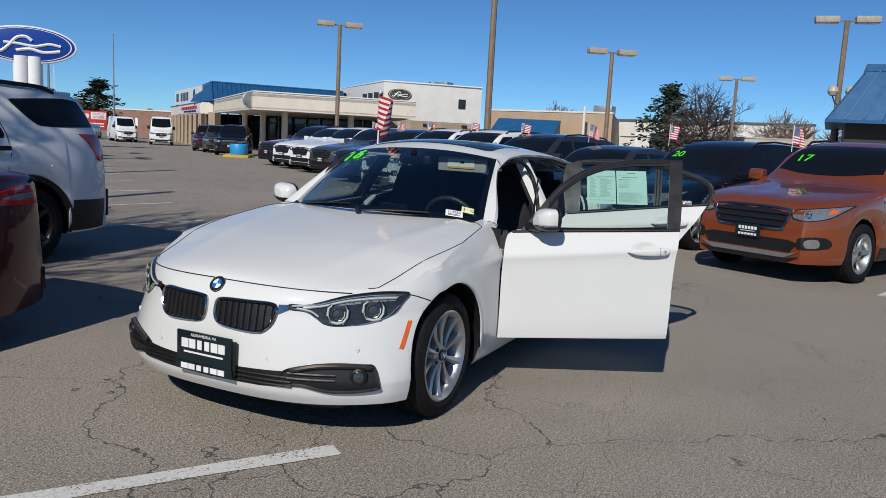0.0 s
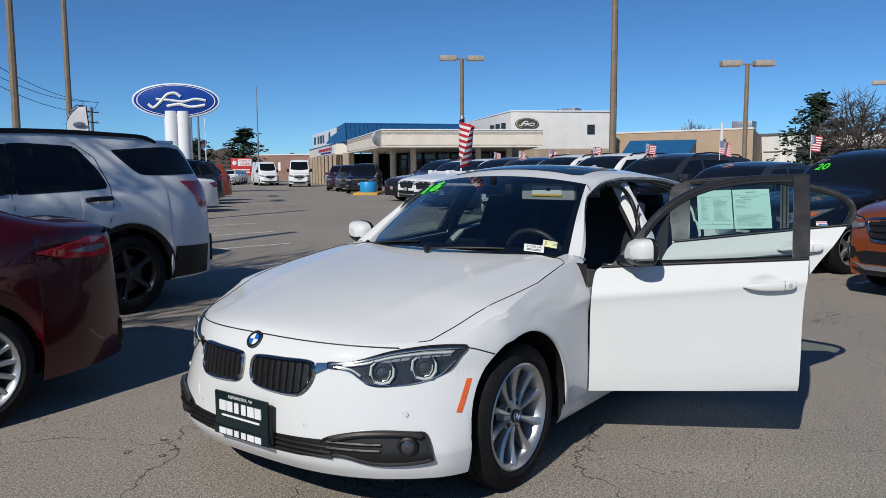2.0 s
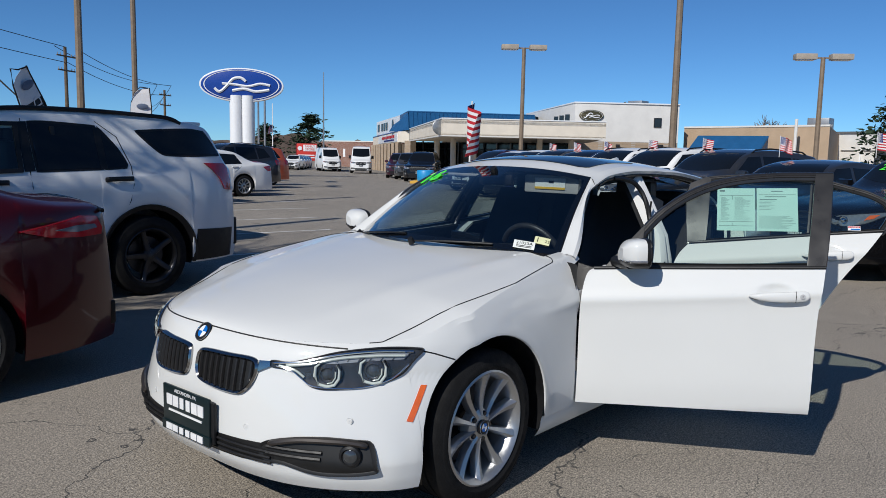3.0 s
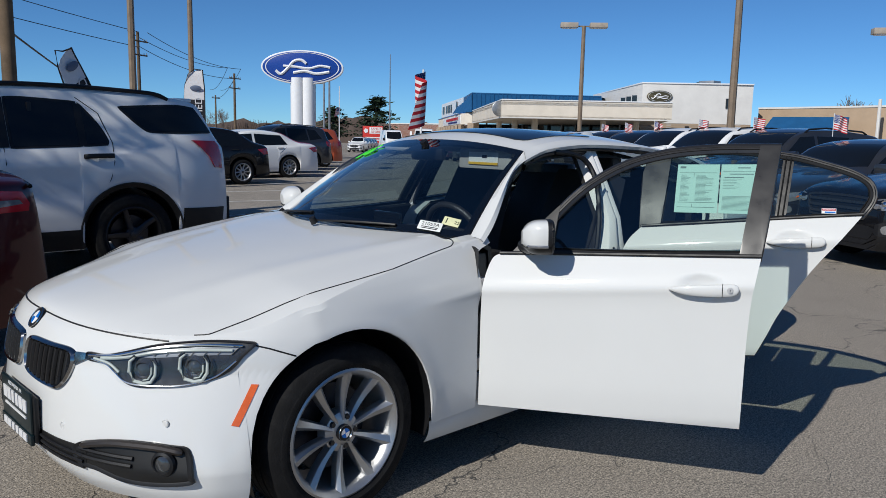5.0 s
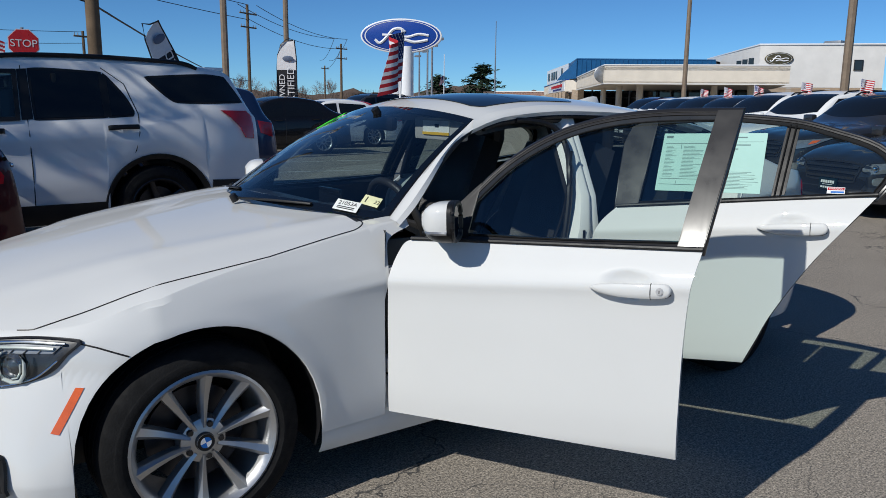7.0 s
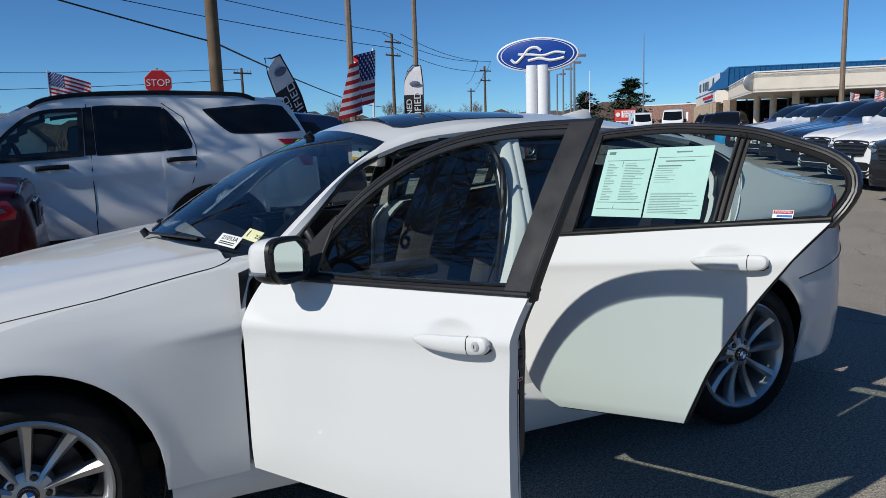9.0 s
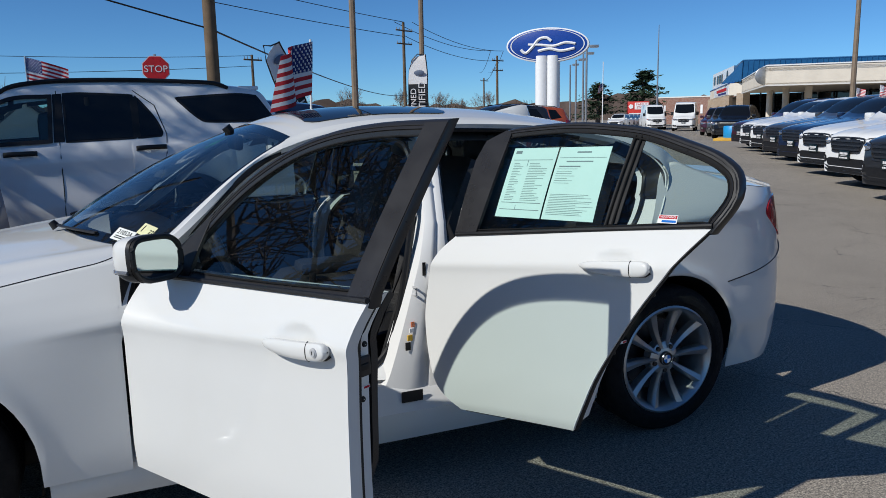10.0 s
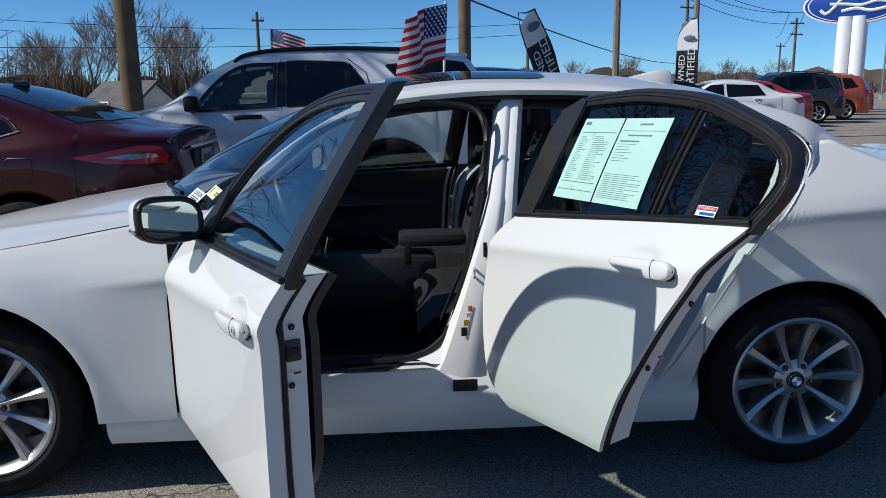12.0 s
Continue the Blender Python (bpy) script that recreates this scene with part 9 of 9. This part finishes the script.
def wire(a, b, sag=0.5, r=0.012):
    a, b = Vector(a), Vector(b)
    ob = part("overhead_wire", tube([a.lerp(b, f) - Vector((0, 0, 4 * sag * f * (1 - f))) for f in rng(0, 1, 24)], r, 5), BLACK)
    tagged(ob, "thin black overhead cable between poles", "cable", "overhead wires")


wire((22.0, -6.0, 8.6), (2.35, -8.2, 5.9), 0.25, 0.016)
wire((9.5, -13.2, 6.9), (-2.98, -14.0, 3.25), 0.15, 0.018)
wire((-2.98, -14.0, 3.25), (-27.5, -66.3, 3.2), 0.5, 0.022)
wire((30.0, -30.0, 15.5), (-27.5, -66.3, 9.9), 1.0, 0.03)
wire((30.0, -29.0, 13.6), (-27.5, -66.3, 8.6), 1.0, 0.03)
for dz, off in ((9.0, -0.9), (9.0, 0.9), (7.8, 0.0)):
    wire((-27.5 + off, -66.3, dz + 0.9), (-47.0 + off, -84.6, dz), 0.7, 0.03)
    wire((-47.0 + off, -84.6, dz), (-62.0 + off, -118.0, dz - 0.8), 0.8, 0.03)
wire((40.0, -36.0, 5.6), (2.35, -8.2, 3.6), 0.25, 0.016)
wire((40.0, -40.0, 4.6), (-12.2, -60.0, 5.4), 0.8, 0.02)
wire((40.0, -52.0, 7.6), (-12.2, -60.0, 6.2), 1.0, 0.02)


def stop_sign():
    ob = thing("stop_sign", place(-1.95, -15.8, 0), "red octagonal stop sign with white letters STOP", "stop sign")
    part("post", tube([(0, 0, -0.2), (0, 0, 2.85)], 0.032, 8), GALV, ob)
    d = Vector((1.0, 18.6, 0)).normalized()
    M = Matrix.Translation((0.0, 0.06, 2.52)) @ Matrix.Rotation(math.atan2(d.y, d.x) - math.pi / 2, 4, "Z") @ pose(0, 0, 0, 0, 0, 180)
    octo = lambda r, y: [M @ Vector((r * math.cos(math.pi / 8 + math.pi / 4 * k), y, r * math.sin(math.pi / 8 + math.pi / 4 * k))) for k in range(8)]
    for nm, r, y, mt in (("plate", 0.318, 0.0, SIGNWHITE), ("face", 0.300, -0.008, plain("stop_red", (0.62, 0.015, 0.015), 0.3))):
        bm = bmesh.new()
        a, b = [bm.verts.new(p) for p in octo(r, y)], [bm.verts.new(p) for p in octo(r, y + 0.006)]
        bm.faces.new(a)
        bm.faces.new(b[::-1])
        for k in range(8):
            bm.faces.new((a[k], a[(k + 1) % 8], b[(k + 1) % 8], b[k]))
        part(nm, bm, mt, ob, smooth=False)
    part("lettering", text_mesh("STOP", 0.215), SIGNWHITE, ob, "", False, M @ Matrix.Translation((0, -0.011, -0.005)) @ pose(0, 0, 0, 90, 0, 0))


stop_sign()


def feather_banner(x, y, az, lean, h=3.6, words=("OWNED", "CERTIFIED")):
    ob = thing("feather_banner", pose(x, y, ground_z(x, y), 0, lean, az), "tall feather banner, white head and black field with white lettering", "banner", "feather banners")
    w = 0.72
    edge = [(0.0, 0.3), (0.0, 1.5), (0.01, 2.6), (0.05, 3.05), (0.16, 3.4), (0.36, h), (0.62, h - 0.03)]
    part("pole", tube([(a, 0, z) for a, z in [(0, -0.2)] + edge], 0.018, 8), BLACK, ob)
    bm = bmesh.new()
    rows = []
    left = smooth_line([(z, a) for a, z in edge[:-1]])
    for z in rng(0.5, h - 0.02, 26):
        l = left(z) if z < h - 0.03 else 0.5
        r_ = 0.72 if z < 2.9 else lerp(0.72, 0.66, (z - 2.9) / (h - 2.9))
        rows.append([(lerp(l, r_, u), 0.04 * math.sin(z * 4 + u * 2), z) for u in rng(0, 1, 8)])
    grid_faces(bm, [r for r in rows if r[0][2] > 2.50])
    part("cloth", thick(bm, 0.002), FLAGWHITE, ob)
    bm = bmesh.new()
    grid_faces(bm, [r for r in rows if r[0][2] < 2.64])
    part("dark_field", thick(bm, 0.003), plain("banner_black", (0.012, 0.013, 0.018), 0.7), ob)
    edge2 = [((0.72 if z < 2.9 else lerp(0.72, 0.66, (z - 2.9) / (h - 2.9))), 0.04 * math.sin(z * 4 + 2), z) for z in rng(0.5, h - 0.02, 26)]
    part("border", tube(edge2, 0.022, 6), BLACK, ob)
    oval_plate = lathe([(0.001, 0.0), (0.19, 0.0), (0.2, 0.004), (0.19, 0.008), (0.001, 0.008)], 28)
    for s in (1, -1):
        part("oval_mark", oval_plate.copy(), plain("banner_grey_blue", (0.10, 0.13, 0.20), 0.6), ob, "", True, Matrix.Translation((0.42, s * 0.05, 2.92)) @ Matrix.Diagonal((1.0, 1.0, 0.5, 1)))
    oval_plate.free()
    for i, wd in enumerate(words):
        for s in (1, -1):
            a = 0.20 + 0.32 * i
            M = Matrix.Translation((a if s < 0 else 0.74 - a, s * 0.052, 1.78)) @ pose(0, 0, 0, 90, 0, 0 if s < 0 else 180) @ pose(0, 0, 0, 0, 0, 90)
            part("lettering", text_mesh(wd, 0.36 if i else 0.30, 0.003), FLAGWHITE, ob, "", False, M)


feather_banner(-11.35, -24.0, 150, 0)
feather_banner(-5.7, -16.6, 208, -27, 3.3)


# ---- trees ----
TWIGDARK = plain("dark_winter_twigs", (0.10, 0.08, 0.07), 0.95, 0.0, 0.2, 0.3, 1.5)
TWIG = plain("winter_twigs", (0.24, 0.19, 0.155), 0.95, 0.0, 0.2, 0.3, 1.5)
def bare_tree(m, h, seed, label, spread=0.55, depth=5, trunk=0.16, low=0.28, droop=0.0, twig=0.012, kids=(2, 3), bark=None):
    """A leafless tree: trunk, limbs and a dense crown of twigs."""
    rnd = random.Random(seed)
    ob = thing("tree", m, label, "tree", "bare trees")
    bm = bmesh.new()
    crown = bmesh.new()

    def grow(p, d, length, r, lev):
        pts, rad = [p], [r]
        q = p.copy()
        dd = d.copy()
        n = 4
        for k in range(n):
            dd = (dd + Vector((rnd.uniform(-1, 1), rnd.uniform(-1, 1), rnd.uniform(-0.5, 0.9) - droop)) * 0.17).normalized()
            q = q + dd * (length / n)
            pts.append(q.copy())
            rad.append(max(lerp(r, r * 0.6, (k + 1) / n), twig * 0.5))
        add_tube(bm if lev < 2 else crown, pts, rad, 7 if lev < 2 else (4 if lev < 4 else 3), False)
        if lev >= depth:
            return
        for _ in range(rnd.randint(*kids) + (1 if lev in (0, 1) else 0) + (1 if lev == depth - 1 else 0)):
            f = rnd.uniform(0.35, 1.0)
            i = min(int(f * n), n - 1)
            s = pts[i].lerp(pts[i + 1], f * n - i)
            ax = Vector((rnd.uniform(-1, 1), rnd.uniform(-1, 1), rnd.uniform(-0.35, 0.75))).normalized()
            nd = (dd * (1 - spread) + ax * spread * 1.25).normalized()
            grow(s, nd, length * rnd.uniform(0.62, 0.92), max(rad[i] * rnd.uniform(0.45, 0.62), twig), lev + 1)
        grow(pts[-1], dd, length * 0.7, rad[-1], lev + 1)

    grow(Vector((0, 0, -0.1)), Vector((0, 0, 1)), h * low, trunk, 0)
    part("trunk", bm, BARK, ob)
    part("crown", crown, bark or TWIG, ob)
    return ob


def conifer(m, h, seed, label):
    rnd = random.Random(seed)
    ob = thing("tree", m, label, "tree", "evergreen trees")
    part("trunk", tube([(0, 0, -0.1), (0.05, 0.02, h * 0.5), (0, 0, h)], [0.2, 0.13, 0.03], 8), BARK, ob)
    bm = bmesh.new()
    for k in range(64):
        z = h * (0.20 + 0.80 * (k / 64) ** 0.9)
        a = rnd.uniform(0, 6.28)
        ln = h * 0.30 * (1 - (z / h) ** 1.5) * rnd.uniform(0.55, 1.25) + 0.25
        tip = Vector((ln * math.cos(a), ln * math.sin(a), rnd.uniform(-0.05, 0.25) * ln))
        for j in range(30):
            f = rnd.uniform(0.10, 1.0)
            c = Vector((0, 0, z)) + tip * f + Vector((rnd.gauss(0, 0.16), rnd.gauss(0, 0.16), rnd.gauss(0, 0.13))) * (h / 7)
            s = rnd.uniform(0.10, 0.24) * h / 7
            u = Vector((rnd.uniform(-1, 1), rnd.uniform(-1, 1), rnd.uniform(-0.5, 0.8))).normalized()
            w = u.cross(Vector((rnd.uniform(-1, 1), rnd.uniform(-1, 1), rnd.uniform(-1, 1)))).normalized()
            bm.faces.new([bm.verts.new(c + u * s * x_ + w * s * y_) for x_, y_ in ((-1, -0.25), (0.2, -0.45), (1, 0.1), (0.1, 0.4))])
    part("crown", bm, plain("evergreen_needles", (0.030, 0.055, 0.028), 0.85, 0, 0.3, 0.4, 1.5), ob, smooth=False)
    return ob


# large spreading tree beyond the hut wall, and neighbours
def pol(az, d, deg=0.0):
    p = polar(az, d)
    return pose(p.x, p.y, ground_z(p.x, p.y), 0, 0, deg)


big = bare_tree(pol(-172.2, 58), 15.0, 14, "large spreading bare tree behind a pale wall", 0.62, 5, 0.30, 0.15, 0.05, 0.020, (2, 4), TWIGDARK)
conifer(pol(-169.6, 60) @ Matrix.Diagonal((1.5, 1.5, 1.0, 1)), 6.3, 3, "dark evergreen tree beside a bare tree")
small = bare_tree(pol(-177.6, 75), 8.6, 21, "small bare tree behind the pale wall", 0.55, 4, 0.13, 0.25, 0, 0.035, (3, 4))
bare_tree(pol(179.6, 52), 7.0, 25, "small bare tree beside the sales hut", 0.6, 4, 0.10, 0.2, 0, 0.03, (3, 4))
for az_, d_, sc in ((-161.8, 120, 1.5), (-153.8, 130, 1.4), (-175.3, 95, 1.0)):
    p_ = polar(az_, d_)
    copy_thing(small, pose(p_.x, p_.y, -0.8, 0, 0, az_ * 7) @ Matrix.Diagonal((sc, sc, sc, 1)))
conifer(pol(-152.6, 100), 8.6, 9, "dark evergreen tree top behind the showroom")
conifer(pose(-77.9, -95.2, -1.2) @ Matrix.Diagonal((1.9, 1.9, 0.88, 1)), 9.6, 5, "tall dark evergreen beside a red sign")
conifer(pose(-72.0, -98.5, -1.2) @ Matrix.Diagonal((2.2, 2.2, 1.0, 1)), 6.6, 6, "dark evergreen beside a red sign")
# trees over the street behind the big SUV
mid = bare_tree(pose(22.0, -64.0, 0), 15.0, 31, "tall bare tree across the street", 0.42, 5, 0.19, 0.22, -0.15, 0.026, (2, 2))
mid2 = bare_tree(pose(17.8, -72.0, 0), 13.5, 37, "bare tree across the street", 0.44, 5, 0.17, 0.20, -0.15, 0.026, (2, 2))
rnd_ = random.Random(12)
for k in range(36):
    x_ = lerp(62, -62, (k / 35) ** 1.3) + rnd_.uniform(-3, 3)
    sc = rnd_.uniform(0.75, 1.15) * (1.0 if x_ > 19 else 0.30 if x_ > -12 else 0.56)
    y_ = -78 - 10 * rnd_.random() - (0 if x_ > -5 else 30)
    m_ = pose(x_, y_, -0.3, 0, 0, rnd_.uniform(0, 360))
    t_ = copy_thing(mid if k % 2 else mid2, m_)
    t_.scale = (sc, sc, sc)
# low brown scrub along the street
sc_ = bmesh.new()
for k in range(9000):
    f = rnd_.random() ** 1.4
    x_ = lerp(60, -75, f)
    y_ = -84 - 8 * rnd_.random() - (26 if x_ < -5 else 0)
    hgt = rnd_.uniform(0.8, 3.4 if x_ < 8 else 5.6) * (0.6 + 0.6 * math.sin(x_ * 0.21) ** 2)
    add = Vector((rnd_.gauss(0, 0.5), rnd_.gauss(0, 0.5), hgt))
    p_ = Vector((x_, y_, -0.5))
    w_ = Vector((rnd_.uniform(0.03, 0.10), rnd_.uniform(-0.04, 0.04), 0))
    sc_.faces.new([sc_.verts.new(q) for q in (p_ - w_, p_ + w_, p_ + add + w_ * 0.3, p_ + add - w_ * 0.3)])
scrub = part("scrub", sc_, plain("brown_scrub", (0.17, 0.12, 0.085), 0.95, 0, 0.2, 0.4, 0.5), smooth=False)
tagged(scrub, "brown leafless scrub along the far street", "scrub", "", "stuff")
# low wooded ridge on the horizon
rd = bmesh.new()
rows_ = []
for a_ in rng(-60, -185, 260):
    d_ = 230
    hh = 5.0 + 2.2 * noise.noise(Vector((a_ * 0.23, 0.3, 0))) + 1.2 * noise.noise(Vector((a_ * 0.9, 5.3, 0))) + 1.1 * noise.noise(Vector((a_ * 3.1, 2.3, 0)))
    if a_ < -140:
        hh *= 0.5
    p_ = polar(a_, d_)
    rows_.append([(p_.x, p_.y, -1.5), (p_.x, p_.y, max(hh, 1.5))])
grid_faces(rd, rows_)
ridge = part("far_woods", thick(rd, 3.0), plain("hazy_winter_woods", (0.16, 0.12, 0.10), 0.95, 0, 0.2, 0.35, 0.15, 0, 2.0), smooth=False)
tagged(ridge, "hazy brown winter woods on the horizon", "woods", "", "stuff")
# the tree that throws branch shadows over the big SUV
front_tree = bare_tree(pose(8.2, -3.5, 0) @ Matrix.Diagonal((0.85, 0.4675, 0.85, 1)) @ Matrix.Rotation(radians(270), 4, "Z"), 17.5, 52, "tall bare tree in front of the parked cars", 0.52, 5, 0.34, 0.26, 0, 0.030, (2, 3))
bare_tree(pose(9.6, -13.2, 0), 8.5, 61, "bare tree with low branches near the parked cars", 0.62, 4, 0.14, 0.24, 0.1, 0.012, (2, 3))
for k, (x_, y_, sc) in enumerate(((27, -22, 1.0), (30, -8, 1.1), (33, 5, 1.0), (29, 17, 0.9), (24, 36, 0.9))):
    t_ = copy_thing(mid if k % 2 else mid2, pose(x_, y_, 0, 0, 0, 57 * k))
    t_.scale = (sc, sc, sc)


# ---- houses across the street ----
def house(x, y, deg, wall, roof_col, w=9.0, d=7.0, h=2.9, label="small white clapboard house with dark gable roof"):
    ob = thing("house", pose(x, y, -1.5, 0, 0, deg), label, "house", "houses")
    part("wall", prism([(-w / 2, -d / 2), (w / 2, -d / 2), (w / 2, d / 2), (-w / 2, d / 2)], -0.5, h), wall, ob)
    for k in range(int(h / 0.2)):
        part("clapboard", box((0, d / 2 + 0.012, 0.1 + 0.2 * k), (w + 0.04, 0.03, 0.17)), wall, ob)
    rf = bmesh.new()
    e, rz = 0.45, h + 1.65
    for sy in (1, -1):
        rf.faces.new([rf.verts.new(p) for p in ((-w / 2 - e, sy * (d / 2 + e), h - 0.25), (w / 2 + e, sy * (d / 2 + e), h - 0.25), (w / 2 + e, 0, rz), (-w / 2 - e, 0, rz))])
    part("roof", thick(rf, 0.18), roof_col, ob, smooth=False)
    for sx in (1, -1):
        part("gable", ngon([(sx * w / 2, -d / 2, h), (sx * w / 2, d / 2, h), (sx * w / 2, 0, rz - 0.2)], 0.1), wall, ob, smooth=False)
    for x0 in (-2.8, 0.2, 2.6):
        win = part("window", box((x0, d / 2 + 0.04, 1.5), (0.95, 0.06, 1.35)), SHOPGLASS, ob)
        for dx in (-0.5, 0, 0.5):
            part("window_frame", box((x0 + dx, d / 2 + 0.07, 1.5), (0.08, 0.06, 1.5)), SIGNWHITE, win)
        for dz in (-0.72, 0, 0.72):
            part("window_frame", box((x0, d / 2 + 0.072, 1.5 + dz), (1.1, 0.06, 0.08)), SIGNWHITE, win)
    part("chimney", box((w * 0.2, -0.6, rz + 0.1), (0.6, 0.6, 1.3), 0.02), REDBRICK, ob)
    return ob


SHINGLE = plain("grey_shingles", (0.13, 0.12, 0.115), 0.9, 0, 0.3, 0.25, 1.5, 0.3, 25)
house(7.0, -51.0, -28, WHITEWALL, SHINGLE, 8.0, 7.0, 2.7)
house(17.0, -53.0, -35, WHITEWALL, SHINGLE, 5.0, 4.0, 2.0, "low white shed with grey shingle roof")
sg = thing("street_name_sign", pose(16.2, -31.0, 0), "small blue street sign on a thin post", "sign")
part("post", tube([(0, 0, 0), (0, 0, 2.4)], 0.03, 8), GALV, sg)
part("plate", box((0, 0, 2.3), (0.9, 0.03, 0.32), 0.005), SIGNBLUE, sg)
part("text_bar", box((0, 0.02, 2.3), (0.6, 0.01, 0.10)), SIGNWHITE, sg)
